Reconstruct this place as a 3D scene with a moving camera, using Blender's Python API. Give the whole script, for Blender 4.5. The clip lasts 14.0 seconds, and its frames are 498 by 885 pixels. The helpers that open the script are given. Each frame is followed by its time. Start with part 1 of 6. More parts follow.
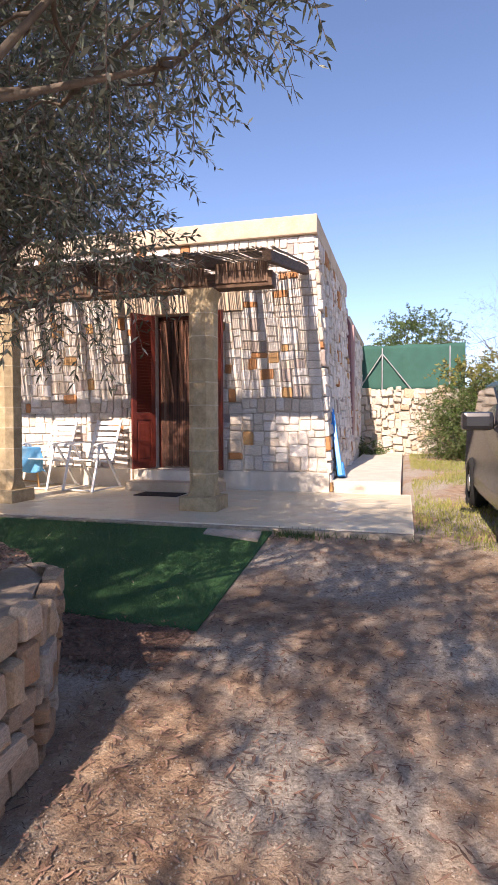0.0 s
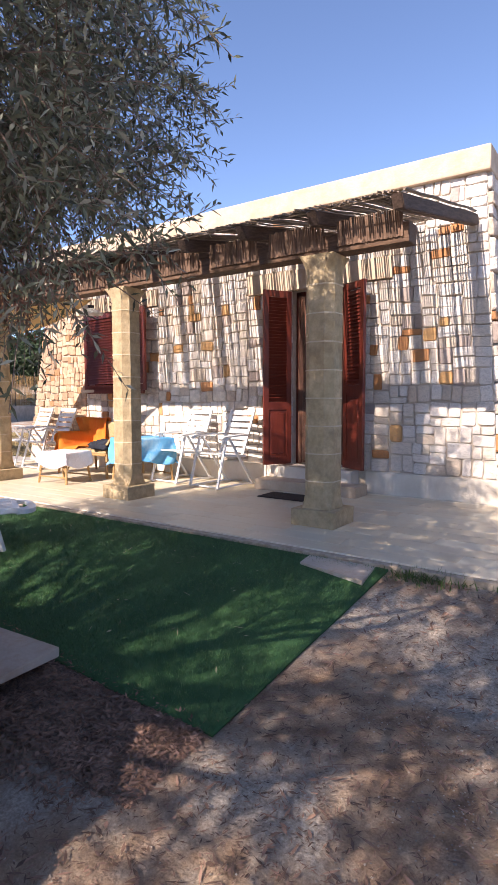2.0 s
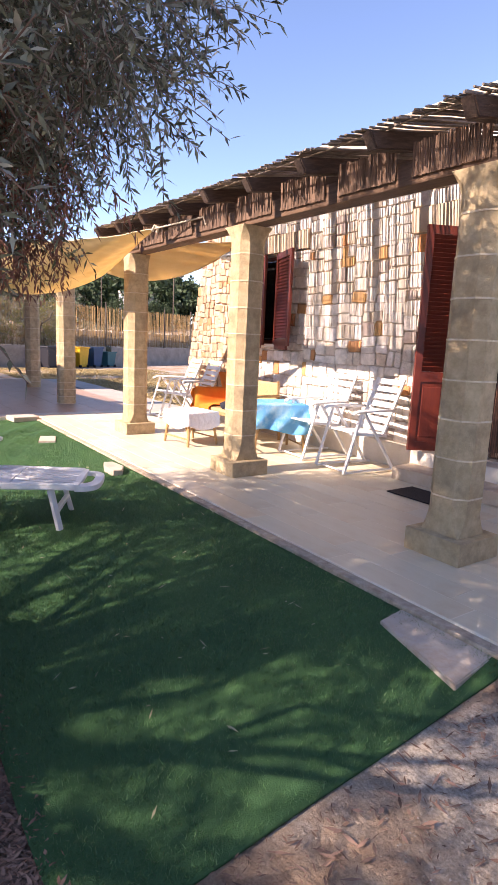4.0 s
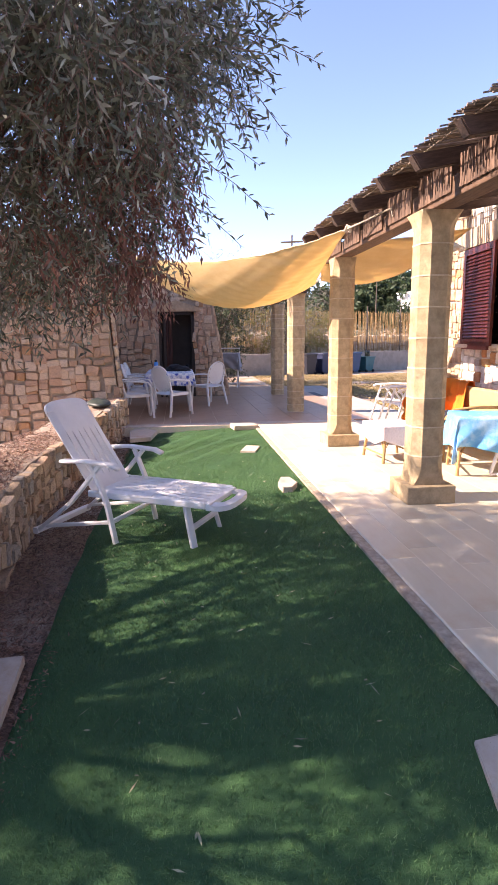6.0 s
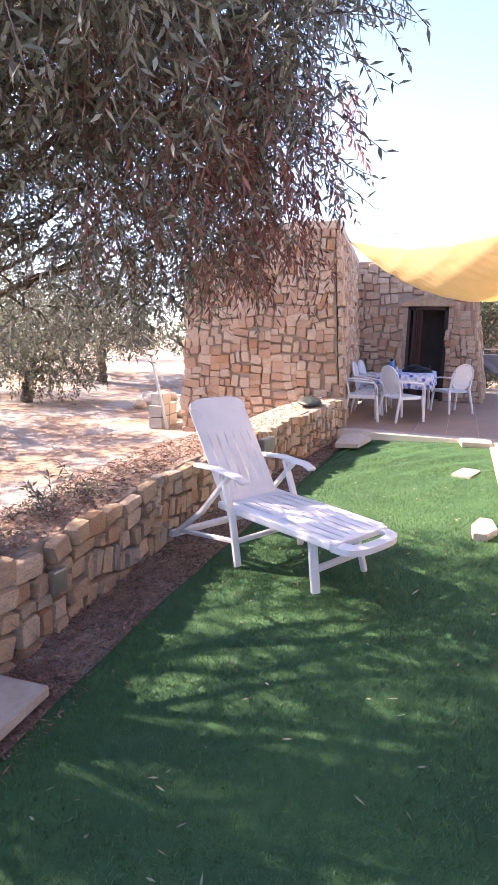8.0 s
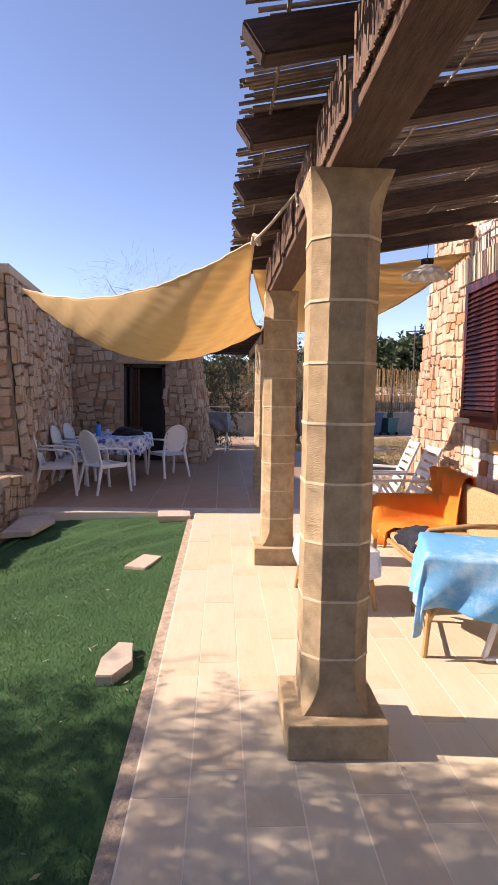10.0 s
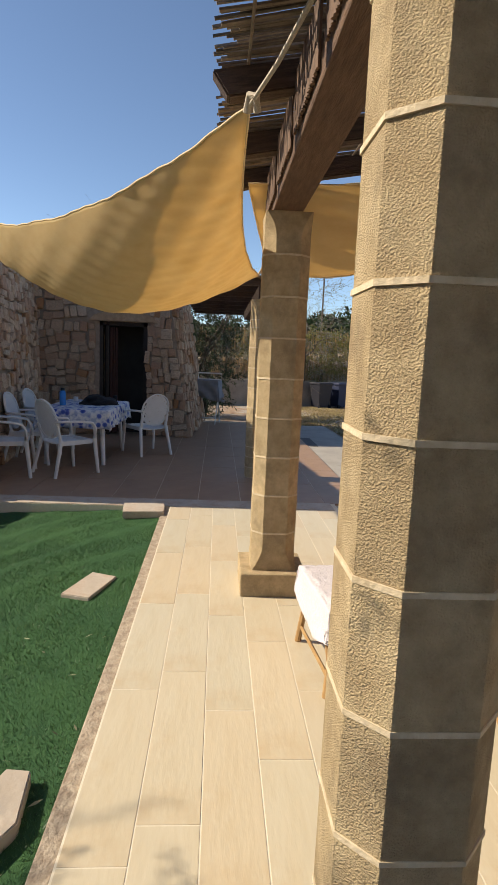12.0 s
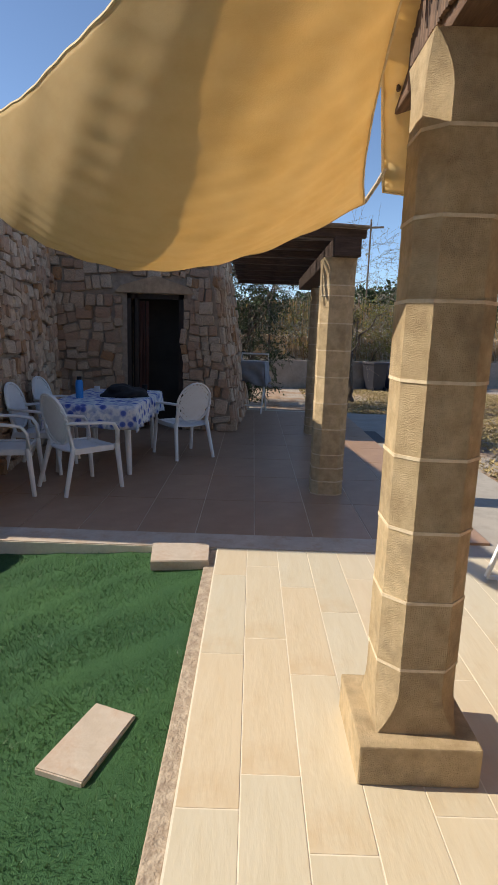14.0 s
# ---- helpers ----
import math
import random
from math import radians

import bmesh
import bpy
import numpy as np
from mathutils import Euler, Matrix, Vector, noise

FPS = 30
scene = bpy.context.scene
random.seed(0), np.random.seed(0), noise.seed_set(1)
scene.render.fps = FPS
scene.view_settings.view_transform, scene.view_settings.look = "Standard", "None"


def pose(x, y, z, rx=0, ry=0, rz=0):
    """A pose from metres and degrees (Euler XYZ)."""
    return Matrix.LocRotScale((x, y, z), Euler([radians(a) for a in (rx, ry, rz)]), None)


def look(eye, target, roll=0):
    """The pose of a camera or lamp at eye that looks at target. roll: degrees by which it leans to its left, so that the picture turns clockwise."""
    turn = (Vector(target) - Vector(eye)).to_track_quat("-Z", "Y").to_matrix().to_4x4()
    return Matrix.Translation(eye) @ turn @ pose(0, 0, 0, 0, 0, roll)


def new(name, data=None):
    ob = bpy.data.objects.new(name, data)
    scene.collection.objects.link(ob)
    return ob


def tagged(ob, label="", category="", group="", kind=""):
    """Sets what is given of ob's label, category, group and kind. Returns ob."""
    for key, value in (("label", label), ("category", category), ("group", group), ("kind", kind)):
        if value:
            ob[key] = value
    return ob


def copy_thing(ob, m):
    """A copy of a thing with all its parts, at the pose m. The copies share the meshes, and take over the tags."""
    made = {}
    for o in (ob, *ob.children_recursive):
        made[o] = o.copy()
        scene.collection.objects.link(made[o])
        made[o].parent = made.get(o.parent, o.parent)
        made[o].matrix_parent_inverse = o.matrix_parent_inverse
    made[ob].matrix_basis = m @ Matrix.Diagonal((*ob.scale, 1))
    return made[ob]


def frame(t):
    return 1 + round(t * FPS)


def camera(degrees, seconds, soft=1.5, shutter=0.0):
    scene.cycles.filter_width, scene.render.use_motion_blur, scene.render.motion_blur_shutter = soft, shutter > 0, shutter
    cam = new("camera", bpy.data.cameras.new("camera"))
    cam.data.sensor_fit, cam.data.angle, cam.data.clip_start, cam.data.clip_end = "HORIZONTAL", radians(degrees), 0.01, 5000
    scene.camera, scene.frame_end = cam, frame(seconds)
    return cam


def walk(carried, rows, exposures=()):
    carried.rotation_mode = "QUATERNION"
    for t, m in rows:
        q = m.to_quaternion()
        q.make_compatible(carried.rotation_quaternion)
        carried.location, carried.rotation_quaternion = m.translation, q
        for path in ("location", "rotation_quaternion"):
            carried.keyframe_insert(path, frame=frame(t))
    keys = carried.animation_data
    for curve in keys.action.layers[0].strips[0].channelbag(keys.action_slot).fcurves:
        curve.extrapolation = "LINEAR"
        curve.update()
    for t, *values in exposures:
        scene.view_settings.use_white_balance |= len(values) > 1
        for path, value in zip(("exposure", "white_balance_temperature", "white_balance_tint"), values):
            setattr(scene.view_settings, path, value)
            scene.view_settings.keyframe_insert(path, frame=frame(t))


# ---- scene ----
cam = camera(47.5, 14.0)
METRES, EYE, TILT, LEAN, TURN = 9.7, 0.93, 0.0, 0.0, 15.5
PATH = [
    (0, (0.165, 0.027, 0.947), (-0.365, 1.954, 0.876), -0.1),
    (0.5, (0.364, 0.34, 1.009), (-0.324, 2.216, 0.916), 2.0),
    (1, (0.419, 0.614, 1.027), (-0.421, 2.424, 0.887), 1.2),
    (1.5, (0.423, 0.972, 1.1), (-0.53, 2.724, 0.954), 1.2),
    (2, (0.41, 1.314, 1.123), (-0.732, 2.949, 0.971), -0.1),
    (2.5, (0.392, 1.66, 1.207), (-1.0, 3.084, 1.026), -1.5),
    (3, (0.321, 1.97, 1.222), (-1.124, 3.331, 0.978), 0.1),
    (3.2, (0.264, 2.132, 1.245), (-1.197, 3.473, 0.988), 0.9),
    (5.3, (0.145, 3.371, 1.333), (-1.693, 4.021, 0.887), -0.0),
    (5.5, (0.13, 3.478, 1.339), (-1.733, 4.069, 0.913), -0.6),
    (6, (0.12, 3.77, 1.382), (-1.832, 4.01, 1.022), -0.5),
    (6.5, (0.055, 3.982, 1.399), (-1.899, 3.822, 1.003), -1.0),
    (7, (-0.185, 4.164, 1.374), (-2.095, 3.766, 0.933), -0.3),
    (7.5, (-0.444, 4.291, 1.392), (-2.329, 3.767, 0.977), 0.6),
    (8, (-0.745, 4.526, 1.385), (-2.588, 3.846, 1.007), 1.2),
    (8.5, (-1.063, 4.759, 1.402), (-2.941, 4.197, 1.006), 2.1),
    (8.8, (-1.279, 4.923, 1.41), (-3.198, 4.515, 1.022), 3.4),
    (9, (-1.447, 5.037, 1.445), (-3.393, 4.729, 1.103), 3.5),
    (9.2, (-1.574, 5.123, 1.464), (-3.542, 4.93, 1.165), 2.8),
    (11.3, (-2.956, 5.493, 1.524), (-4.94, 5.695, 1.38), 0.5),
    (11.5, (-3.094, 5.489, 1.524), (-5.079, 5.661, 1.344), 1.0),
    (12, (-3.474, 5.468, 1.497), (-5.448, 5.585, 1.202), 2.4),
    (12.5, (-3.899, 5.431, 1.513), (-5.86, 5.587, 1.156), 3.0),
    (13, (-4.346, 5.351, 1.447), (-6.312, 5.432, 1.084), 2.4),
    (13.5, (-4.812, 5.254, 1.416), (-6.779, 5.233, 1.056), 2.8),
    (14, (-5.183, 5.245, 1.508), (-7.147, 5.241, 1.13), 1.9),
]
walk(cam, [(t, look(eye, target, roll)) for t, eye, target, roll in PATH], [(0, 0.9, 7200, 23), (2, 1.0, 6900, 21), (3, 1.35, 7200, 23), (5.5, 1.48, 7400, 30), (6.5, 2.0, 7500, 30), (7.5, 2.4, 7400, 30), (8, 2.4, 7400, 30), (8.5, 2.2, 7300, 32), (9, 1.6, 7300, 38), (11.5, 0.55, 7700, 10), (12.5, 0.22, 7100, 9), (14, 0.34, 7000, 10)])

# ---- light ----
sun_dir = Vector((0.095, 1.0, -0.70)).normalized()
world = bpy.data.worlds.new("sky")
scene.world = world
world.use_nodes = True
wn = world.node_tree.nodes
sky = wn.new("ShaderNodeTexSky")
sky.sky_type = "NISHITA"
sky.sun_disc = False
sky.sun_elevation = math.asin(-sun_dir.z)
sky.sun_rotation = math.atan2(-sun_dir.x, -sun_dir.y)
sky.air_density, sky.dust_density, sky.ozone_density = 0.68, 0.1, 3.5
world.node_tree.links.new(sky.outputs[0], wn["Background"].inputs[0])
wn["Background"].inputs[1].default_value = 0.15
sun = new("sun", bpy.data.lights.new("sun", "SUN"))
sun.data.energy, sun.data.angle, sun.data.color = 4.8, radians(0.5), (1.0, 0.93, 0.82)
sun.matrix_world = look((0, 0, 20), Vector((0, 0, 20)) + sun_dir)

# ---- materials ----


def mat(name, color, rough=0.8, color2=None, scale=8.0, bump=0.0, bscale=60.0, rand=0.0, island=0.0, metal=0.0,
        spec=0.5, trans=0.0, ramp=None, stain=None, stainscale=1.2, stainamt=0.0, stretch=(1, 1, 1), detail=6.0, coords="Object", distort=0.0):
    m = bpy.data.materials.new(name)
    m.use_nodes = True
    nt = m.node_tree
    n, l = nt.nodes, nt.links
    b = n["Principled BSDF"]
    b.inputs["Roughness"].default_value = rough
    b.inputs["Metallic"].default_value = metal
    b.inputs["Specular IOR Level"].default_value = spec
    tc = n.new("ShaderNodeTexCoord")
    mp = n.new("ShaderNodeMapping")
    mp.inputs["Scale"].default_value = stretch
    l.new(tc.outputs[coords], mp.inputs[0])
    vec = mp.outputs[0]
    if color2 is None:
        color2 = tuple(c * 0.8 for c in color)
    tex = n.new("ShaderNodeTexNoise")
    tex.inputs["Scale"].default_value = scale
    tex.inputs["Detail"].default_value = detail
    tex.inputs["Roughness"].default_value = 0.65
    tex.inputs["Distortion"].default_value = distort
    l.new(vec, tex.inputs["Vector"])
    cr = n.new("ShaderNodeValToRGB")
    cr.color_ramp.elements[0].position = 0.32
    cr.color_ramp.elements[1].position = 0.68
    cr.color_ramp.elements[0].color = (*color2, 1)
    cr.color_ramp.elements[1].color = (*color, 1)
    l.new(tex.outputs["Fac"], cr.inputs[0])
    out = cr.outputs[0]
    if ramp:
        if island:
            g = n.new("ShaderNodeNewGeometry")
            r = g.outputs["Random Per Island"]
        else:
            g = n.new("ShaderNodeObjectInfo")
            r = g.outputs["Random"]
        rr = n.new("ShaderNodeValToRGB")
        rr.color_ramp.interpolation = "CONSTANT"
        els = rr.color_ramp.elements
        els[0].position, els[0].color = ramp[0][0], (*ramp[0][1], 1)
        els[1].position, els[1].color = ramp[1][0], (*ramp[1][1], 1)
        for p, c in ramp[2:]:
            e = els.new(p)
            e.color = (*c, 1)
        l.new(r, rr.inputs[0])
        mx = n.new("ShaderNodeMix")
        mx.data_type, mx.blend_type = "RGBA", "MULTIPLY"
        mx.inputs["Factor"].default_value = 1.0
        l.new(rr.outputs[0], mx.inputs["A"])
        l.new(out, mx.inputs["B"])
        out = mx.outputs["Result"]
    elif rand or island:
        if island:
            g = n.new("ShaderNodeNewGeometry")
            r, amt = g.outputs["Random Per Island"], island
        else:
            g = n.new("ShaderNodeObjectInfo")
            r, amt = g.outputs["Random"], rand
        mr = n.new("ShaderNodeMapRange")
        mr.inputs["To Min"].default_value = 1 - amt
        mr.inputs["To Max"].default_value = 1 + amt
        l.new(r, mr.inputs[0])
        hs = n.new("ShaderNodeHueSaturation")
        l.new(mr.outputs[0], hs.inputs["Value"])
        l.new(out, hs.inputs["Color"])
        out = hs.outputs[0]
    if stainamt:
        st = n.new("ShaderNodeTexNoise")
        st.inputs["Scale"].default_value = stainscale
        st.inputs["Detail"].default_value = 8
        st.inputs["Roughness"].default_value = 0.7
        l.new(tc.outputs[coords], st.inputs["Vector"])
        sr = n.new("ShaderNodeValToRGB")
        sr.color_ramp.elements[0].position = 0.48
        sr.color_ramp.elements[1].position = 0.66
        sr.color_ramp.elements[0].color = (0, 0, 0, 1)
        sr.color_ramp.elements[1].color = (stainamt, stainamt, stainamt, 1)
        l.new(st.outputs["Fac"], sr.inputs[0])
        mx = n.new("ShaderNodeMix")
        mx.data_type = "RGBA"
        l.new(sr.outputs[0], mx.inputs["Factor"])
        l.new(out, mx.inputs["A"])
        mx.inputs["B"].default_value = (*stain, 1)
        out = mx.outputs["Result"]
    l.new(out, b.inputs["Base Color"])
    if bump:
        bt = n.new("ShaderNodeTexNoise")
        bt.inputs["Scale"].default_value = bscale
        bt.inputs["Detail"].default_value = 6
        l.new(vec, bt.inputs["Vector"])
        bp = n.new("ShaderNodeBump")
        bp.inputs["Strength"].default_value = 0.8
        bp.inputs["Distance"].default_value = bump
        l.new(bt.outputs["Fac"], bp.inputs["Height"])
        l.new(bp.outputs[0], b.inputs["Normal"])
    if trans:
        tr = n.new("ShaderNodeBsdfTranslucent")
        l.new(out, tr.inputs["Color"])
        ms = n.new("ShaderNodeMixShader")
        ms.inputs[0].default_value = trans
        l.new(b.outputs[0], ms.inputs[1])
        l.new(tr.outputs[0], ms.inputs[2])
        l.new(ms.outputs[0], n["Material Output"].inputs[0])
    return m


WALL_RAMP = [(0.0, (0.80, 0.72, 0.64)), (0.25, (0.86, 0.79, 0.73)), (0.5, (0.76, 0.67, 0.58)), (0.64, (0.85, 0.79, 0.74)),
             (0.82, (0.72, 0.60, 0.49)), (0.90, (0.58, 0.27, 0.12)), (0.94, (0.50, 0.41, 0.37)), (0.98, (0.66, 0.38, 0.17))]
TRULLO_RAMP = [(0.0, (0.66, 0.48, 0.34)), (0.3, (0.58, 0.39, 0.27)), (0.5, (0.70, 0.54, 0.40)), (0.7, (0.58, 0.37, 0.25)), (0.93, (0.54, 0.30, 0.16))]
LOW_RAMP = [(0.0, (0.66, 0.48, 0.32)), (0.3, (0.58, 0.41, 0.28)), (0.5, (0.74, 0.57, 0.42)), (0.7, (0.58, 0.36, 0.22)), (0.9, (0.54, 0.46, 0.38))]
DRY_RAMP = [(0.0, (0.70, 0.63, 0.54)), (0.35, (0.62, 0.55, 0.47)), (0.6, (0.74, 0.67, 0.57)), (0.88, (0.60, 0.47, 0.33))]
STK = dict(rough=0.92, scale=14, bump=0.012, bscale=34, spec=0.2, stain=(0.16, 0.14, 0.12), stainscale=5.0, stainamt=0.4)
m_stone = mat("house_stone", (1, 1, 1), color2=(0.74, 0.72, 0.70), ramp=WALL_RAMP, **STK)
m_stone_i = mat("house_stone_far", (1, 1, 1), color2=(0.74, 0.72, 0.70), ramp=WALL_RAMP, island=1, **STK)
m_tst = mat("trullo_stone", (1, 1, 1), color2=(0.68, 0.66, 0.64), ramp=TRULLO_RAMP, **STK)
m_tst_i = mat("trullo_stone_far", (1, 1, 1), color2=(0.68, 0.66, 0.64), ramp=TRULLO_RAMP, island=1, **STK)
m_lst = mat("low_wall_stone", (1, 1, 1), color2=(0.66, 0.62, 0.58), ramp=LOW_RAMP, **STK)
m_lst_i = mat("low_wall_stone_far", (1, 1, 1), color2=(0.66, 0.62, 0.58), ramp=LOW_RAMP, island=1, **STK)
m_dst_i = mat("dry_stone", (1, 1, 1), color2=(0.7, 0.68, 0.66), ramp=DRY_RAMP, island=1, **STK)
m_dst = mat("dry_stone_near", (1, 1, 1), color2=(0.7, 0.68, 0.66), ramp=DRY_RAMP, **STK)
m_mortar = mat("mortar", (0.42, 0.33, 0.25), 0.95, (0.27, 0.21, 0.16), 12, 0.01, 60)
m_mortar_l = mat("pale_mortar", (0.60, 0.51, 0.42), 0.95, (0.42, 0.35, 0.28), 12, 0.01, 60)
m_lime = mat("lime_coping", (0.60, 0.48, 0.36), 0.85, (0.48, 0.36, 0.25), 5, 0.006, 40, stain=(0.36, 0.26, 0.17), stainscale=2.2, stainamt=0.45)
m_plaster = mat("pale_plaster", (0.66, 0.60, 0.52), 0.85, (0.54, 0.47, 0.39), 4, 0.004, 50)
m_tufa = mat("tufa_block", (0.66, 0.515, 0.32), 0.92, (0.45, 0.33, 0.195), 11, 0.017, 250, rand=0.10, spec=0.15, stain=(0.20, 0.16, 0.12), stainscale=7.0, stainamt=0.35)
m_joint = mat("pale_joint", (0.72, 0.60, 0.43), 0.95, (0.58, 0.46, 0.30), 25, 0.006, 80)
m_tile = mat("paving_tile", (1, 1, 1), 0.42, (0.90, 0.86, 0.80), 2.6, 0.0015, 25, ramp=[(0.0, (0.66, 0.585, 0.445)), (0.3, (0.63, 0.575, 0.45)), (0.55, (0.67, 0.575, 0.425)), (0.72, (0.645, 0.59, 0.465)), (0.9, (0.645, 0.555, 0.415))], spec=0.4, distort=1.5, stretch=(0.5, 2, 1), coords="Object", stain=(0.52, 0.34, 0.17), stainscale=1.7, stainamt=0.45)
m_grout = mat("grout", (0.80, 0.73, 0.60), 0.9, (0.72, 0.64, 0.51), 30)
m_patio = mat("patio_tile", (0.42, 0.27, 0.175), 0.38, (0.34, 0.21, 0.135), 3, 0.001, 25, rand=0.05, spec=0.3)
m_slab = mat("pale_slab", (0.58, 0.51, 0.43), 0.7, (0.46, 0.38, 0.30), 6, 0.003, 50, stain=(0.40, 0.24, 0.14), stainscale=5, stainamt=0.5)
m_concrete = mat("concrete", (0.46, 0.42, 0.37), 0.85, (0.34, 0.31, 0.27), 5, 0.004, 70, stain=(0.2, 0.17, 0.14), stainscale=2.5, stainamt=0.4)
m_rust = mat("rust_red_shutter", (0.16, 0.028, 0.016), 0.42, (0.11, 0.019, 0.011), 5, 0.0015, 40, stretch=(6, 6, 1))
m_rafter = mat("weathered_wood", (0.115, 0.072, 0.052), 0.8, (0.045, 0.026, 0.018), 7, 0.006, 30, stretch=(8, 1, 8), rand=0.15)
m_beam = mat("beam_wood", (0.17, 0.095, 0.055), 0.8, (0.075, 0.038, 0.022), 7, 0.006, 30, stretch=(1, 8, 8))
m_reed = mat("reed", (0.29, 0.235, 0.185), 0.7, (0.15, 0.115, 0.085), 9, 0.002, 60, island=0.45, spec=0.3)
m_reed_d = mat("dark_reed", (0.20, 0.125, 0.085), 0.75, (0.11, 0.065, 0.045), 9, 0.002, 60, island=0.4, spec=0.3)
m_reed_y = mat("fence_reed", (0.42, 0.27, 0.12), 0.8, (0.28, 0.17, 0.07), 6, 0, island=0.35)
m_sail = mat("ochre_sail", (0.86, 0.68, 0.39), 0.8, (0.80, 0.61, 0.32), 5, 0.002, 200, trans=0.48, spec=0.15, stretch=(1, 1, 3))
m_white = mat("white_plastic", (0.78, 0.77, 0.76), 0.38, (0.70, 0.69, 0.68), 6, 0.0005, 60)
m_steel = mat("grey_metal", (0.45, 0.45, 0.45), 0.4, metal=0.9)
m_black = mat("black_cloth", (0.015, 0.016, 0.02), 0.9, (0.006, 0.006, 0.008), 10, 0.006, 14)
# near-black colour that stands in for the shade inside unlit rooms
m_room_shade = mat("room_shade", (0.05, 0.04, 0.035), 0.9, (0.03, 0.025, 0.02), 3)
m_bark = mat("bark", (0.16, 0.125, 0.095), 0.95, (0.06, 0.045, 0.035), 12, 0.03, 18, stretch=(1, 1, 0.25))
m_leaf = mat("olive_leaf", (0.165, 0.18, 0.12), 0.42, (0.10, 0.115, 0.08), 20, island=0.55, trans=0.42, spec=0.5)
m_leaf_s = mat("silver_leaf", (0.36, 0.37, 0.31), 0.6, (0.22, 0.24, 0.19), 20, island=0.4, trans=0.3)
m_leaf_d = mat("dry_leaf", (0.27, 0.125, 0.095), 0.7, (0.17, 0.08, 0.06), 20, island=0.4, trans=0.25)
m_green = mat("bush_leaf", (0.10, 0.15, 0.035), 0.5, (0.06, 0.10, 0.025), 20, island=0.45, trans=0.3)
m_yleaf = mat("yellow_bush_leaf", (0.24, 0.22, 0.05), 0.6, (0.14, 0.14, 0.04), 10, island=0.4, trans=0.3)
m_pine = mat("pine_leaf", (0.045, 0.075, 0.028), 0.7, (0.028, 0.05, 0.02), 5, island=0.5, trans=0.15)
m_twig = mat("dry_twig", (0.26, 0.19, 0.16), 0.9, (0.15, 0.11, 0.09), 10, island=0.3)
m_litter = mat("leaf_litter", (0.34, 0.20, 0.14), 0.9, (0.15, 0.085, 0.06), 10, island=0.55)
m_blade = mat("turf_blade", (0.085, 0.18, 0.060), 0.5, (0.046, 0.125, 0.046), 3, island=0.45, trans=0.15)
m_pebble = mat("pebble", (0.44, 0.37, 0.30), 0.9, (0.28, 0.22, 0.17), 20, island=0.45)
m_mesh_green = mat("green_shade_net", (0.04, 0.14, 0.11), 0.8, (0.03, 0.11, 0.085), 3, 0.002, 200, trans=0.25)
m_blue = mat("blue_plastic", (0.015, 0.26, 0.72), 0.35)

# ground: earth, pale gravel and leaf stains mixed by position
m_ground = bpy.data.materials.new("earth")
m_ground.use_nodes = True
_n, _l = m_ground.node_tree.nodes, m_ground.node_tree.links
_tc = _n.new("ShaderNodeTexCoord")


def _noise(scale, detail=8, rough=0.6):
    t = _n.new("ShaderNodeTexNoise")
    t.inputs["Scale"].default_value, t.inputs["Detail"].default_value, t.inputs["Roughness"].default_value = scale, detail, rough
    _l.new(_tc.outputs["Object"], t.inputs["Vector"])
    return t.outputs["Fac"]


def _ramp(src, stops):
    r = _n.new("ShaderNodeValToRGB")
    e = r.color_ramp.elements
    e[0].position, e[0].color = stops[0][0], (*stops[0][1], 1)
    e[1].position, e[1].color = stops[1][0], (*stops[1][1], 1)
    for p, c in stops[2:]:
        e.new(p).color = (*c, 1)
    _l.new(src, r.inputs[0])
    return r.outputs[0]


def _mix(fac, a, b, mode="MIX"):
    m = _n.new("ShaderNodeMix")
    m.data_type, m.blend_type = "RGBA", mode
    if isinstance(fac, float):
        m.inputs["Factor"].default_value = fac
    else:
        _l.new(fac, m.inputs["Factor"])
    _l.new(a, m.inputs["A"])
    _l.new(b, m.inputs["B"])
    return m.outputs["Result"]


_earth = _ramp(_noise(9), [(0.3, (0.27, 0.16, 0.105)), (0.5, (0.43, 0.29, 0.195)), (0.7, (0.58, 0.43, 0.30))])
_gravel = _ramp(_noise(55, 4), [(0.3, (0.30, 0.245, 0.20)), (0.5, (0.50, 0.43, 0.36)), (0.72, (0.66, 0.58, 0.49))])
_patch = _ramp(_noise(0.9, 6), [(0.44, (0, 0, 0)), (0.56, (1, 1, 1))])
_base = _mix(_patch, _earth, _gravel)
_fine = _ramp(_noise(120, 3), [(0.35, (0.6, 0.6, 0.6)), (0.65, (1, 1, 1))])
_base = _mix(0.7, _base, _fine, "MULTIPLY")
_l.new(_base, _n["Principled BSDF"].inputs["Base Color"])
_n["Principled BSDF"].inputs["Roughness"].default_value = 0.95
_n["Principled BSDF"].inputs["Specular IOR Level"].default_value = 0.15
_b = _n.new("ShaderNodeBump")
_b.inputs["Distance"].default_value = 0.02
_l.new(_noise(45, 8, 0.7), _b.inputs["Height"])
_l.new(_b.outputs[0], _n["Principled BSDF"].inputs["Normal"])

m_turf = mat("artificial_turf", (0.056, 0.142, 0.050), 0.75, (0.034, 0.100, 0.042), 1.6, 0.012, 220, spec=0.2)

# ---- mesh helpers ----


def mesh_of(name, verts, faces, material, smooth=False):
    me = bpy.data.meshes.new(name)
    me.from_pydata([tuple(v) for v in verts], [], faces)
    me.update()
    if material:
        me.materials.append(material)
    if smooth:
        me.polygons.foreach_set("use_smooth", [True] * len(me.polygons))
    return me


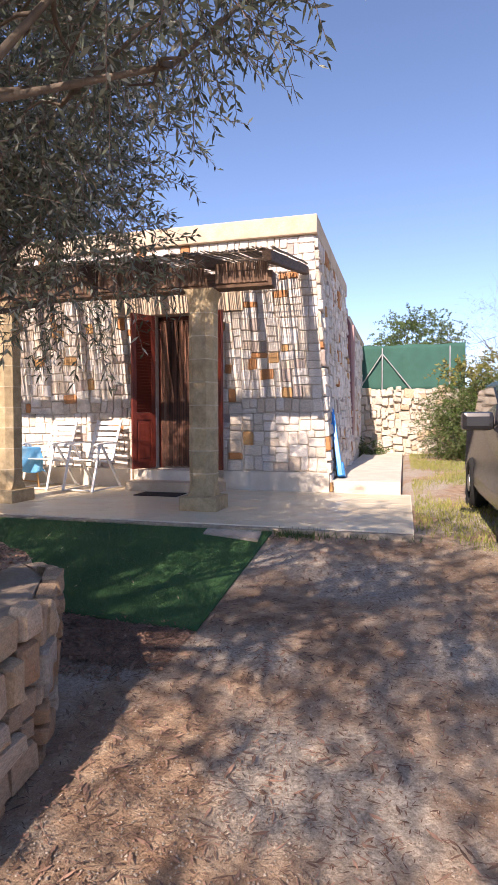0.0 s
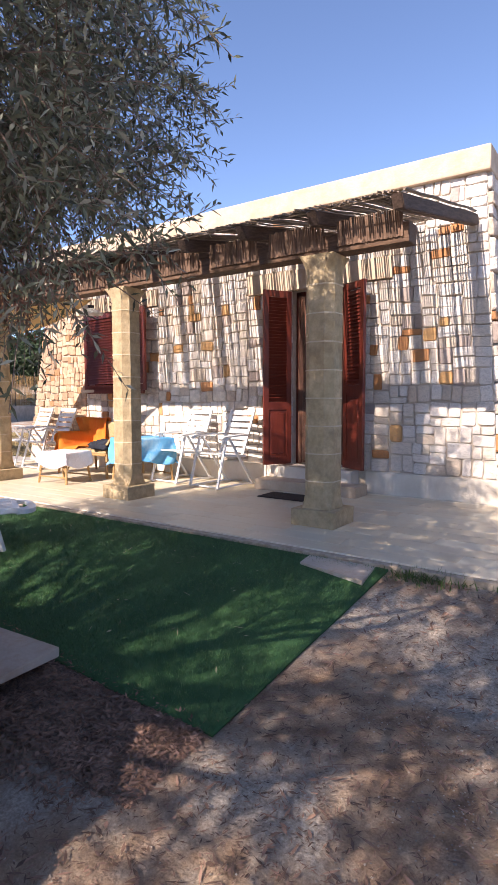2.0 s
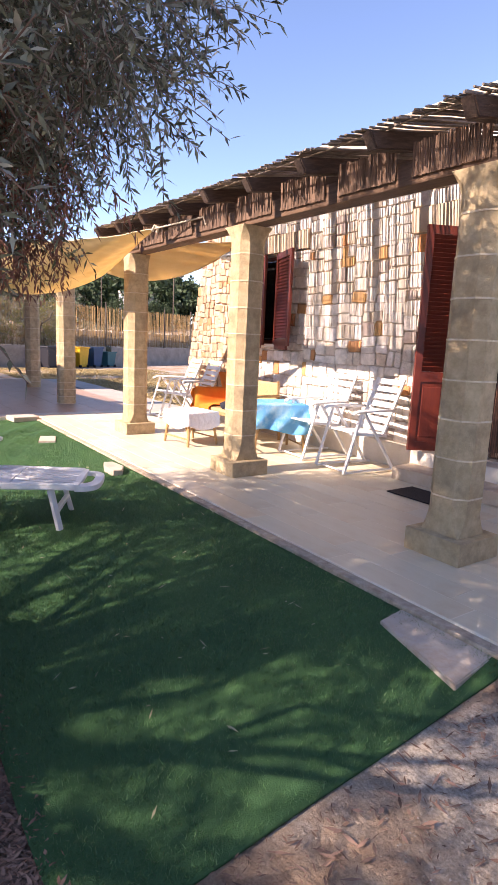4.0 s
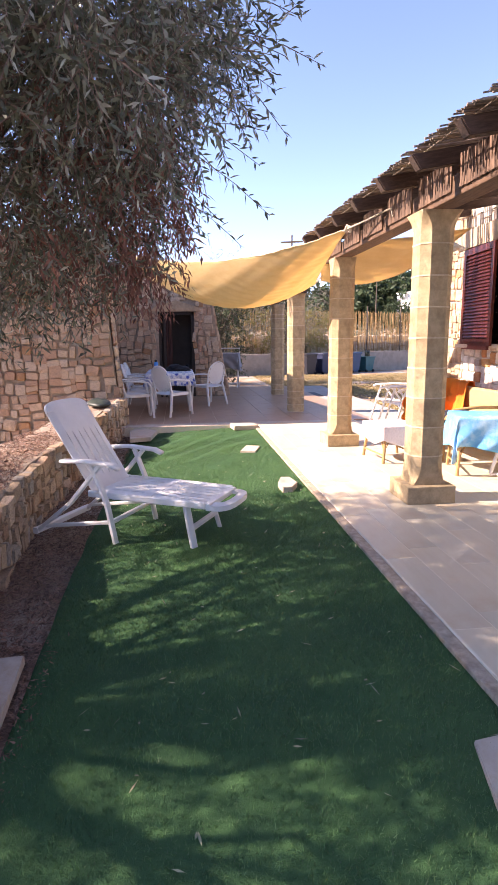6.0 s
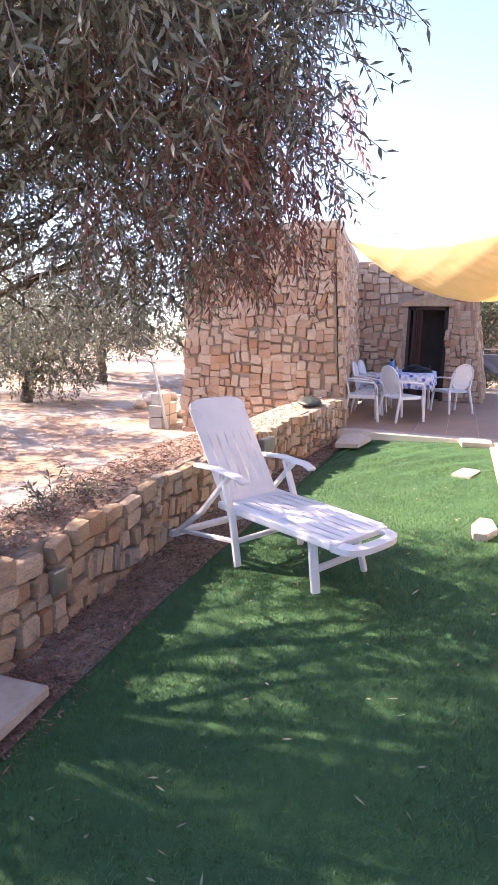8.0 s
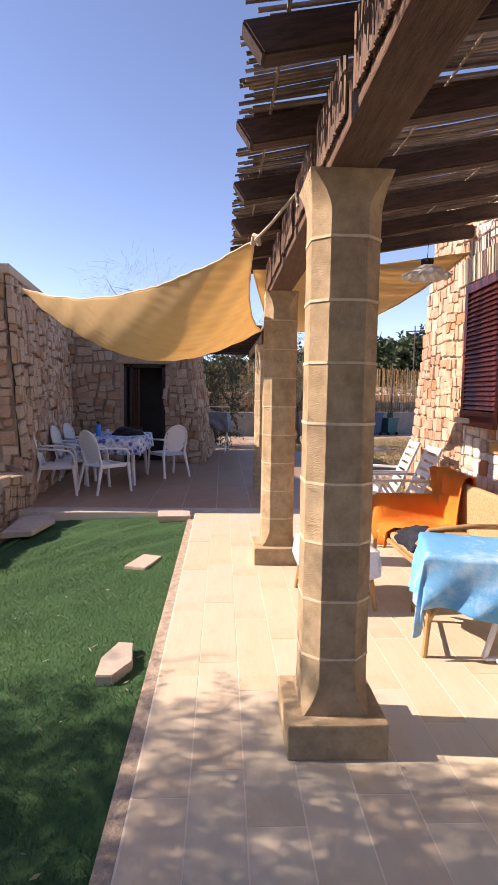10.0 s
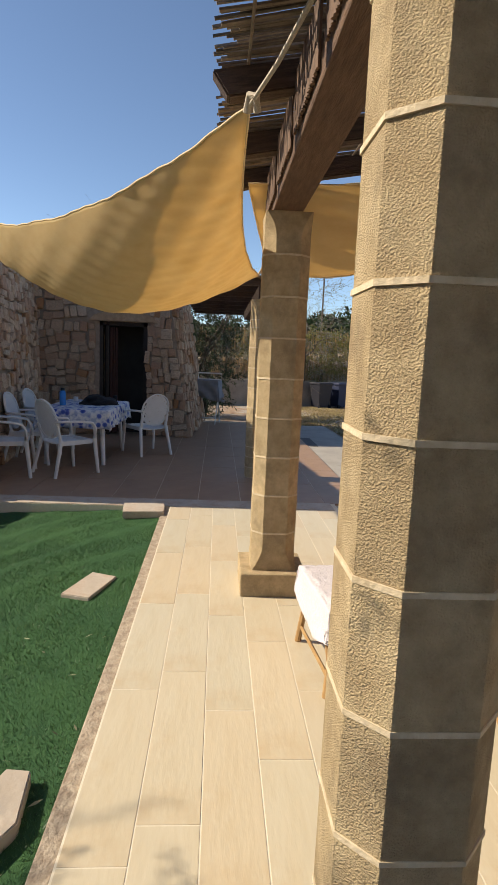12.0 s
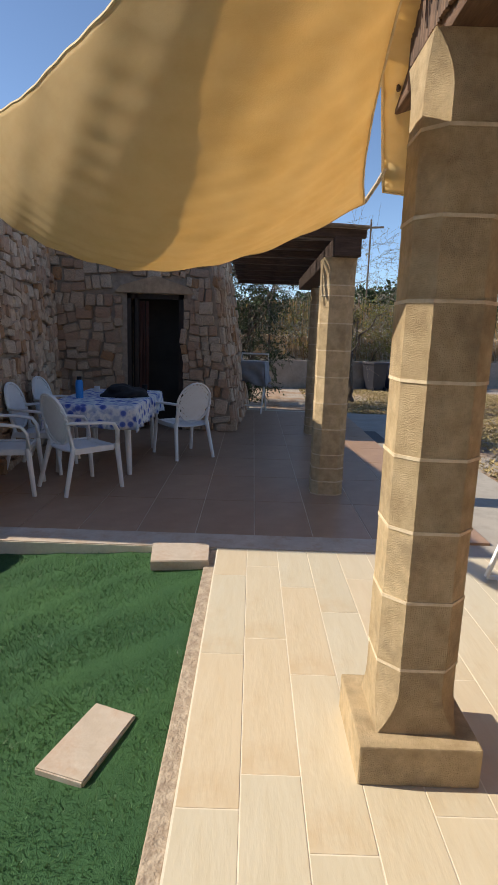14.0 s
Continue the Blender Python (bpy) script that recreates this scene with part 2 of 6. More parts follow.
def part(name, bm, material=None, parent=None, label="", kind="", smooth=False):
    if isinstance(bm, bpy.types.Mesh):
        me = bm
    else:
        me = bpy.data.meshes.new(name)
        bm.to_mesh(me)
        bm.free()
        if material:
            me.materials.append(material)
        if smooth:
            me.polygons.foreach_set("use_smooth", [True] * len(me.polygons))
    ob = new(name, me)
    if parent:
        ob.parent = parent
    return tagged(ob, label, "", "", kind)


def thing(name, x, y, z=0.0, rz=0.0, label="", category="", group="", kind=""):
    e = new(name)
    e.matrix_world = pose(x, y, z, 0, 0, rz)
    return tagged(e, label, category, group, kind)


def add_box(bm, x0, x1, y0, y1, z0, z1, m=None, bevel=0.0):
    vs = [Vector((x, y, z)) for x in (x0, x1) for y in (y0, y1) for z in (z0, z1)]
    if m is not None:
        vs = [m @ v for v in vs]
    bv = [bm.verts.new(v) for v in vs]
    fs = [bm.faces.new([bv[i] for i in f]) for f in ((0, 1, 3, 2), (4, 6, 7, 5), (0, 4, 5, 1), (2, 3, 7, 6), (0, 2, 6, 4), (1, 5, 7, 3))]
    if bevel:
        es = {e for f in fs for e in f.edges}
        bmesh.ops.bevel(bm, geom=list(es), offset=bevel, segments=2, affect="EDGES", profile=0.6)
    return bv


def box(x0, x1, y0, y1, z0, z1, bevel=0.0, m=None):
    bm = bmesh.new()
    add_box(bm, x0, x1, y0, y1, z0, z1, m, bevel)
    return bm


def add_tube(bm, pts, r, seg=8, cap=True, rfun=None, flat=None):
    """A round bar through pts. flat: (width, thickness) of a flattened bar instead."""
    pts = [Vector(p) for p in pts]
    rings = []
    up = Vector((0, 0, 1))
    for i, p in enumerate(pts):
        d = (pts[min(i + 1, len(pts) - 1)] - pts[max(i - 1, 0)]).normalized()
        a = d.cross(up)
        if a.length < 0.05:
            a = d.cross(Vector((1, 0, 0)))
        a.normalize()
        b = a.cross(d).normalized()
        rr = rfun(i / max(1, len(pts) - 1)) if rfun else r
        ring = []
        for k in range(seg):
            t = 2 * math.pi * (k + 0.5) / seg
            ca, sb = math.cos(t), math.sin(t)
            if flat:
                ca, sb = math.copysign(abs(ca) ** 0.45, ca) * flat[0] / 2, math.copysign(abs(sb) ** 0.45, sb) * flat[1] / 2
                ring.append(bm.verts.new(p + a * ca + b * sb))
            else:
                ring.append(bm.verts.new(p + (a * ca + b * sb) * rr))
        rings.append(ring)
    for r0, r1 in zip(rings, rings[1:]):
        for k in range(seg):
            bm.faces.new((r0[k], r0[(k + 1) % seg], r1[(k + 1) % seg], r1[k]))
    if cap:
        bm.faces.new(rings[0][::-1])
        bm.faces.new(rings[-1])


def tube(pts, r, seg=8, rfun=None, flat=None):
    bm = bmesh.new()
    add_tube(bm, pts, r, seg, True, rfun, flat)
    return bm


def smoothstep(a, b, x):
    t = min(1.0, max(0.0, (x - a) / (b - a)))
    return t * t * (3 - 2 * t)


def gz(x, y):
    """Height of the natural ground."""
    d = 5.04 - y
    if d > 0:
        s = 0.05 + 0.055 * smoothstep(-3.5, -1.0, x)
        z = -0.05 - s * min(d, 6.0)
    else:
        z = -0.06 + 0.02 * min(max(y - 5.5, 0.0), 14.0) * smoothstep(-1.0, 0.5, x)
    if x < -16:
        z = -0.05
        r, a = math.hypot(x, y), math.degrees(math.atan2(y, -x))
        z += 4.5 * smoothstep(62, 125, r) * smoothstep(-8, 16, a) * (1 - smoothstep(60, 85, a))
    return z


# ---- ground ----
def ground_axis(lo, hi, a, b, fine):
    mid = list(np.arange(lo, hi + 1e-6, fine))
    left = [lo - 2.0 * 1.35 ** k for k in range(18) if lo - 2.0 * 1.35 ** k > a]
    right = [hi + 2.0 * 1.35 ** k for k in range(18) if hi + 2.0 * 1.35 ** k < b]
    return sorted(left + mid + right)


gx = ground_axis(-12.0, 3.0, -400, 400, 0.14)
gy = ground_axis(-2.0, 7.0, -400, 400, 0.14)
gv, gf = [], []
for j, y in enumerate(gy):
    for i, x in enumerate(gx):
        h = gz(x, y)
        inside_paved = (-16.2 < x < 0.15 and 5.2 < y < 18)
        if inside_paved:
            h = -0.12
        else:
            h += 0.010 * noise.noise(Vector((x * 1.3, y * 1.3, 0))) + 0.006 * noise.noise(Vector((x * 6, y * 6, 3)))
        gv.append((x, y, h))
W = len(gx)
for j in range(len(gy) - 1):
    for i in range(W - 1):
        a = j * W + i
        gf.append((a, a + 1, a + W + 1, a + W))
ground = part("ground", mesh_of("ground", gv, gf, m_ground, True), None)
tagged(ground, "bare earth and gravel ground strewn with dry leaves", kind="structure")

# ---- paved terrace ----
terrace = tagged(part("terrace_slab", box(-9.0, 0.25, 5.035, 7.66, -0.2, -0.0006), m_grout), "cement bed under the pale paving tiles", kind="structure")
patio = tagged(part("patio_slab", box(-16.6, -9.0, 2.6, 6.75, -0.2, -0.004), m_grout), "cement bed of the shaded patio", kind="structure")
kerb = tagged(part("terrace_edge", box(-9.0, 0.24, 4.965, 5.036, -0.2, -0.010, 0.006), mat("rough_cement", (0.52, 0.43, 0.33), 0.95, (0.30, 0.23, 0.17), 22, 0.012, 60)), "rough cement edge between turf and paving", kind="structure")
bm = box(-0.84, 0.12, 7.78, 17.5, -0.1, 0.15, 0.01)
path_east = tagged(part("raised_path", bm, m_plaster), "raised pale concrete path beside the stone house", kind="structure")
path_west = tagged(part("west_path", box(-16.6, -9.0, 6.76, 8.0, -0.2, -0.02), m_concrete), "grey concrete strip beside the patio", kind="structure")

# turf
TX0, TX1, TY0, TY1 = -9.04, -0.98, 3.04, 4.985
tv, tf = [], []
nx, ny = 200, 48
for j in range(ny + 1):
    for i in range(nx + 1):
        x = TX0 + (TX1 - TX0) * i / nx
        y = TY0 + (TY1 - TY0) * j / ny
        if j == 0:
            y += 0.18 * smoothstep(-5.0, -8.8, x) + 0.012 * noise.noise(Vector((x * 3, 0, 0)))
        w = smoothstep(-5.5, -8, x)
        z = gz(x, y) + 0.022 + 0.009 * w * max(0, math.sin((x * 1.9 + y * 2.4) * 5.5 + 4.0 * noise.noise(Vector((x * 0.8, y * 0.8, 0))))) ** 3 + 0.004 * noise.noise(Vector((x * 2, y * 2, 7)))
        tv.append((x, y, z))
W = nx + 1
for j in range(ny):
    for i in range(nx):
        a = j * W + i
        tf.append((a, a + 1, a + W + 1, a + W))
turf = part("turf_carpet", mesh_of("turf_carpet", tv, tf, m_turf, True), None)
mod = turf.modifiers.new("thick", "SOLIDIFY")
mod.thickness, mod.offset = 0.015, -1
tagged(turf, "green artificial turf carpet laid over the earth", "artificial turf")
tagged(turf, kind="structure")

# ---- stone walls ----
def split_rect(r, lo, hi, out, rng):
    x0, y0, x1, y1 = r
    w, h = x1 - x0, y1 - y0
    big_w, big_h = w > hi * rng.uniform(0.75, 1.25), h > hi * 0.72 * rng.uniform(0.75, 1.3)
    if not big_w and not big_h:
        out.append(r)
        return
    if (w * 0.75 > h and w > lo * 2) or h < lo * 2:
        if w < lo * 1.6:
            out.append(r)
            return
        c = x0 + w * rng.uniform(0.33, 0.67)
        split_rect((x0, y0, c, y1), lo, hi, out, rng)
        split_rect((c, y0, x1, y1), lo, hi, out, rng)
    else:
        c = y0 + h * rng.uniform(0.33, 0.67)
        split_rect((x0, y0, x1, c), lo, hi, out, rng)
        split_rect((x0, c, x1, y1), lo, hi, out, rng)


def stone_verts(rng):
    """A rough stone face, 1 x 1 wide and 1 deep, its back at 0: verts and faces."""
    base = []
    for sx, sy in ((-1, -1), (1, -1), (1, 1), (-1, 1)):
        c = rng.uniform(0.03, 0.15)
        jx, jy = rng.uniform(0.0, 0.045), rng.uniform(0.0, 0.045)
        px, py = sx * (0.5 - jx), sy * (0.5 - jy)
        a, b = (px - sx * c, py), (px, py - sy * c)
        base += [b, a] if sx * sy > 0 else [a, b]
    vs = [(x, y, 0.0) for x, y in base]
    vs += [(x, y, 0.62 + rng.uniform(-0.1, 0.1)) for x, y in base]
    vs += [(x * 0.90 + rng.uniform(-0.03, 0.03), y * 0.90 + rng.uniform(-0.03, 0.03), rng.uniform(0.85, 1.1)) for x, y in base]
    vs.append((0, 0, rng.uniform(0.95, 1.15)))
    fs = []
    for k in range(8):
        q = (k + 1) % 8
        fs += [(k, q, 8 + q, 8 + k), (8 + k, 8 + q, 16 + q, 16 + k), (16 + k, 16 + q, 24)]
    return vs, fs


_r = random.Random(5)
STONES = [stone_verts(_r) for _ in range(24)]


LATER = []


def stone_wall(*args, **kw):
    LATER.append((args, kw))


def lay_stones(wall, m, to_xy, rects, depth, mats, rng, size=(0.13, 0.30), limit=300, key=None, gap=0.005, name="stone", warp=0.055, lean=2.0):
    """Stones over the wall's face. m: the face's frame (x along, y up, z out); to_xy: maps (u, v) on to the face."""
    cells = []
    for r in rects:
        split_rect(r, size[0], size[1], cells, rng)
    cells = [(((c[0] + c[2]) / 2, (c[1] + c[3]) / 2), c) for c in cells]
    if key:
        cells.sort(key=lambda c: key(*c[0]))
    pool = {}
    vs, fs = [], []
    for i, ((cu, cv), (x0, y0, x1, y1)) in enumerate(cells):
        def shift(a, b):
            return (a + warp * noise.noise(Vector((a * 2.4, b * 2.4, 1.7))), b + warp * noise.noise(Vector((a * 2.4, b * 2.4, 9.2))))
        q0, q1, q2 = shift(cu, cv), shift(cu + 0.06, cv), shift(cu, cv + 0.06)
        turn = math.degrees(0.5 * (math.atan2(q1[1] - q0[1], q1[0] - q0[0]) - math.atan2(q2[0] - q0[0], q2[1] - q0[1])))
        px, py = to_xy(*q0)
        w = (to_xy(x1, cv)[0] - to_xy(x0, cv)[0]) - gap
        h = (y1 - y0) - gap
        k = rng.randrange(len(STONES))
        mm = m @ Matrix.Translation((px, py, 0)) @ pose(0, 0, 0, rng.uniform(-lean, lean), rng.uniform(-lean, lean), turn + rng.uniform(-2, 2)) @ Matrix.Diagonal((w, h, depth * rng.uniform(0.7, 1.25), 1))
        if i < limit:
            if k not in pool:
                pool[k] = mesh_of(name, STONES[k][0], STONES[k][1], mats[0])
            ob = new(name, pool[k])
            ob.parent = wall
            ob.matrix_parent_inverse = wall.matrix_basis.inverted()
            ob.matrix_basis = mm
        else:
            n0 = len(vs)
            vs += [mm @ Vector(v) for v in STONES[k][0]]
            fs += [tuple(n0 + q for q in f) for f in STONES[k][1]]
    if vs:
        part("stonework", mesh_of("stonework", vs, fs, mats[1]), None, wall, "", "stuff")
    return len(cells)


def face(origin, along, up=(0, 0, 1)):
    a, u = Vector(along).normalized(), Vector(up)
    u = (u - a * u.dot(a)).normalized()
    n = a.cross(u)
    return Matrix(((a.x, u.x, n.x, origin[0]), (a.y, u.y, n.y, origin[1]), (a.z, u.z, n.z, origin[2]), (0, 0, 0, 1)))


def prism(poly, y0, y1):
    """A polygon in x and z, from y0 to y1."""
    bm = bmesh.new()
    a = [bm.verts.new((x, y0, z)) for x, z in poly]
    b = [bm.verts.new((x, y1, z)) for x, z in poly]
    bm.faces.new(a)
    bm.faces.new(b[::-1])
    for i in range(len(poly)):
        j = (i + 1) % len(poly)
        bm.faces.new((a[j], a[i], b[i], b[j]))
    bmesh.ops.recalc_face_normals(bm, faces=bm.faces)
    return bm


def cut_rects(x0, y0, x1, y1, holes):
    rects = [(x0, y0, x1, y1)]
    for hx0, hy0, hx1, hy1 in holes:
        nxt = []
        for a, b, c, d in rects:
            if hx0 >= c or hx1 <= a or hy0 >= d or hy1 <= b:
                nxt.append((a, b, c, d))
                continue
            if a < hx0:
                nxt.append((a, b, hx0, d))
            if c > hx1:
                nxt.append((hx1, b, c, d))
            if b < hy0:
                nxt.append((max(a, hx0), b, min(c, hx1), hy0))
            if d > hy1:
                nxt.append((max(a, hx0), hy1, min(c, hx1), d))
        rects = nxt
    return rects


# ---- the house: south wall at y = 7.70 with its openings ----
HY = 7.70
XR0, XR1, ZT = -0.83, -1.03, 3.47
XL0, XL1 = -9.12, -8.27
DOOR = (-3.36, 0.28, -2.60, 2.50)
WIN = (-7.40, 1.29, -6.38, 2.53)


def house_u(x, z):
    """Leaning ends of the south wall."""
    f = z / ZT
    if x > -2.6:
        k = (x + 2.6) / (XR0 + 2.6)
        return x + k * (XR1 - XR0) * f
    if x < -7.1:
        k = (-7.1 - x) / (-7.1 - XL0)
        return x + k * (XL1 - XL0) * f
    return x


wall_south = new("wall_south")
tagged(wall_south, "sunlit wall of irregular pale limestone with orange stones", kind="structure")
polys = [[(XL0, 0.0), (WIN[0], 0.0), (WIN[0], ZT), (XL1, ZT)],
         [(WIN[0], 0.0), (WIN[2], 0.0), (WIN[2], WIN[1]), (WIN[0], WIN[1])],
         [(WIN[0], WIN[3]), (WIN[2], WIN[3]), (WIN[2], ZT), (WIN[0], ZT)],
         [(WIN[2], 0.0), (DOOR[0], 0.0), (DOOR[0], ZT), (WIN[2], ZT)],
         [(DOOR[0], 0.0), (DOOR[2], 0.0), (DOOR[2], DOOR[1]), (DOOR[0], DOOR[1])],
         [(DOOR[0], DOOR[3]), (DOOR[2], DOOR[3]), (DOOR[2], ZT), (DOOR[0], ZT)],
         [(DOOR[2], 0.0), (XR0 + 0.0, 0.0), (XR1, ZT), (DOOR[2], ZT)]]
for p in polys:
    part("wall_core", prism(p, HY, HY + 0.45), m_mortar_l, wall_south)
lintels = [(-4.05, 2.51, -2.02, 2.76), (-7.62, 2.54, -5.72, 2.78)]
rects = cut_rects(XL0, 0.27, XR0, ZT, [DOOR, WIN] + lintels)
rects = [r for r in rects if r[2] - r[0] > 0.03 and r[3] - r[1] > 0.03]
west_rects = [(a, b, min(c, -7.45), d) for a, b, c, d in rects if a < -7.45]
rects = [(max(a, -7.45), b, c, d) for a, b, c, d in rects if c > -7.42]
stone_wall(wall_south, face((0, HY, 0), (1, 0, 0)), lambda u, v: (house_u(u, v), v), west_rects, 0.03, (m_tst, m_tst_i), random.Random(14), (0.09, 0.22), 120, gap=0.003, warp=0.04, lean=1.2)
stone_wall(wall_south, face((0, HY, 0), (1, 0, 0)), lambda u, v: (house_u(u, v), v), rects, 0.026, (m_stone, m_stone_i), random.Random(11),
           (0.10, 0.25), 300, lambda u, v: abs(u + 2.3) + 0.6 * abs(v - 1.3), gap=0.003, warp=0.03, lean=0.8)
for a, b, c, d in lintels:
    part("lintel", box(a, c, HY - 0.055, HY + 0.02, b, d, 0.008), m_lime, wall_south, "pale stone lintel")
part("plinth", box(-8.9, DOOR[0] - 0.35, HY - 0.09, HY + 0.02, 0.0, 0.265, 0.01), m_plaster, wall_south, "pale plaster plinth")
part("plinth", box(DOOR[2] + 0.3, -0.81, HY - 0.075, HY + 0.02, 0.0, 0.265, 0.01), m_plaster, wall_south, "pale plaster plinth")
part("window_sill", box(WIN[0] - 0.1, WIN[2] + 0.1, HY - 0.08, HY + 0.3, WIN[1] - 0.05, WIN[1], 0.008), m_slab, wall_south)

# east wall, its roof band and the rear block
wall_east = new("wall_east")
tagged(wall_east, "shaded side wall of pale limestone", kind="structure")
bm = bmesh.new()
add_box(bm, XR0 - 0.5, XR0, HY + 0.002, 11.6, 0, ZT)
for v in bm.verts:
    v.co.x += (XR1 - XR0) * v.co.z / ZT
    v.co.y += 0.0
part("wall_core", bm, m_mortar_l, wall_east)
n_e = face((XR0, HY, 0), (0, 1, 0), (XR1 - XR0, 0, ZT))
stone_wall(wall_east, n_e, lambda u, v: (u, v), [(0, 0.0, 3.9, ZT)], 0.05, (m_stone, m_stone_i), random.Random(12), (0.12, 0.27), 200, lambda u, v: u)
parapet = tagged(part("parapet", box(-8.46, -0.98, HY - 0.09, HY + 0.3, 3.47, 3.725, 0.02), m_lime), "pale lime coping along the flat roof", kind="structure")
tagged(part("parapet_east", box(-1.30, -0.985, HY + 0.3, 11.7, 3.47, 3.725, 0.02), m_lime), "pale lime coping along the flat roof", kind="structure")
tagged(part("roof", box(-8.3, -1.3, HY + 0.25, 11.7, 3.36, 3.465), m_lime), "flat pale roof", kind="structure")
rear = tagged(part("rear_block", box(-7.0, -0.98, 11.6, 15.8, -0.1, 2.95), m_mortar_l), "lower rear block of the stone house", kind="structure")
stone_wall(rear, face((-0.98, 11.6, 0), (0, 1, 0)), lambda u, v: (u, v), [(0, 0.0, 4.2, 2.95)], 0.05, (m_stone, m_stone_i), random.Random(13), (0.14, 0.30), 0)
tagged(part("rear_coping", box(-7.0, -0.92, 11.7, 15.9, 2.95, 3.1, 0.015), m_lime), "pale coping of the rear block", kind="structure")
tagged(part("wall_west", box(-8.3, -8.1, HY + 0.45, 11.6, -0.1, 3.36), m_mortar_l), "west wall of the house", kind="structure")
tagged(part("wall_north", box(-8.1, -1.1, 11.2, 11.6, -0.1, 3.36), m_plaster), "north wall of the house", kind="structure")

# ---- columns ----


def octagon(h, c):
    return [(-h + c, -h), (h - c, -h), (h, -h + c), (h, h - c), (h - c, h), (-h + c, h), (-h, h - c), (-h, -h + c)]


def shaft_section(z0, z1, half, ch, top=None, bottom=None, steps=1, top_flare=0.02):
    """Octagonal block; its chamfer runs out in a curve towards a square end. half and ch: width and chamfer."""
    bm = bmesh.new()
    rings = []
    for s in range(steps + 1):
        t = s / steps
        k, L = 0.0, z1 - z0
        if top:
            k = max(0.0, min(1.0, 1 - (1 - t) * L / 0.15)) ** 1.8
        if bottom:
            k = max(0.0, 1 - t * L / 0.15) ** 1.6
        h = half + k * (top_flare if top else 0.0)
        c = ch * (1 - k) + 0.004
        rings.append([bm.verts.new((x, y, z0 + (z1 - z0) * t)) for x, y in octagon(h, c)])
    for a, b in zip(rings, rings[1:]):
        for i in range(8):
            bm.faces.new((a[i], a[(i + 1) % 8], b[(i + 1) % 8], b[i]))
    bm.faces.new(rings[0][::-1])
    bm.faces.new(rings[-1])
    return bm


def column(x, y, pedestal=True, height=2.36, flare=0.0, half=0.14, ch=0.062):
    t = thing("column", x, y, 0, 0, "octagonal tufa block column " + ("on a square pedestal, holding the reed pergola" if pedestal else "standing on the shaded patio"), "column", "pergola columns")
    z = 0.0
    if pedestal:
        part("pedestal", box(-0.21, 0.21, -0.21, 0.21, 0.0, 0.15, 0.008), m_tufa, t)
        z = 0.15
        part("block", shaft_section(z, z + 0.24, half, ch, bottom=True, steps=14), m_tufa, t)
        z += 0.24
    rng = random.Random(int(-x * 10))
    while z < height - 0.30:
        h = min(0.2455, height - 0.245 - z) if z > 0.3 else 0.13
        part("joint", shaft_section(z, z + 0.011, half + 0.003, ch), m_joint, t)
        part("block", shaft_section(z + 0.011, z + h, half + rng.uniform(-0.001, 0.002), ch), m_tufa, t)
        z += h
    part("joint", shaft_section(z, z + 0.011, half + 0.003, ch), m_joint, t)
    part("block", shaft_section(z + 0.011, height, half, ch, top=True, steps=16, top_flare=flare), m_tufa, t)
    return t


COLS = [-1.95, -4.46, -7.08]
for cx, cy in zip(COLS, (5.86, 5.85, 5.86)):
    column(cx, cy, flare=0.0 if cx < -7 else 0.025)
column(-10.6, 6.0, False, height=2.20, half=0.15)
column(-13.95, 6.24, False, height=2.20, half=0.15)

# ---- pergola ----
BY0, BY1 = 5.76, 5.94
main_beam = tagged(part("pergola_beam", box(-7.66, -1.16, BY0, BY1, 2.36, 2.52, 0.012), m_beam), "long weathered timber beam resting on the tufa columns", "beam")
RAFTERS = [-1.14 - 0.695 * k for k in range(10)]
rng = random.Random(3)
bm = bmesh.new()
add_box(bm, -0.043, 0.043, -2.30, 0.0, -0.06, 0.05)
for v in bm.verts:
    if v.co.y < -2.2 and v.co.z < 0:
        v.co.y += 0.05
bmesh.ops.bevel(bm, geom=list(bm.edges), offset=0.008, segments=2, affect="EDGES")
raft = part("rafter", bm, m_rafter)
raft.name = "rafter"
tilt = math.degrees(math.atan2(0.19, 1.0))
raft.matrix_world = pose(RAFTERS[0], HY - 0.03, 3.0, tilt, 0, 0)
tagged(raft, "dark weathered pergola rafter running from the wall over the beam", "rafter", "pergola rafters")
for x in RAFTERS[1:]:
    copy_thing(raft, pose(x, HY - 0.03, 3.0 - 0.005 * (x + 1.04) + rng.uniform(-0.008, 0.008), tilt + rng.uniform(-0.3, 0.3), 0, rng.uniform(-0.8, 0.8)))

# reeds over the rafters, one mat, and the short upright reeds on the beam
rng = random.Random(8)
bm = bmesh.new()
slope = 0.19
x = -7.56
while x < -1.08:
    if rng.random() < 0.10:
        x += rng.uniform(0.01, 0.03)
        continue
    y0, y1 = 5.455 + rng.uniform(-0.05, 0.05), 7.64 - rng.uniform(0, 0.15)
    up = 3.015 - 0.005 * (x + 1.04) + 0.062 + rng.uniform(-0.004, 0.014)
    skew, n = rng.uniform(-0.02, 0.02), 6
    add_tube(bm, [(x + skew * k / n + 0.004 * math.sin(k * 1.9 + x * 40), y0 + (y1 - y0) * k / n, up - slope * (HY - (y0 + (y1 - y0) * k / n)) + 0.006 * math.sin(k * 2.3 + x * 9)) for k in range(n + 1)], rng.uniform(0.0055, 0.0085), 5)
    x += rng.uniform(0.012, 0.020)
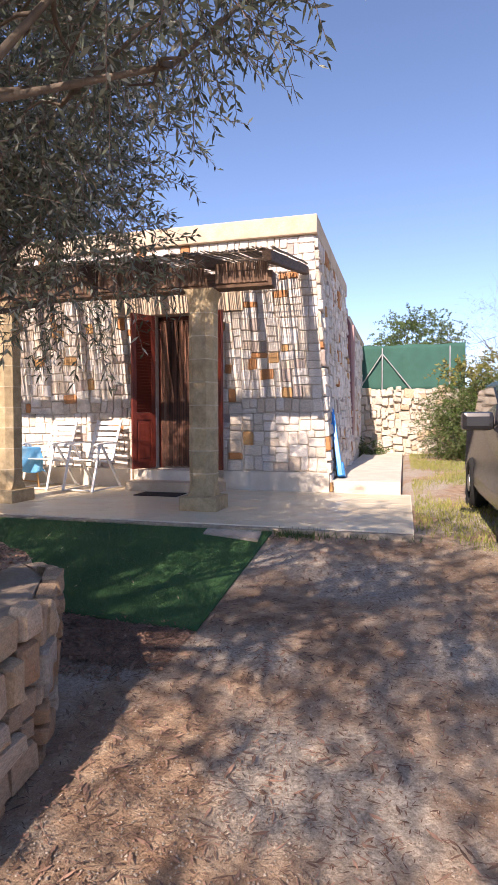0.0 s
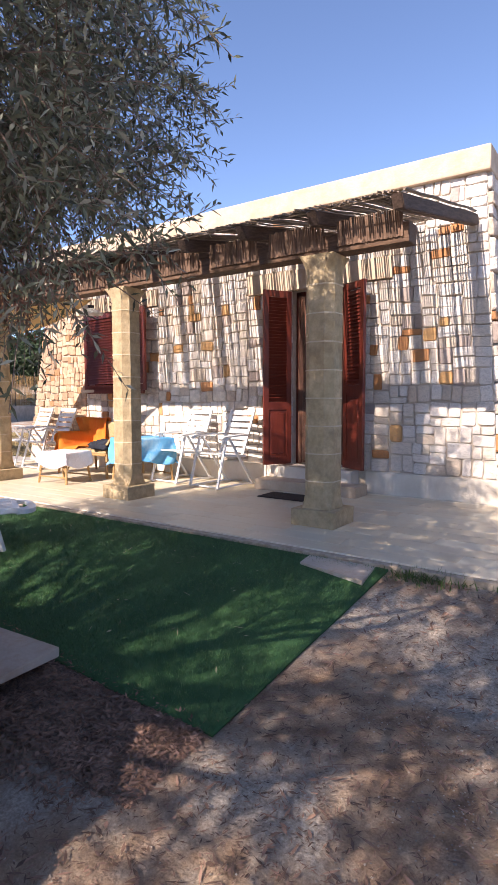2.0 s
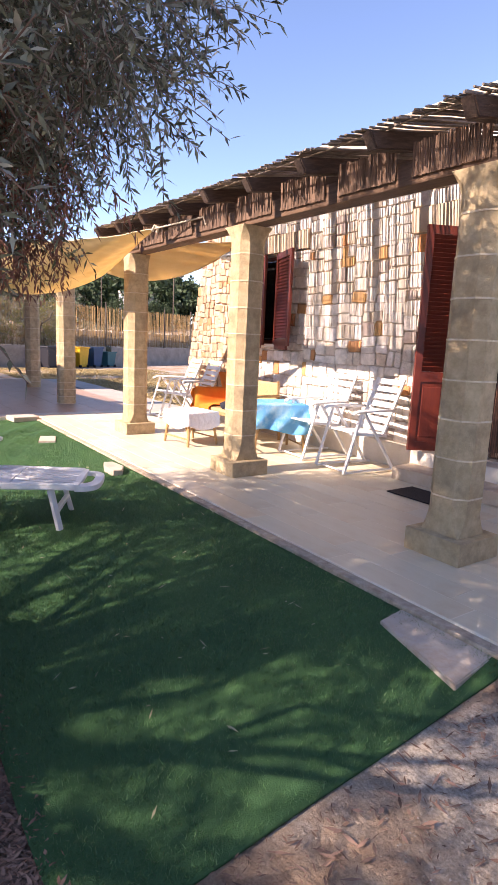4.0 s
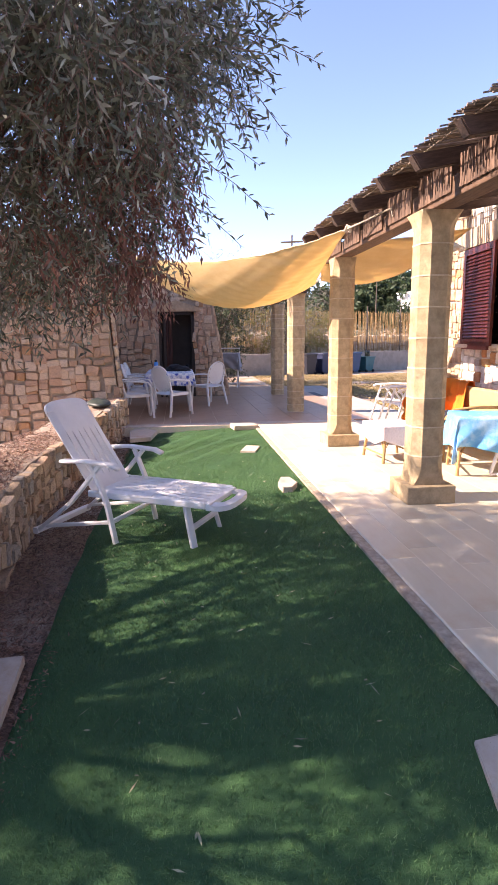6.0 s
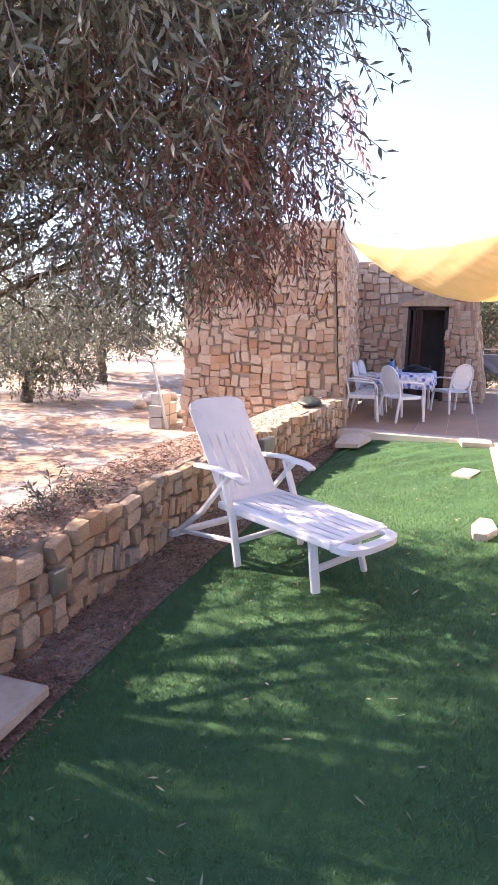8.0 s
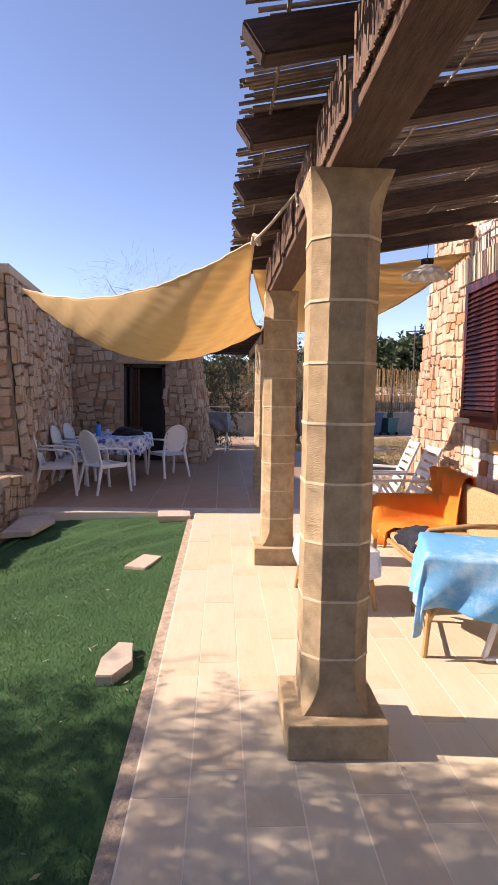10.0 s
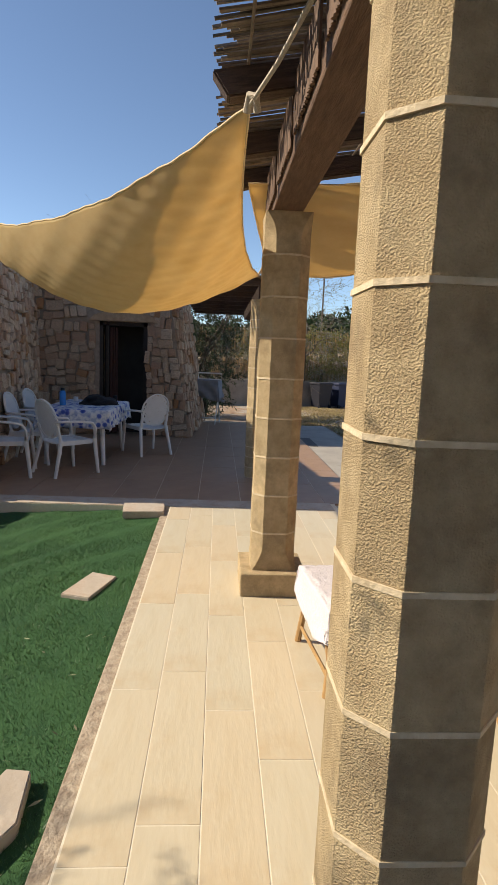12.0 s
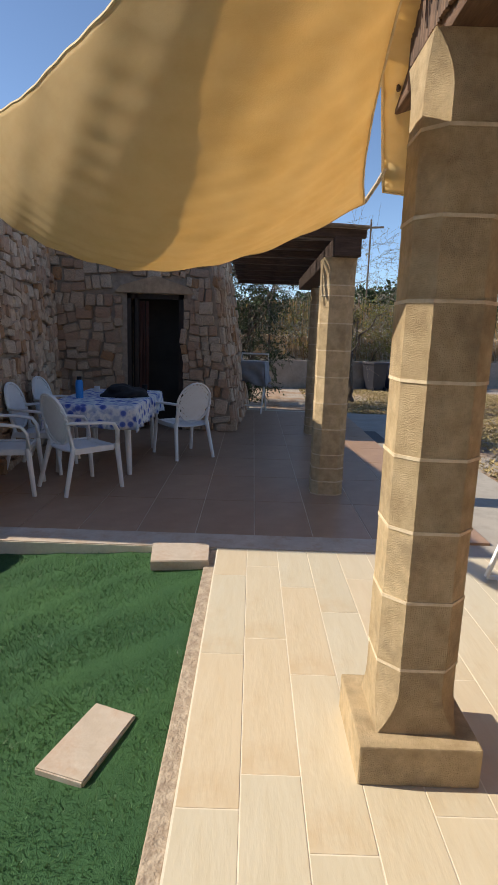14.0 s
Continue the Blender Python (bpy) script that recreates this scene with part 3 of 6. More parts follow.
for yb in (5.55, 6.3, 7.0, 7.5):
    add_tube(bm, [(-7.55 + 6.45 * k / 20, yb, 3.015 - slope * (HY - yb) + 0.052 - 0.005 * (-7.55 + 6.45 * k / 20 + 1.04)) for k in range(21)], 0.007, 5)
reeds = tagged(part("reed_roof", bm, m_reed), "loose mat of thin weathered reeds over the rafters", "reed roof", kind="stuff")
bm = bmesh.new()
x = -7.6
while x < -1.2:
    if min(abs(x - r) for r in RAFTERS) > 0.07:
        lean = rng.uniform(-0.004, 0.004)
        add_tube(bm, [(x, BY0 - 0.012 + rng.uniform(-0.002, 0.002), 2.405 + rng.uniform(-0.004, 0.004)), (x + lean, BY0 - 0.012, 2.61 - 0.005 * (x + 1.04) + rng.uniform(-0.012, 0.012))], rng.uniform(0.006, 0.009), 5)
    x += rng.uniform(0.0125, 0.0155)
fascia = tagged(part("reed_fascia", bm, m_reed_d), "short upright reeds fixed along the front of the beam", "reed fascia", kind="stuff")

# ---- trullo house ----
TX, TY, TZ = -9.45, 2.82, 2.95
trullo = new("wall_trullo_east")
tagged(trullo, "tall rubble stone wall of the old outbuilding", kind="structure")
bm = bmesh.new()
add_box(bm, TX - 4.5, TX, 0.08, TY, -0.35, TZ)
for v in bm.verts:
    f = (v.co.z + 0.35) / (TZ + 0.35)
    if v.co.y > 1:
        v.co.y -= 0.22 * f + 0.11 * (TX - v.co.x)
    else:
        v.co.y += 0.10 * f
        v.co.z -= 0.45 * max(f, 0) if f > 0.5 else 0
part("wall_core", bm, m_mortar, trullo)
LE = random.Random(21)
stone_wall(trullo, face((TX, 0, 0), (0, 1, 0)), lambda u, v: (0.08 + (u / TY) * (TY - 0.08) + (0.10 * (1 - u / TY) - 0.22 * u / TY) * (v + 0.35) / (TZ + 0.35), v - 0.45 * max(0, 1 - u / 1.1) * max(0, v) / TZ),
           [(0.0, -0.33, TY - 0.02, TZ)], 0.06, (m_tst, m_tst_i), LE, (0.10, 0.27), 300, lambda u, v: -v, gap=0.002, warp=0.10, lean=3.5)
trullo_n = new("wall_trullo_north")
tagged(trullo_n, "rubble stone wall of the outbuilding beside the patio", kind="structure")
stone_wall(trullo_n, face((TX, TY, 0), (-1, -0.11, 0), (0, -0.22, TZ + 0.35)), lambda u, v: (u, v), [(0.0, 0.0, 4.42, TZ)], 0.06, (m_tst, m_tst_i), random.Random(22), (0.11, 0.28), 260, lambda u, v: u, gap=0.002, warp=0.10, lean=3.5)
bm = box(TX - 4.5, TX + 0.07, 0.75, TY - 0.13, TZ - 0.02, TZ + 0.10, 0.02)
for v in bm.verts:
    if v.co.y > 1.5:
        v.co.y -= 0.11 * (TX - v.co.x)
coping = tagged(part("trullo_coping", bm, m_lime), "weathered stone coping of the outbuilding", kind="structure")

# wall with the narrow door
DX = -13.9
trullo_d = new("wall_trullo_door")
tagged(trullo_d, "battered rubble wall round the small dark doorway", kind="structure")
TD = (3.33, 0.0, 4.18, 2.04)


def door_y(u, v):
    return u - (0.10 + 0.35 * smoothstep(4.1, 5.0, u)) * max(0.0, v) / 2.8


for (a, b, c, d) in ((2.2, -0.1, TD[0], 3.0), (TD[2], -0.1, 4.98, 3.0), (TD[0], TD[3], TD[2], 3.0)):
    bm = bmesh.new()
    add_box(bm, DX - 0.6, DX, a, c, b, d)
    for v in bm.verts:
        v.co.y = door_y(v.co.y, v.co.z) if (abs(v.co.y - TD[0]) > 1e-3 and abs(v.co.y - TD[2]) > 1e-3) else v.co.y
    part("wall_core", bm, m_mortar, trullo_d)
stone_wall(trullo_d, face((DX, 0, 0), (0, 1, 0)), lambda u, v: (door_y(u, v), v), [r for r in cut_rects(2.2, 0.0, 4.96, 2.95, [(TD[0] - 0.04, -1, TD[2] + 0.04, TD[3] + 0.02), (TD[0] - 0.16, TD[3] - 0.02, TD[2] + 0.16, TD[3] + 0.24)])],
           0.06, (m_tst, m_tst_i), random.Random(23), (0.11, 0.28), 200, lambda u, v: v, gap=0.002, warp=0.10, lean=3.5)
bm = bmesh.new()
trullo_s = new("wall_trullo_side")
tagged(trullo_s, "battered side of the small outbuilding", kind="structure")
mside = face((DX, 4.96, 0), (-1, 0.06, 0), (0, -0.45, 2.8))
bm = bmesh.new()
pts = [mside @ Vector(p) for p in ((0, -0.1, -0.01), (3.2, -0.1, -0.01), (3.2, 2.95, -0.01), (0, 2.95, -0.01))]
back = [p + Vector((0, -0.4, 0)) for p in pts]
va, vb = [bm.verts.new(p) for p in pts], [bm.verts.new(p) for p in back]
bm.faces.new(va), bm.faces.new(vb[::-1])
for i in range(4):
    bm.faces.new((va[(i + 1) % 4], va[i], vb[i], vb[(i + 1) % 4]))
bmesh.ops.recalc_face_normals(bm, faces=bm.faces)
part("wall_core", bm, m_mortar, trullo_s)
stone_wall(trullo_s, mside, lambda u, v: (u, v), [(0, 0, 3.1, 2.9)], 0.06, (m_tst, m_tst_i), random.Random(24), (0.14, 0.30), 60, lambda u, v: u)
tagged(part("outbuilding_roof", box(DX - 3.4, DX - 0.05, 2.3, 4.7, 2.9, 3.0), m_lime), "flat roof of the small outbuilding", kind="structure")
tagged(part("outbuilding_back_wall", box(DX - 3.4, DX - 3.2, 0.5, 4.5, -0.1, 2.9), m_mortar), "back wall of the outbuilding", kind="structure")

# ---- low garden wall ----
LW = [(-9.42, 2.86), (-8.2, 2.74), (-6.6, 2.58), (-4.8, 2.48), (-3.6, 2.55), (-2.7, 2.60), (-1.95, 2.56), (-1.45, 2.30), (-1.22, 1.85), (-1.17, 1.2), (-1.2, 0.4), (-1.25, -0.8)]


def lw_top(x, y):
    if y < 2.4:
        return 0.26
    return 0.33 + 0.04 * smoothstep(-3.0, -5.0, x) + 0.10 * smoothstep(-6.5, -8.8, x)


low_wall = new("garden_wall")
tagged(low_wall, "low rubble garden wall holding back leaf-strewn earth", kind="structure")
lim = 300
for i, (p, q) in enumerate(zip(LW, LW[1:])):
    p, q = Vector((*p, 0)), Vector((*q, 0))
    L = (q - p).length
    d = (q - p).normalized()
    nrm = Vector((-d.y, d.x, 0))
    tp, tq = lw_top(p.x, p.y), lw_top(q.x, q.y)
    zb = -0.62
    bm = bmesh.new()
    back = 0.55
    quad = [p - nrm * 0.01, q - nrm * 0.01, q - nrm * back, p - nrm * back]
    zt = [tp, tq, tq - 0.03, tp - 0.03]
    lo = [bm.verts.new((v.x, v.y, zb)) for v in quad]
    hi = [bm.verts.new((v.x, v.y, z - 0.03)) for v, z in zip(quad, zt)]
    bm.faces.new(lo), bm.faces.new(hi)
    for k in range(4):
        bm.faces.new((lo[k], lo[(k + 1) % 4], hi[(k + 1) % 4], hi[k]))
    bmesh.ops.recalc_face_normals(bm, faces=bm.faces)
    part("wall_core", bm, m_mortar, low_wall)
    zg = min(gz(p.x, p.y), gz(q.x, q.y)) - 0.04
    fm = face((q.x, q.y, 0), (-d.x, -d.y, 0))
    nlim = int(60 if i < 9 else 0)
    stone_wall(low_wall, fm, lambda u, v: (u, v), [(0, zg, L, (tp + tq) / 2)], 0.07, (m_lst, m_lst_i), random.Random(30 + i), (0.09, 0.22), min(nlim, lim), None, 0.01)

# rubble along the back of the terrace bed
# ---- sail ----


m_hem = mat("sail_hem", (0.78, 0.62, 0.38), 0.8, (0.66, 0.50, 0.28), 20)


def sail(name, A, B, C, sag, n=110, pleat=0.012, label="", bow=(0.1, 0.1, 0.1)):
    A, B, C = Vector(A), Vector(B), Vector(C)
    vs, idx, fs = [], {}, []
    G = (A + B + C) / 3
    for i in range(n + 1):
        for j in range(n + 1 - i):
            a, b = i / n, j / n
            c = 1 - a - b
            P = A * a + B * b + C * c
            e = a * b * bow[0] * 4 + b * c * bow[1] * 4 + c * a * bow[2] * 4
            inner = 27 * a * b * c
            P = P + (G - P) * 0.0
            P = P + ((G - (A + B) / 2) * (4 * a * b * bow[0]) + (G - (B + C) / 2) * (4 * b * c * bow[1]) + (G - (C + A) / 2) * (4 * c * a * bow[2])) * (1 - inner * 0.8)
            P.z -= sag[0] * 4 * a * b + sag[1] * 4 * b * c + sag[2] * 4 * c * a + sag[3] * inner
            P.z += pleat * 0.45 * math.sin((a * 3 + b * 14 - c * 9) * 3.0 + 2 * noise.noise(P)) * (1 - 0.5 * inner)
            P.z += 0.002 * math.sin(42 * b * (1.2 - a) + 4 * noise.noise(P * 1.5)) * (0.3 + b)
            P.z += (0.0025 + 0.0015 * noise.noise(P * 2)) * math.sin(130 * a + 6 * b * c + 1.5 * noise.noise(P * 1.2))
            idx[i, j] = len(vs)
            vs.append(P)
    for i in range(n):
        for j in range(n - i):
            fs.append((idx[i, j], idx[i + 1, j], idx[i, j + 1]))
            if j < n - i - 1:
                fs.append((idx[i + 1, j], idx[i + 1, j + 1], idx[i, j + 1]))
    ob = part(name, mesh_of(name, vs, fs, m_sail, True), None)
    md = ob.modifiers.new("cloth", "SOLIDIFY")
    md.thickness = 0.003
    edge = [idx[i, 0] for i in range(n + 1)] + [idx[n - k, k] for k in range(1, n + 1)] + [idx[0, n - k] for k in range(1, n + 1)]
    part("hem", tube([vs[q] for q in edge], 0.006, 6), m_hem, ob, "pale stitched hem")
    return tagged(ob, label, "shade sail")


sail("shade_sail", (-5.92, 5.56, 2.50), (-8.10, 5.76, 2.15), (-9.42, 2.82, 2.76), (0.10, 0.56, 0.22, 0.17), label="ochre shade sail stretched between the pergola beam and the outbuilding", bow=(0.07, 0.08, 0.10))
sail("shade_sail", (-7.22, 5.62, 2.58), (-8.08, 5.84, 2.20), (-7.0, 7.5, 2.74), (0.03, 0.30, 0.05, 0.08), 20, 0.008, label="ochre shade sail hanging bunched behind the pergola columns", bow=(0.0, 0.1, 0.0))

# closed boxes behind the openings, room shade put into their colour
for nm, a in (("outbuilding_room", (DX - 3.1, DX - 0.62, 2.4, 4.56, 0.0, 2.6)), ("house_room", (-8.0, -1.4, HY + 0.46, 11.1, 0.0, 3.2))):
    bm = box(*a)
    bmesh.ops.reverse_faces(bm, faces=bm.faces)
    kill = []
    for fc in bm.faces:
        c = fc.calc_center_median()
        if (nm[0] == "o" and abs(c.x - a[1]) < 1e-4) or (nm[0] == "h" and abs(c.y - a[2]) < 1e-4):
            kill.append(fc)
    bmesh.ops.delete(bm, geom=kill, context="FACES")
    tagged(part(nm, bm, m_room_shade), "closed box behind the opening, coloured dark as an unlit room", kind="structure")

# ---- foliage ----
def poly_mesh(name, V, k, material):
    """Many loose polygons of k corners each: V has the shape (m, k, 3)."""
    V = np.asarray(V, dtype=np.float32).reshape(-1, 3)
    m = len(V) // k
    me = bpy.data.meshes.new(name)
    me.vertices.add(len(V))
    me.vertices.foreach_set("co", V.ravel())
    me.loops.add(len(V))
    me.loops.foreach_set("vertex_index", np.arange(len(V), dtype=np.int32))
    me.polygons.add(m)
    me.polygons.foreach_set("loop_start", np.arange(0, m * k, k, dtype=np.int32))
    me.update()
    me.validate()
    me.materials.append(material)
    return me


def unit(a):
    return a / (np.linalg.norm(a, axis=-1, keepdims=True) + 1e-9)


def spray_leaves(P, D, L, k, leaf_len, leaf_w, rg, droop=0.2, curl=0.03):
    """Leaves (m, 4, 3) along n twigs that start at P and point along D."""
    n = len(P)
    D = unit(D)
    S = unit(np.cross(D, rg.normal(size=(n, 3))))
    T = np.cross(D, S)
    t = ((np.arange(k) + 0.7) / k)[None, :, None]
    down = np.array((0, 0, -1.0))
    C = P[:, None] + D[:, None] * L[:, None, None] * t + down * (L[:, None, None] * droop * t * t)
    th = np.arange(k)[None, :, None] * 2.4 + rg.uniform(-0.5, 0.5, (n, k, 1))
    out = S[:, None] * np.cos(th) + T[:, None] * np.sin(th)
    ld = unit(D[:, None] * rg.uniform(0.3, 1.0, (n, k, 1)) + out * rg.uniform(0.6, 1.1, (n, k, 1)) + down * curl)
    wv = unit(np.cross(ld, rg.normal(size=(n, k, 3))))
    l = leaf_len * rg.uniform(0.6, 1.2, (n, k, 1))
    w = leaf_w * rg.uniform(0.8, 1.25, (n, k, 1))
    Q = np.stack([C, C + ld * l * 0.42 + wv * w * 0.5, C + ld * l + down * l * 0.1, C + ld * l * 0.42 - wv * w * 0.5], axis=2)
    return Q.reshape(-1, 4, 3)


def spray_stems(P, D, L, r, droop=0.2):
    D = unit(D)
    n = len(P)
    S = unit(np.cross(D, np.array((0.3, 0.5, 0.8))))
    T = np.cross(D, S)
    down = np.array((0, 0, -1.0))
    out = []
    for a, b in ((0.0, 0.5), (0.5, 1.0)):
        A = P + D * L[:, None] * a + down * (L[:, None] * droop * a * a)
        B = P + D * L[:, None] * b + down * (L[:, None] * droop * b * b)
        for W in (S, T):
            out.append(np.stack([A - W * r, A + W * r, B + W * r * 0.6, B - W * r * 0.6], axis=1))
    return np.concatenate(out)


def in_blob(c, r, n, rg, shell=0.45, hang=0.2):
    u = unit(rg.normal(size=(n, 3)))
    rad = shell + (1.08 - shell) * rg.random((n, 1)) ** 0.8
    ph = u[:, :1] * 5.1 + u[:, 1:2] * 3.7 + c[0]
    lump = 1 + 0.13 * np.sin(ph * 2.1) * np.cos(u[:, 2:3] * 6 + c[1])
    P = np.array(c) + u * np.array(r) * rad * lump
    D = u * 0.9 + rg.normal(size=(n, 3)) * 0.75 + np.array((0, 0, 0.3 - 2 * hang))
    return P, D


def limb(bm, a, b, r0, r1, rng, wob=0.08, n=6, seg=6):
    a, b = Vector(a), Vector(b)
    pts = [a.lerp(b, k / n) + (Vector((rng.uniform(-wob, wob), rng.uniform(-wob, wob), rng.uniform(-wob, wob) * 0.5)) if 0 < k < n else Vector()) for k in range(n + 1)]
    add_tube(bm, pts, 0, seg, True, lambda t: r0 + (r1 - r0) * t)
    return pts


def make_tree(x, y, label, trunk_h, trunk_r, blobs, leaf, leaf_size, seed, name="olive_tree", leaves=16, twig=(0.2, 0.4), category="tree", group="", droop=0.14, second=None, limbs=3, z=None):
    """blobs: centre from the base, radii, number of twigs."""
    z = gz(x, y) - 0.03 if z is None else z
    t = thing(name, x, y, z, 0, label, category, group)
    rng, rg = random.Random(seed), np.random.default_rng(seed)
    bm = bmesh.new()
    fork = Vector((rng.uniform(-0.1, 0.1), rng.uniform(-0.1, 0.1), trunk_h))
    limb(bm, (0, 0, -0.15), fork, trunk_r, trunk_r * 0.7, rng, trunk_r * 0.25, 6, 9)
    A, B = [], []
    S = []
    for c, r, n in blobs:
        for _ in range(limbs):
            e = Vector(c) + Vector((rng.uniform(-0.6, 0.6) * r[0], rng.uniform(-0.6, 0.6) * r[1], rng.uniform(-0.3, 0.6) * r[2]))
            pts = limb(bm, fork, e, min(trunk_r * 0.30, 0.032), 0.006, rng, 0.13)
            for _q in range(4):
                s = pts[rng.randrange(3, len(pts))]
                limb(bm, s, s + Vector((rng.uniform(-0.5, 0.5) * r[0], rng.uniform(-0.5, 0.5) * r[1], rng.uniform(-0.4, 0.5) * r[2])), 0.012, 0.003, rng, 0.05, 3, 4)
        P, D = in_blob(c, r, n, rg)
        L = rg.uniform(twig[0], twig[1], n)
        if leaves:
            q = spray_leaves(P, D, L, leaves, leaf_size[0], leaf_size[1], rg, droop)
            if second:
                m = len(q) * 3 // 4
                rg.shuffle(q)
                A.append(q[:m])
                B.append(q[m:])
            else:
                A.append(q)
        S.append(spray_stems(P, D, L, 0.0022 if leaves else 0.006, droop))
    part("trunk", bm, m_bark, t, smooth=True)
    if A:
        part("crown", poly_mesh("crown", np.concatenate(A), 4, leaf), None, t)
    if B:
        part("silver_foliage", poly_mesh("silver_foliage", np.concatenate(B), 4, second), None, t, "silvery undersides of the leaves")
    part("twigwork", poly_mesh("twigwork", np.concatenate(S), 4, m_twig), None, t, "", "stuff")
    return t


BX, BYY = -2.35, 1.0
bz = gz(BX, BYY) - 0.03


def rel(p):
    return (p[0] - BX, p[1] - BYY, p[2] - bz)


BLOBS = [((-2.7, 1.4, 3.4), (1.6, 1.7, 1.5), 2000), ((-2.75, 3.1, 3.2), (1.15, 1.05, 1.15), 1700), ((-2.1, 3.5, 2.75), (0.48, 0.48, 0.62), 360), ((-3.35, 2.75, 2.3), (0.95, 1.0, 0.7), 1000),
         ((-1.8, 2.3, 2.6), (0.85, 0.85, 0.9), 850), ((-0.62, 1.75, 2.46), (0.52, 0.4, 0.24), 230), ((-1.5, 2.55, 1.8), (0.45, 0.45, 0.4), 130),
         ((0.6, -1.0, 3.9), (2.3, 1.5, 0.9), 950), ((-1.5, -0.6, 3.5), (1.6, 1.5, 1.2), 1500), ((-3.1, 3.6, 2.9), (0.5, 0.4, 0.5), 300), ((-4.3, 2.0, 2.1), (0.7, 0.9, 0.8), 380),
         ((-3.7, -0.6, 3.3), (1.7, 1.4, 1.1), 2000), ((-1.2, -2.9, 3.4), (1.7, 1.4, 0.8), 900), ((-0.35, -2.0, 3.6), (1.0, 0.8, 0.5), 380)]
big_olive = make_tree(BX, BYY, "large old olive tree with dense grey-green foliage over the turf", 1.2, 0.22,
                      [(rel(c), r, n) for c, r, n in BLOBS], m_leaf, (0.058, 0.013), 41, second=m_leaf_s, leaves=17, limbs=4)
rg = np.random.default_rng(77)
n = 470
P = np.clip(rg.normal(size=(n, 3)), -1.6, 1.6) * np.array((0.56, 0.30, 0.34)) + np.array(rel((-3.45, 3.32, 2.4)))
D = rg.normal(size=(n, 3)) * 0.45 + np.array((0, 0, -0.8))
P2 = rg.normal(size=(70, 3)) * np.array((0.22, 0.10, 0.20)) + np.array(rel((-3.4, 3.6, 2.1)))
P = np.concatenate([P, P2])
D = np.concatenate([D, rg.normal(size=(70, 3)) * 0.4 + np.array((0, 0, -0.8))])
n = len(P)
q = spray_leaves(P, D, rg.uniform(0.15, 0.34, n), 16, 0.06, 0.013, rg, 0.3, 0.6)
part("dry_foliage", poly_mesh("dry_foliage", q, 4, m_leaf_d), None, big_olive, "withered red-brown olive twigs")

# low olive shoots on the garden wall
for sx, sy in ((-3.35, 2.30), (-3.75, 2.22)):
    t = thing("olive_shoot", sx, sy, 0.31, 0, "young olive shoot growing from the top of the garden wall", "plant", "olive shoots")
    rg = np.random.default_rng(int(-sx * 100))
    n = 9
    P = np.zeros((n, 3)) + rg.normal(size=(n, 3)) * 0.02
    D = rg.normal(size=(n, 3)) * 0.5 + np.array((0, 0, 0.9))
    L = rg.uniform(0.15, 0.36, n)
    part("foliage", poly_mesh("foliage", spray_leaves(P, D, L, 12, 0.055, 0.013, rg), 4, m_leaf), None, t)
    part("stem", poly_mesh("stem", spray_stems(P, D, L, 0.003), 4, m_twig), None, t)

# olive trees further south; third and fourth stand out of view, added for shade
FAR = [(-16.1, -6.2, 1.0, 2.0), (-11.6, -5.2, 0.5, 1.5), (-7.6, -4.6, 1.1, 2.2), (-4.2, -6.0, 1.1, 2.3), (-12.8, -8.2, 0.8, 2.0), (-19.0, -1.0, 1.0, 2.2), (-8.5, -8.0, 1.0, 2.2), (-17.0, -9.0, 1.1, 2.4), (-24.0, -5.0, 1.1, 2.4), (-26, -13, 1.1, 2.6), (-6.0, -14.0, 1.1, 2.4), (-33, -9, 1.2, 2.8)]
for i, (x, y, th, r) in enumerate(FAR):
    make_tree(x, y, "grey-green olive tree in the stony field beyond the garden", th, 0.17, [((0.1, 0, th + r * 0.75), (r * 0.95, r * 0.95, r * 0.7), 520), ((-0.4, 0.5, th + r * 0.35), (r * 0.7, r * 0.7, r * 0.45), 260)],
              m_leaf, (0.11, 0.035), 60 + i, group="field olive trees", twig=(0.3, 0.6), leaves=14)
# trees and bushes behind the patio and the north-east wall
make_tree(-17.8, 5.0, "half-bare tree with tangled grey branches behind the patio", 1.2, 0.13, [((0, 0, 2.5), (1.6, 1.7, 1.4), 800)], m_leaf_s, (0.05, 0.015), 81, name="bare_tree", leaves=7, twig=(0.3, 0.7), limbs=7)
make_tree(-19.0, 7.6, "half-bare tree with tangled grey branches behind the patio", 1.2, 0.13, [((0, 0, 2.6), (1.4, 1.3, 1.5), 750)], m_leaf_s, (0.05, 0.015), 82, name="bare_tree", leaves=6, twig=(0.3, 0.7), limbs=7)
make_tree(-26.0, 2.0, "tall bare greyish tree behind the outbuilding", 2.0, 0.2, [((0, 0, 4.6), (2.6, 2.6, 2.2), 900)], m_leaf_s, (0.05, 0.02), 83, name="bare_tree", leaves=2, twig=(0.4, 0.9), limbs=9)
make_tree(-17.6, 3.9, "dense dark green shrub behind the patio", 0.3, 0.08, [((0, 0, 1.2), (1.0, 1.2, 1.3), 420)], m_pine, (0.06, 0.03), 84, name="shrub", category="bush", leaves=14)
make_tree(-23.9, 9.1, "yellow-green shrub beside the refuse bins", 0.3, 0.06, [((0, 0, 1.9), (0.8, 1.1, 0.9), 420)], m_yleaf, (0.08, 0.03), 85, name="shrub", category="bush", leaves=14)
make_tree(-23.5, 7.2, "yellow-green shrub in front of the reed fence", 0.3, 0.06, [((0, 0, 1.8), (0.7, 1.2, 0.9), 300)], m_yleaf, (0.08, 0.03), 86, name="shrub", category="bush", leaves=14)
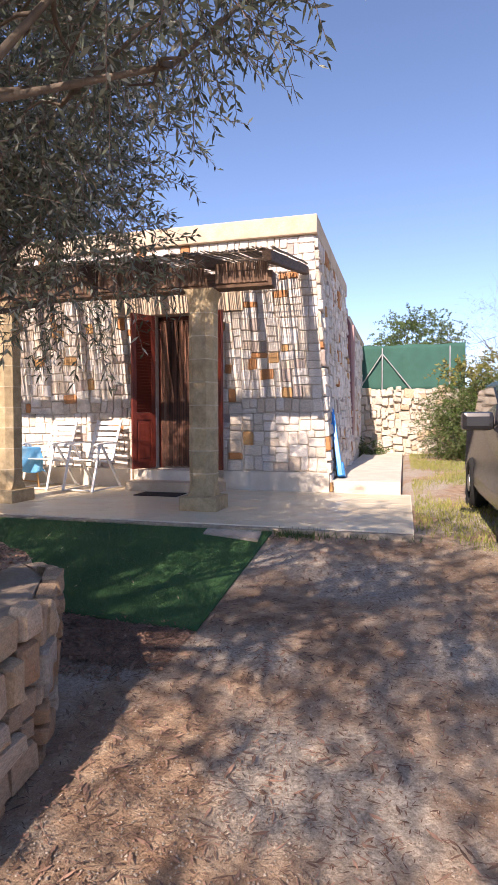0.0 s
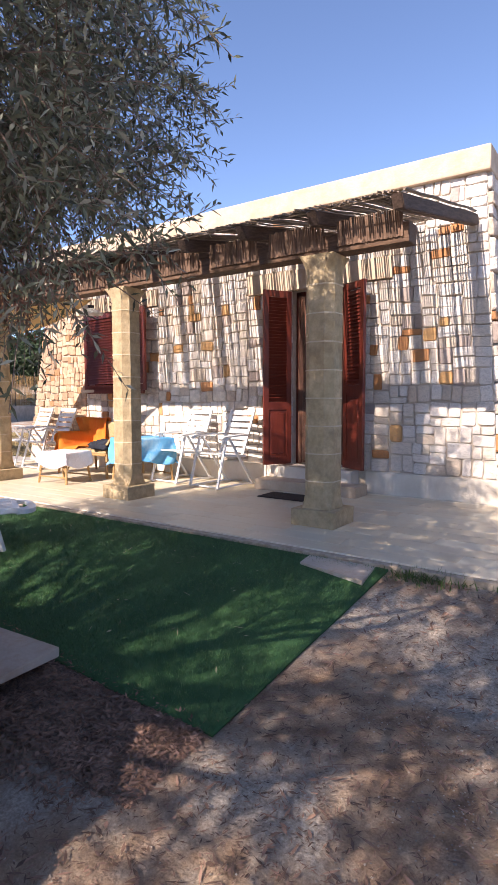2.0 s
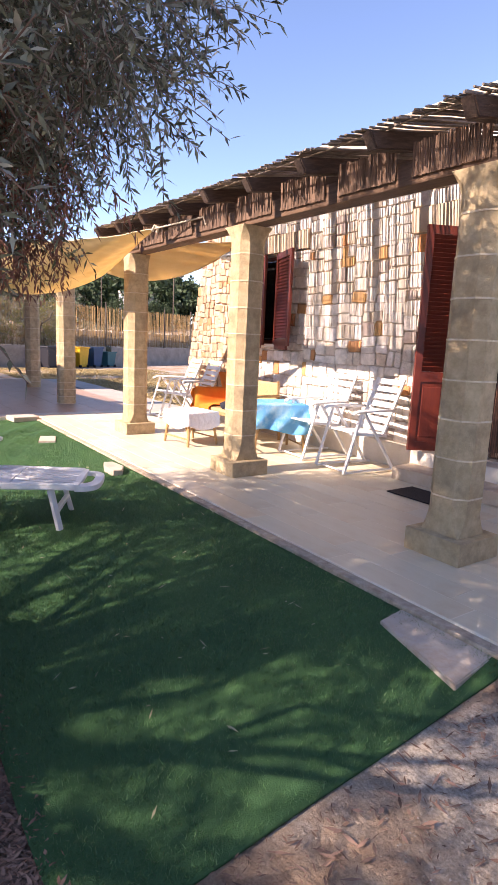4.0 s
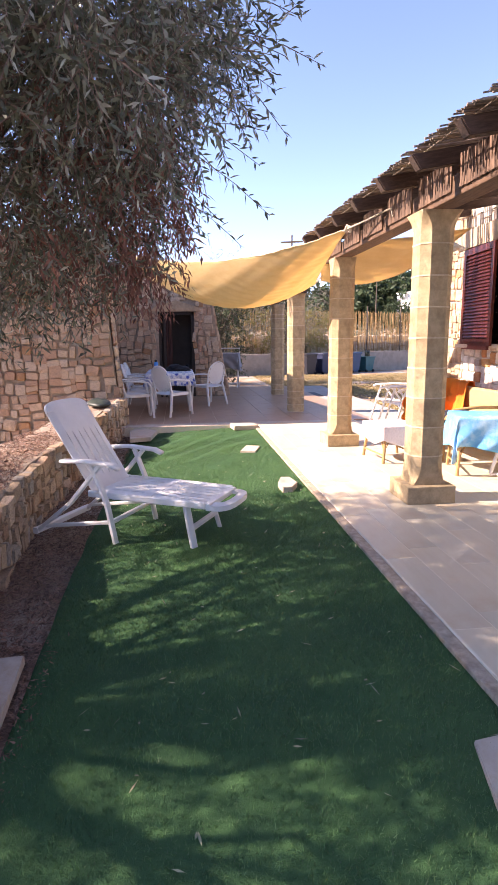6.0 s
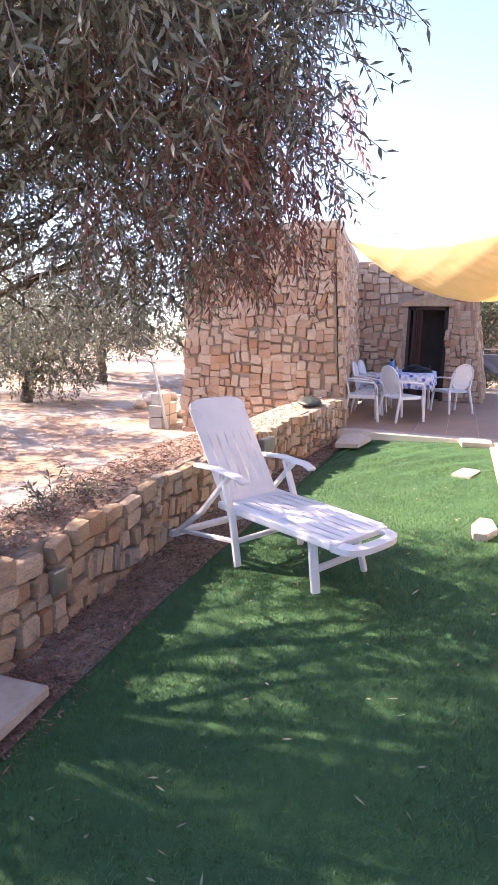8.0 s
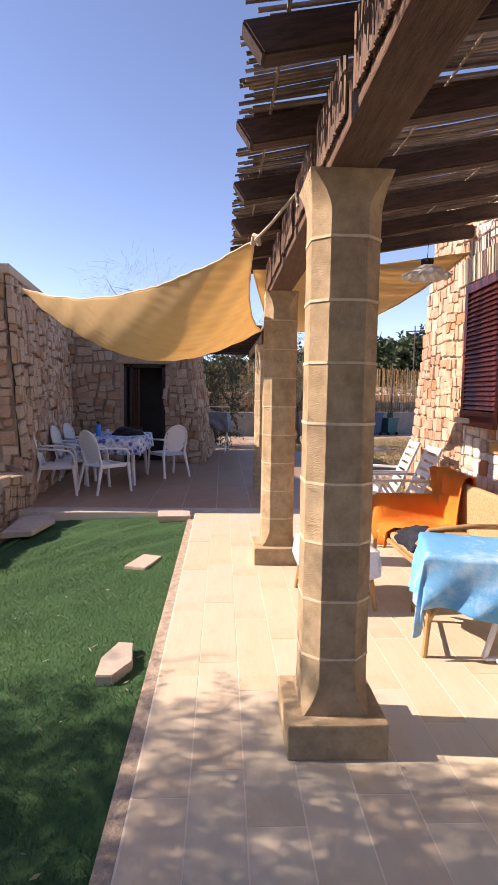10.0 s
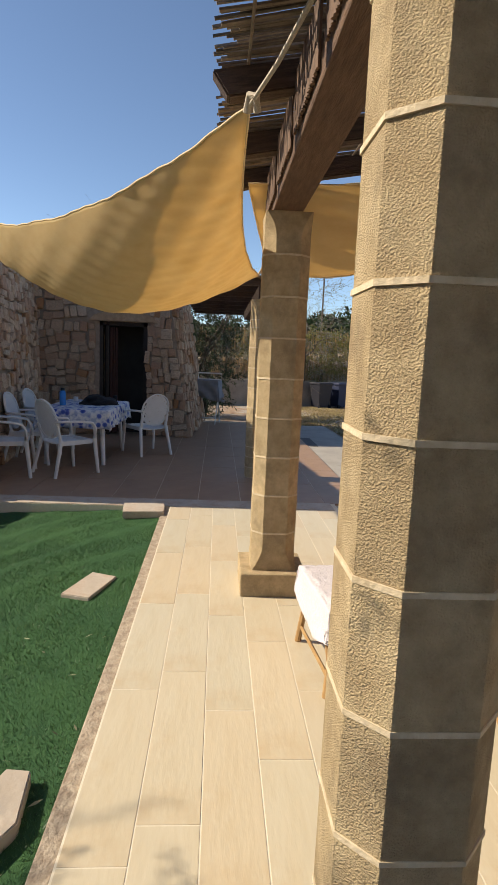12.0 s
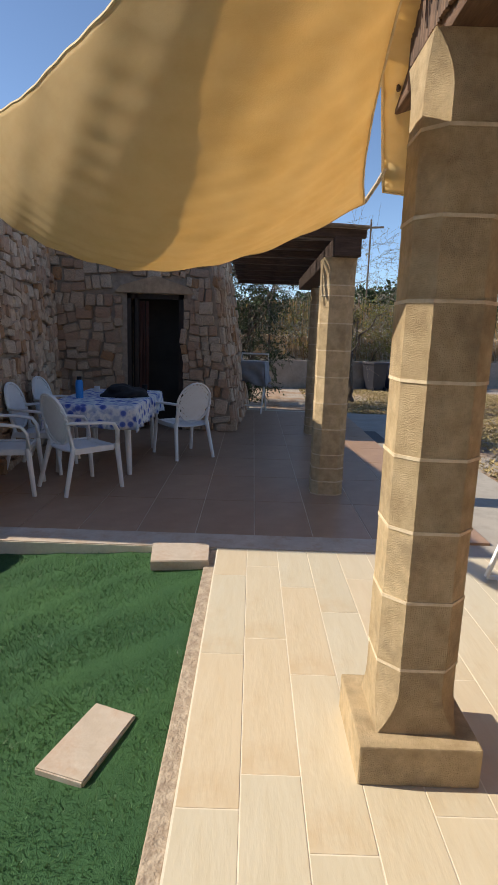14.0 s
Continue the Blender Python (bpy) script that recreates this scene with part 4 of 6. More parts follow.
make_tree(2.0, 13.5, "bright green feathery shrub against the dry stone wall", 0.3, 0.06, [((0, 0, 0.85), (1.3, 1.1, 1.0), 2200)], m_green, (0.07, 0.022), 87, name="shrub", category="bush", leaves=16)
make_tree(2.3, 14.0, "yellow-leaved branch leaning over the green fence", 1.2, 0.05, [((-0.2, -0.4, 2.0), (1.1, 0.5, 0.3), 220)], m_yleaf, (0.09, 0.045), 88, name="shrub", category="bush", leaves=10)
make_tree(0.6, 22.0, "green broadleaf tree beyond the fence", 2.2, 0.16, [((0, 0, 3.6), (1.5, 1.5, 1.2), 800), ((-1.6, 0, 2.7), (0.8, 0.8, 0.6), 200)], m_green, (0.10, 0.05), 89, name="broadleaf_tree", leaves=12)
make_tree(3.6, 21.0, "bare grey tree beyond the fence", 2.0, 0.14, [((0, 0, 3.4), (2.0, 1.6, 1.9), 900)], m_leaf_s, (0.05, 0.02), 90, name="bare_tree", leaves=3, twig=(0.3, 0.8), limbs=9)
make_tree(5.5, 20.0, "grey-green olive tree beyond the fence", 2.0, 0.14, [((0, 0, 2.6), (1.8, 1.6, 1.7), 600)], m_leaf, (0.08, 0.025), 91, name="olive_tree", leaves=14)
make_tree(-0.75, 14.5, "low dark green plants at the foot of the wall", 0.05, 0.02, [((0, 0, 0.25), (0.45, 0.3, 0.28), 150)], m_green, (0.06, 0.035), 92, name="weed", category="plant", leaves=10, twig=(0.08, 0.2))

make_tree(-18.2, 5.15, "dense dark green shrub behind the patio", 0.5, 0.07, [((0, 0, 1.3), (0.9, 0.75, 1.3), 520), ((0.1, 0.1, 2.7), (0.7, 0.7, 0.8), 320)], m_pine, (0.07, 0.03), 93, name="shrub", category="bush", leaves=12)

# pine hill far to the west and north-west
rng = random.Random(9)
rg = np.random.default_rng(9)
pines = []
for i in range(150):
    ang = math.radians(rng.uniform(-12, 52))
    dist = rng.uniform(100, 140)
    cx, cy = -dist * math.cos(ang), dist * math.sin(ang)
    gh = gz(cx, cy)
    h = gh + rng.uniform(4.5, 7.5) * (1.15 if 20 < math.degrees(ang) < 50 else 0.75)
    for _ in range(3):
        P, D = in_blob((cx + rng.uniform(-2, 2), cy + rng.uniform(-2, 2), h - rng.uniform(0.5, 2.0)), (3.0, 3.0, 2.3), 26, rg, 0.6)
        pines.append(spray_leaves(P, D, rg.uniform(0.8, 1.6, 26), 8, 1.0, 0.55, rg, 0.1, 0))
    P, D = in_blob((cx, cy, gh + 1.5), (3.4, 3.4, 2.2), 14, rg, 0.6)
    pines.append(spray_leaves(P, D, rg.uniform(0.8, 1.6, 14), 6, 1.0, 0.6, rg, 0.1, 0))
pine_wood = tagged(part("pine_wood", poly_mesh("pine_wood", np.concatenate(pines), 4, m_pine)), "distant dark green pine wood on a low rise", "wood", kind="stuff")
scrub = []
for i in range(170):
    ang = math.radians(rng.uniform(-60, 75))
    dist = rng.uniform(34, 80)
    if i % 4 == 0:
        ang = math.radians(rng.uniform(78, 110))
    cx, cy = -dist * math.cos(ang), dist * math.sin(ang)
    P, D = in_blob((cx, cy, gz(cx, cy) + 0.9), (2.6, 2.6, 1.1 + rng.random()), 26, rg, 0.4)
    scrub.append(spray_leaves(P, D, rg.uniform(0.5, 1.0, 26), 9, 0.42, 0.2, rg, 0.1, 0))
tagged(part("field_scrub", poly_mesh("field_scrub", np.concatenate(scrub), 4, m_leaf)), "grey-green scrub of the fields beyond the garden", "scrub", kind="stuff")

# ---- paving pieces ----
rng = random.Random(17)


def tile_mesh(w, d, h, b=0.003):
    bm = box(0.002, w - 0.002, 0.002, d - 0.002, -h, 0, 0)
    for v in bm.verts:
        if v.co.z > -1e-4:
            v.co.x += b * 0.35 * (1 if v.co.x < w / 2 else -1)
            v.co.y += b * 0.35 * (1 if v.co.y < d / 2 else -1)
    me = bpy.data.meshes.new("tile")
    bm.to_mesh(me)
    bm.free()
    me.materials.append(m_tile)
    return me


PLANK = tile_mesh(0.90, 0.21, 0.02)
cuts = {}
row, y = 0, 5.04
while y < 7.45:
    x = -9.0
    first = (0.90, 0.30, 0.60)[row % 3] if row % 4 else 0.45
    w = first
    while x < 0.24:
        w = min(w, 0.24 - x)
        if w < 0.05:
            break
        k = round(w, 2)
        if k not in cuts:
            cuts[k] = PLANK if k == 0.9 else tile_mesh(w, 0.21, 0.02)
        ob = new("tile", cuts[k])
        ob.parent = terrace
        ob.matrix_basis = Matrix.Translation((x, y, rng.uniform(0, 0.0012)))
        x += w
        w = 0.90
    y += 0.21
    row += 1
me = tile_mesh(0.9, 0.45, 0.02)
me.materials.clear()
me.materials.append(m_patio)
y, row = 2.6, 0
while y < 6.7:
    x = -10.18
    while x > -16.5:
        ob = new("tile", me)
        ob.parent = patio
        ob.matrix_basis = Matrix.Translation((x, y, 0))
        x -= 0.9
    y += 0.45
    row += 1
patio_edge = tagged(part("patio_edge", box(-9.28, -9.005, 2.9, 6.7, -0.02, 0.004, 0.004), m_slab), "pale stone edging of the patio", kind="structure")

# ---- small stone pieces ----


def slab_piece(name, pts, z0, z1, label, category="paving slab", group="loose slabs", material=None, tip=0.0):
    cx, cy = sum(p[0] for p in pts) / len(pts), sum(p[1] for p in pts) / len(pts)
    bm = bmesh.new()
    lo = [bm.verts.new((p[0] - cx, p[1] - cy, 0)) for p in pts]
    hi = [bm.verts.new((p[0] - cx, p[1] - cy, z1 - z0 + tip * (p[1] - cy))) for p in pts]
    bm.faces.new(lo[::-1]), bm.faces.new(hi)
    k = len(pts)
    for i in range(k):
        bm.faces.new((lo[i], lo[(i + 1) % k], hi[(i + 1) % k], hi[i]))
    bmesh.ops.recalc_face_normals(bm, faces=bm.faces)
    bmesh.ops.bevel(bm, geom=[e for e in bm.edges], offset=0.005, segments=2, affect="EDGES")
    ob = part(name, bm, material or m_slab)
    ob.matrix_world = pose(cx, cy, z0)
    return tagged(ob, label, category, group)


slab_piece("paving_slab", [(-1.60, 5.0), (-1.57, 4.78), (-1.03, 4.64), (-1.07, 4.97)], -0.09, -0.035, "loose pale stone slab on the corner of the turf", tip=0.02)
slab_piece("paving_slab", [(-2.50, 2.99), (-2.50, 2.62), (-1.92, 2.66), (-1.94, 3.02)], -0.16, -0.118, "thick pale limestone slab beside the turf and the leaf litter", tip=0.05)
slab_piece("paving_slab", [(-6.92, 4.52), (-6.86, 4.71), (-7.22, 4.82), (-7.29, 4.64)], -0.05, -0.02, "single pale tile lying on the turf")
slab_piece("paving_slab", [(-8.66, 4.62), (-8.70, 5.0), (-9.02, 4.98), (-8.99, 4.58)], -0.04, 0.03, "pale slab stepping up to the patio edge")
slab_piece("paving_slab", [(-8.0, 3.05), (-8.1, 3.34), (-8.7, 3.42), (-8.95, 3.2), (-8.75, 3.0)], -0.07, -0.01, "irregular flat stone slab at the foot of the garden wall")
slab_piece("wedge_stone", [(-4.94, 4.71), (-4.94, 4.80), (-5.10, 4.88), (-5.33, 4.85), (-5.34, 4.76), (-5.15, 4.70)], -0.05, 0.015, "small wedge of reddish pale stone on the turf edge", "stone")
slab_piece("step_block", [(-3.58, 7.14), (-2.22, 7.18), (-2.22, 7.5), (-3.62, 7.5)], 0.0, 0.125, "worn stone step at the shuttered door", "step", "door steps", m_lime)
slab_piece("step_block", [(-3.62, 7.48), (-2.42, 7.48), (-2.42, HY + 0.4), (-3.62, HY + 0.4)], 0.0, 0.265, "worn stone threshold of the shuttered door", "step", "door steps", m_plaster)
mat_ob = part("doormat", box(-3.22, -2.62, 6.67, 7.03, 0.003, 0.014, 0.003), mat("mat_fibre", (0.035, 0.025, 0.02), 0.95, (0.02, 0.014, 0.012), 40, 0.003, 300))
tagged(mat_ob, "thin dark brown doormat on the paving before the step", "doormat")
ob = part("brick_block", box(-0.16, 0.16, -0.08, 0.08, 0, 0.10, 0.006), mat("terracotta", (0.35, 0.14, 0.08), 0.9, (0.22, 0.09, 0.055), 14, 0.004, 60))
ob.matrix_world = pose(-5.73, 1.75, gz(-5.73, 1.75) - 0.01, 0, 0, 60)
tagged(ob, "red terracotta block lying behind the garden wall", "brick")
ob = part("socket_box", box(-0.05, 0.05, -0.02, 0.02, -0.06, 0.06, 0.008), m_steel)
ob.matrix_world = pose(-2.96, 2.68, 0.12, 0, 0, -4)
tagged(ob, "small grey metal junction box on the garden wall", "junction box")
ob = part("wall_lamp", box(-0.14, 0.14, -0.05, 0.05, -0.075, 0.075, 0.02), mat("grey_lamp", (0.24, 0.24, 0.2), 0.5))
ob.matrix_world = pose(-6.35, 2.65, 0.23, 0, 0, -6)
tagged(ob, "grey rectangular outdoor lamp set in the garden wall", "outdoor lamp")
# folded dark bag on the wall end
bm = bmesh.new()
bmesh.ops.create_uvsphere(bm, u_segments=24, v_segments=12, radius=1)
for v in bm.verts:
    v.co = Vector((v.co.x * 0.34, v.co.y * 0.17, max(v.co.z, -0.2) * 0.065 * (1 + 0.4 * noise.noise(v.co * 2.5))))
ob = part("folded_cover", bm, mat("wet_cloth", (0.03, 0.045, 0.035), 0.5, (0.015, 0.02, 0.018), 8, 0.01, 18), smooth=True)
ob.matrix_world = pose(-8.35, 2.60, 0.47, 0, 0, 15)
tagged(ob, "dark green folded cover lying on the end of the garden wall", "folded cover")

# ---- shutters ----
def shutter(name, w, h, slats_to, m, label, group):
    e = new(name)
    e.matrix_world = m
    tagged(e, label, "shutter", group)
    bm = bmesh.new()
    t = 0.035
    for a in ((0, 0.07, 0, h), (w - 0.07, w, 0, h), (0.07, w - 0.07, 0, 0.09), (0.07, w - 0.07, h - 0.08, h), (0.07, w - 0.07, slats_to - 0.05, slats_to + 0.05)):
        add_box(bm, a[0], a[1], -t / 2, t / 2, a[2], a[3])
    part("frame", bm, m_rust, e)
    z = (slats_to + 0.08) if slats_to > 0.2 else 0.13
    if slats_to > 0.2:
        part("panel", box(0.07, w - 0.07, -0.008, 0.008, 0.09, slats_to - 0.05), m_rust, e)
        part("raised_panel", box(0.10, w - 0.10, -0.014, 0.014, 0.14, slats_to - 0.10, 0.006), m_rust, e)
    sl = box(0.065, w - 0.065, -0.030, 0.030, -0.004, 0.004)
    me = bpy.data.meshes.new("slat")
    sl.to_mesh(me)
    sl.free()
    me.materials.append(m_rust)
    while z < h - 0.10:
        s = new("slat", me)
        s.parent = e
        s.matrix_basis = pose(0, 0, z, 56, 0, 0)
        z += 0.042
    return e


def leaf_at(name, hx, z0, w, h, ang, slats, label, group):
    return shutter(name, w, h, slats, pose(hx, HY - 0.045, z0, 0, 0, ang), label, group)


leaf_at("door_shutter", DOOR[0], 0.29, 0.40, 2.20, 180 + 62, 0.75, "rust-red louvred door shutter folded open", "door shutters")
leaf_at("door_shutter", DOOR[2], 0.29, 0.41, 2.20, -32, 0.95, "rust-red louvred door shutter folded open with a dark latch", "door shutters")
leaf_at("window_shutter", WIN[0], 1.27, 0.86, 1.25, -4, 0.0, "rust-red louvred window shutter swung open", "window shutters")
leaf_at("window_shutter", WIN[2] + 0.02, 1.27, 0.64, 1.25, -20, 0.0, "rust-red louvred window shutter swung open", "window shutters")
door = tagged(new("door_1"), "dark framed doorway hung with a reed curtain", kind="structure")
for a in ((DOOR[0], DOOR[0] + 0.05, HY + 0.10, HY + 0.18, DOOR[1], DOOR[3]), (DOOR[2] - 0.05, DOOR[2], HY + 0.10, HY + 0.18, DOOR[1], DOOR[3]), (DOOR[0], DOOR[2], HY + 0.10, HY + 0.18, DOOR[3] - 0.06, DOOR[3])):
    part("door_frame", box(*a), m_rust, door)
bm = bmesh.new()
x = DOOR[0] + 0.06
while x < DOOR[2] - 0.05:
    add_tube(bm, [(x, HY + 0.06 + 0.012 * math.sin(x * 60), DOOR[1] + 0.02), (x + rng.uniform(-0.006, 0.006), HY + 0.06 + 0.012 * math.sin(x * 60), DOOR[3] - 0.06)], 0.0055, 5)
    x += 0.014
part("reed_curtain", bm, mat("curtain_reed", (0.20, 0.09, 0.055), 0.7, (0.10, 0.05, 0.035), 8, island=0.4), door, "reddish reed curtain", "stuff")
window = tagged(new("window_1"), "dark window behind louvred shutters", kind="structure")
m_glass = mat("window_glass", (0.02, 0.02, 0.022), 0.05, spec=0.8)
for a in ((WIN[0], WIN[0] + 0.05, HY + 0.15, HY + 0.2, WIN[1], WIN[3]), (WIN[2] - 0.05, WIN[2], HY + 0.15, HY + 0.2, WIN[1], WIN[3]), (WIN[0], WIN[2], HY + 0.15, HY + 0.2, WIN[3] - 0.05, WIN[3]), (WIN[0], WIN[2], HY + 0.15, HY + 0.2, WIN[1], WIN[1] + 0.05)):
    part("window_frame", box(*a), m_rust, window)
part("pane", box(WIN[0] + 0.05, WIN[2] - 0.05, HY + 0.17, HY + 0.176, WIN[1] + 0.05, WIN[3] - 0.05), m_glass, window)

# trullo doorway
door2 = tagged(new("door_2"), "small dark wooden doorway of the outbuilding", kind="structure")
m_dkwood = mat("dark_wood", (0.055, 0.035, 0.025), 0.7, (0.02, 0.013, 0.01), 8, 0.004, 30, stretch=(8, 8, 1))
for a in ((DX - 0.10, DX + 0.0, TD[0], TD[0] + 0.06, 0, TD[3]), (DX - 0.10, DX + 0.0, TD[0] + 0.12, TD[0] + 0.17, 0, TD[3]), (DX - 0.10, DX + 0.0, TD[2] - 0.07, TD[2], 0, TD[3]), (DX - 0.10, DX + 0.0, TD[0], TD[2], TD[3] - 0.07, TD[3])):
    part("door_frame", box(*a), m_dkwood, door2)
# added sheet closing the doorway, coloured dark for the unlit inside
part("door_leaf", box(DX - 0.5, DX - 0.46, TD[0], TD[2], 0, TD[3]), m_room_shade, door2)
bm = bmesh.new()
for i in range(20):
    yy = TD[0] + 0.18 + i * 0.007
    add_tube(bm, [(DX - 0.05 + 0.02 * math.sin(i * 1.7), yy, 0.05), (DX - 0.05 + 0.02 * math.sin(i * 1.7), yy + 0.02 * math.sin(i), TD[3] - 0.1)], 0.007, 5)
part("curtain", bm, mat("brown_curtain", (0.10, 0.04, 0.03), 0.9), door2, "brown strip curtain tied aside", "stuff")
lint = part("stone_lintel", prism([(-0.60, 0), (0.60, 0), (0.5, 0.10), (0.0, 0.25), (-0.5, 0.10)], -0.10, 0.10), mat("lintel_stone", (0.52, 0.36, 0.22), 0.9, (0.34, 0.22, 0.13), 9, 0.01, 40))
lint.matrix_world = pose(DX - 0.02, 3.755, TD[3] + 0.01, 0, 0, 90)
lint.parent = door2

# downpipe and float
pipe = part("downpipe", tube([(-1.02, 11.45, 3.05), (-0.93, 11.45, 2.9), (-0.86, 11.45, 0.18)], 0.05, 10), mat("painted_pipe", (0.16, 0.05, 0.05), 0.5))
tagged(pipe, "dark red downpipe on the side wall of the house", "downpipe")
tagged(part("pink_pilaster", box(-1.0, -0.83, 11.62, 11.85, 0.1, 2.9, 0.01), mat("pink_paint", (0.45, 0.28, 0.26), 0.8)), "narrow pink painted strip on the rear block", kind="structure")
fl = thing("beach_float", -0.70, 8.12, 0.15, 0, "bright blue plastic beach board leaning against the house wall", "beach float")
bm = box(-0.02, 0.02, -0.20, 0.20, 0.0, 1.02, 0.015)
p0 = part("board", bm, m_blue, fl)
p1 = part("rim", box(-0.035, 0.035, -0.20, -0.16, 0.0, 0.98, 0.01), m_blue, fl)
p2 = part("foot", box(-0.05, 0.06, -0.16, 0.12, 0.0, 0.20, 0.02), m_blue, fl)
fl.matrix_world = pose(-0.70, 8.20, 0.15, -14, -9, 4)

# ---- white plastic furniture ----


def monobloc(x, y, rz, label):
    t = thing("garden_chair", x, y, 0, rz, label, "chair", "white chairs round the patio table")
    # seat faces -y in its own frame: the back is at +y
    bm = bmesh.new()
    n = 10
    grid = []
    for j in range(n + 1):
        rowv = []
        for i in range(n + 1):
            u, v = i / n * 2 - 1, j / n
            w = 0.235 - 0.02 * v
            px = u * w
            py = -0.22 + 0.42 * v
            z = 0.43 - 0.02 * v - 0.018 * (1 - u * u) - 0.012 * (1 - v) ** 3 * 2
            rowv.append(bm.verts.new((px, py, z)))
        grid.append(rowv)
    for j in range(n):
        for i in range(n):
            bm.faces.new((grid[j][i], grid[j][i + 1], grid[j + 1][i + 1], grid[j + 1][i]))
    s = part("seat", bm, m_white, t, smooth=True)
    md = s.modifiers.new("th", "SOLIDIFY")
    md.thickness = 0.012
    # oval perforated back
    bm = bmesh.new()
    cz, rz_, rx_ = 0.68, 0.235, 0.215

    def bp(px, pz):
        return Vector((px, 0.20 + (pz - 0.42) * 0.24 - 0.35 * px * px, pz))
    for k in range(-9, 10):
        for sgn in (-1, 1):
            strip = []
            for q in range(13):
                a = -0.45 + 0.90 * q / 12
                px, pz = k * 0.046 + a * 0.72, cz + sgn * a * 0.72
                if (px / rx_) ** 2 + ((pz - cz) / rz_) ** 2 < 0.98:
                    ww = 0.0095
                    p0, p1 = bp(px - ww, pz + sgn * ww), bp(px + ww, pz - sgn * ww)
                    off = Vector((0, 0.004, 0))
                    strip.append([bm.verts.new(v) for v in (p0 - off, p1 - off, p1 + off, p0 + off)])
            for r0, r1 in zip(strip, strip[1:]):
                for q in range(4):
                    bm.faces.new((r0[q], r0[(q + 1) % 4], r1[(q + 1) % 4], r1[q]))
    part("lattice", bm, m_white, t, "white plastic lattice")
    pts = [bp(rx_ * math.cos(a), cz + rz_ * math.sin(a)) for a in [2 * math.pi * q / 28 for q in range(29)]]
    part("back_rim", tube(pts, 0, 6, flat=(0.035, 0.022)), m_white, t)
    for sx in (-1, 1):
        part("back_post", tube([(sx * 0.20, 0.19, 0.42), (sx * 0.205, 0.24, 0.62)], 0, 8, flat=(0.04, 0.03)), m_white, t)
        arm = [(sx * 0.205, 0.25, 0.66), (sx * 0.255, 0.16, 0.665), (sx * 0.27, -0.05, 0.655), (sx * 0.265, -0.20, 0.635), (sx * 0.26, -0.245, 0.57), (sx * 0.255, -0.25, 0.40)]
        part("armrest", tube(arm, 0, 8, flat=(0.05, 0.028)), m_white, t, smooth=True)
        part("leg", tube([(sx * 0.25, -0.245, 0.44), (sx * 0.265, -0.29, 0.0)], 0, 8, rfun=lambda q: 0.026 - 0.006 * q), m_white, t)
        part("leg", tube([(sx * 0.21, 0.19, 0.44), (sx * 0.25, 0.30, 0.0)], 0, 8, rfun=lambda q: 0.026 - 0.006 * q), m_white, t)
    for sx in (-1, 1):
        part("side_apron", box(sx * 0.235 - 0.008, sx * 0.235 + 0.008, -0.22, 0.20, 0.375, 0.43, 0.005), m_white, t)
    part("apron", box(-0.235, 0.235, -0.235, -0.215, 0.385, 0.43, 0.006), m_white, t)
    return t


def face_to(dx, dy):
    """Turn that points -y along (dx, dy)."""
    return math.degrees(math.atan2(dx, -dy)) 


chair0 = monobloc(-10.36, 3.72, 0, "white plastic armchair with oval lattice back at the patio table")
chair0.matrix_world = pose(-10.48, 3.62, 0, 0, 0, face_to(-0.72, 0.66))
for x, y, dx, dy, lab in ((-12.08, 4.42, -0.85, -0.6, ""), (-10.3, 2.98, -0.2, 1, "white plastic armchair with its back to the rubble wall"), (-11.15, 3.0, 0.0, 1, "white plastic armchair with its back to the rubble wall"), (-11.95, 2.98, 0.1, 1, "white plastic armchair with its back to the rubble wall")):
    c = copy_thing(chair0, pose(x, y, 0, 0, 0, face_to(dx, dy)))
    if lab:
        c["label"] = lab

table = thing("patio_table", -11.72, 3.60, 0, 0, "white plastic patio table covered by a blue flowered cloth", "table")
part("tabletop", box(-0.80, 0.80, -0.44, 0.44, 0.70, 0.73, 0.01), m_white, table)
for sx in (-1, 1):
    for sy in (-1, 1):
        part("leg", tube([(sx * 0.66, sy * 0.34, 0.71), (sx * 0.72, sy * 0.38, 0.0)], 0, 8, rfun=lambda q: 0.038 - 0.012 * q), m_white, table)

m_floral = bpy.data.materials.new("floral_cloth")
m_floral.use_nodes = True
_n, _l = m_floral.node_tree.nodes, m_floral.node_tree.links
_tc = _n.new("ShaderNodeTexCoord")
_v = _n.new("ShaderNodeTexVoronoi")
_v.inputs["Scale"].default_value = 11
_l.new(_tc.outputs["Object"], _v.inputs["Vector"])
_col = _ramp(_v.outputs["Distance"], [(0.0, (0.03, 0.06, 0.30)), (0.28, (0.10, 0.16, 0.50)), (0.42, (0.62, 0.64, 0.70)), (0.6, (0.72, 0.72, 0.72))])
_col2 = _ramp(_noise(16, 3), [(0.45, (1, 1, 1)), (0.6, (0.45, 0.55, 0.75))])
_l.new(_mix(0.8, _col, _col2, "MULTIPLY"), _n["Principled BSDF"].inputs["Base Color"])
_n["Principled BSDF"].inputs["Roughness"].default_value = 0.8


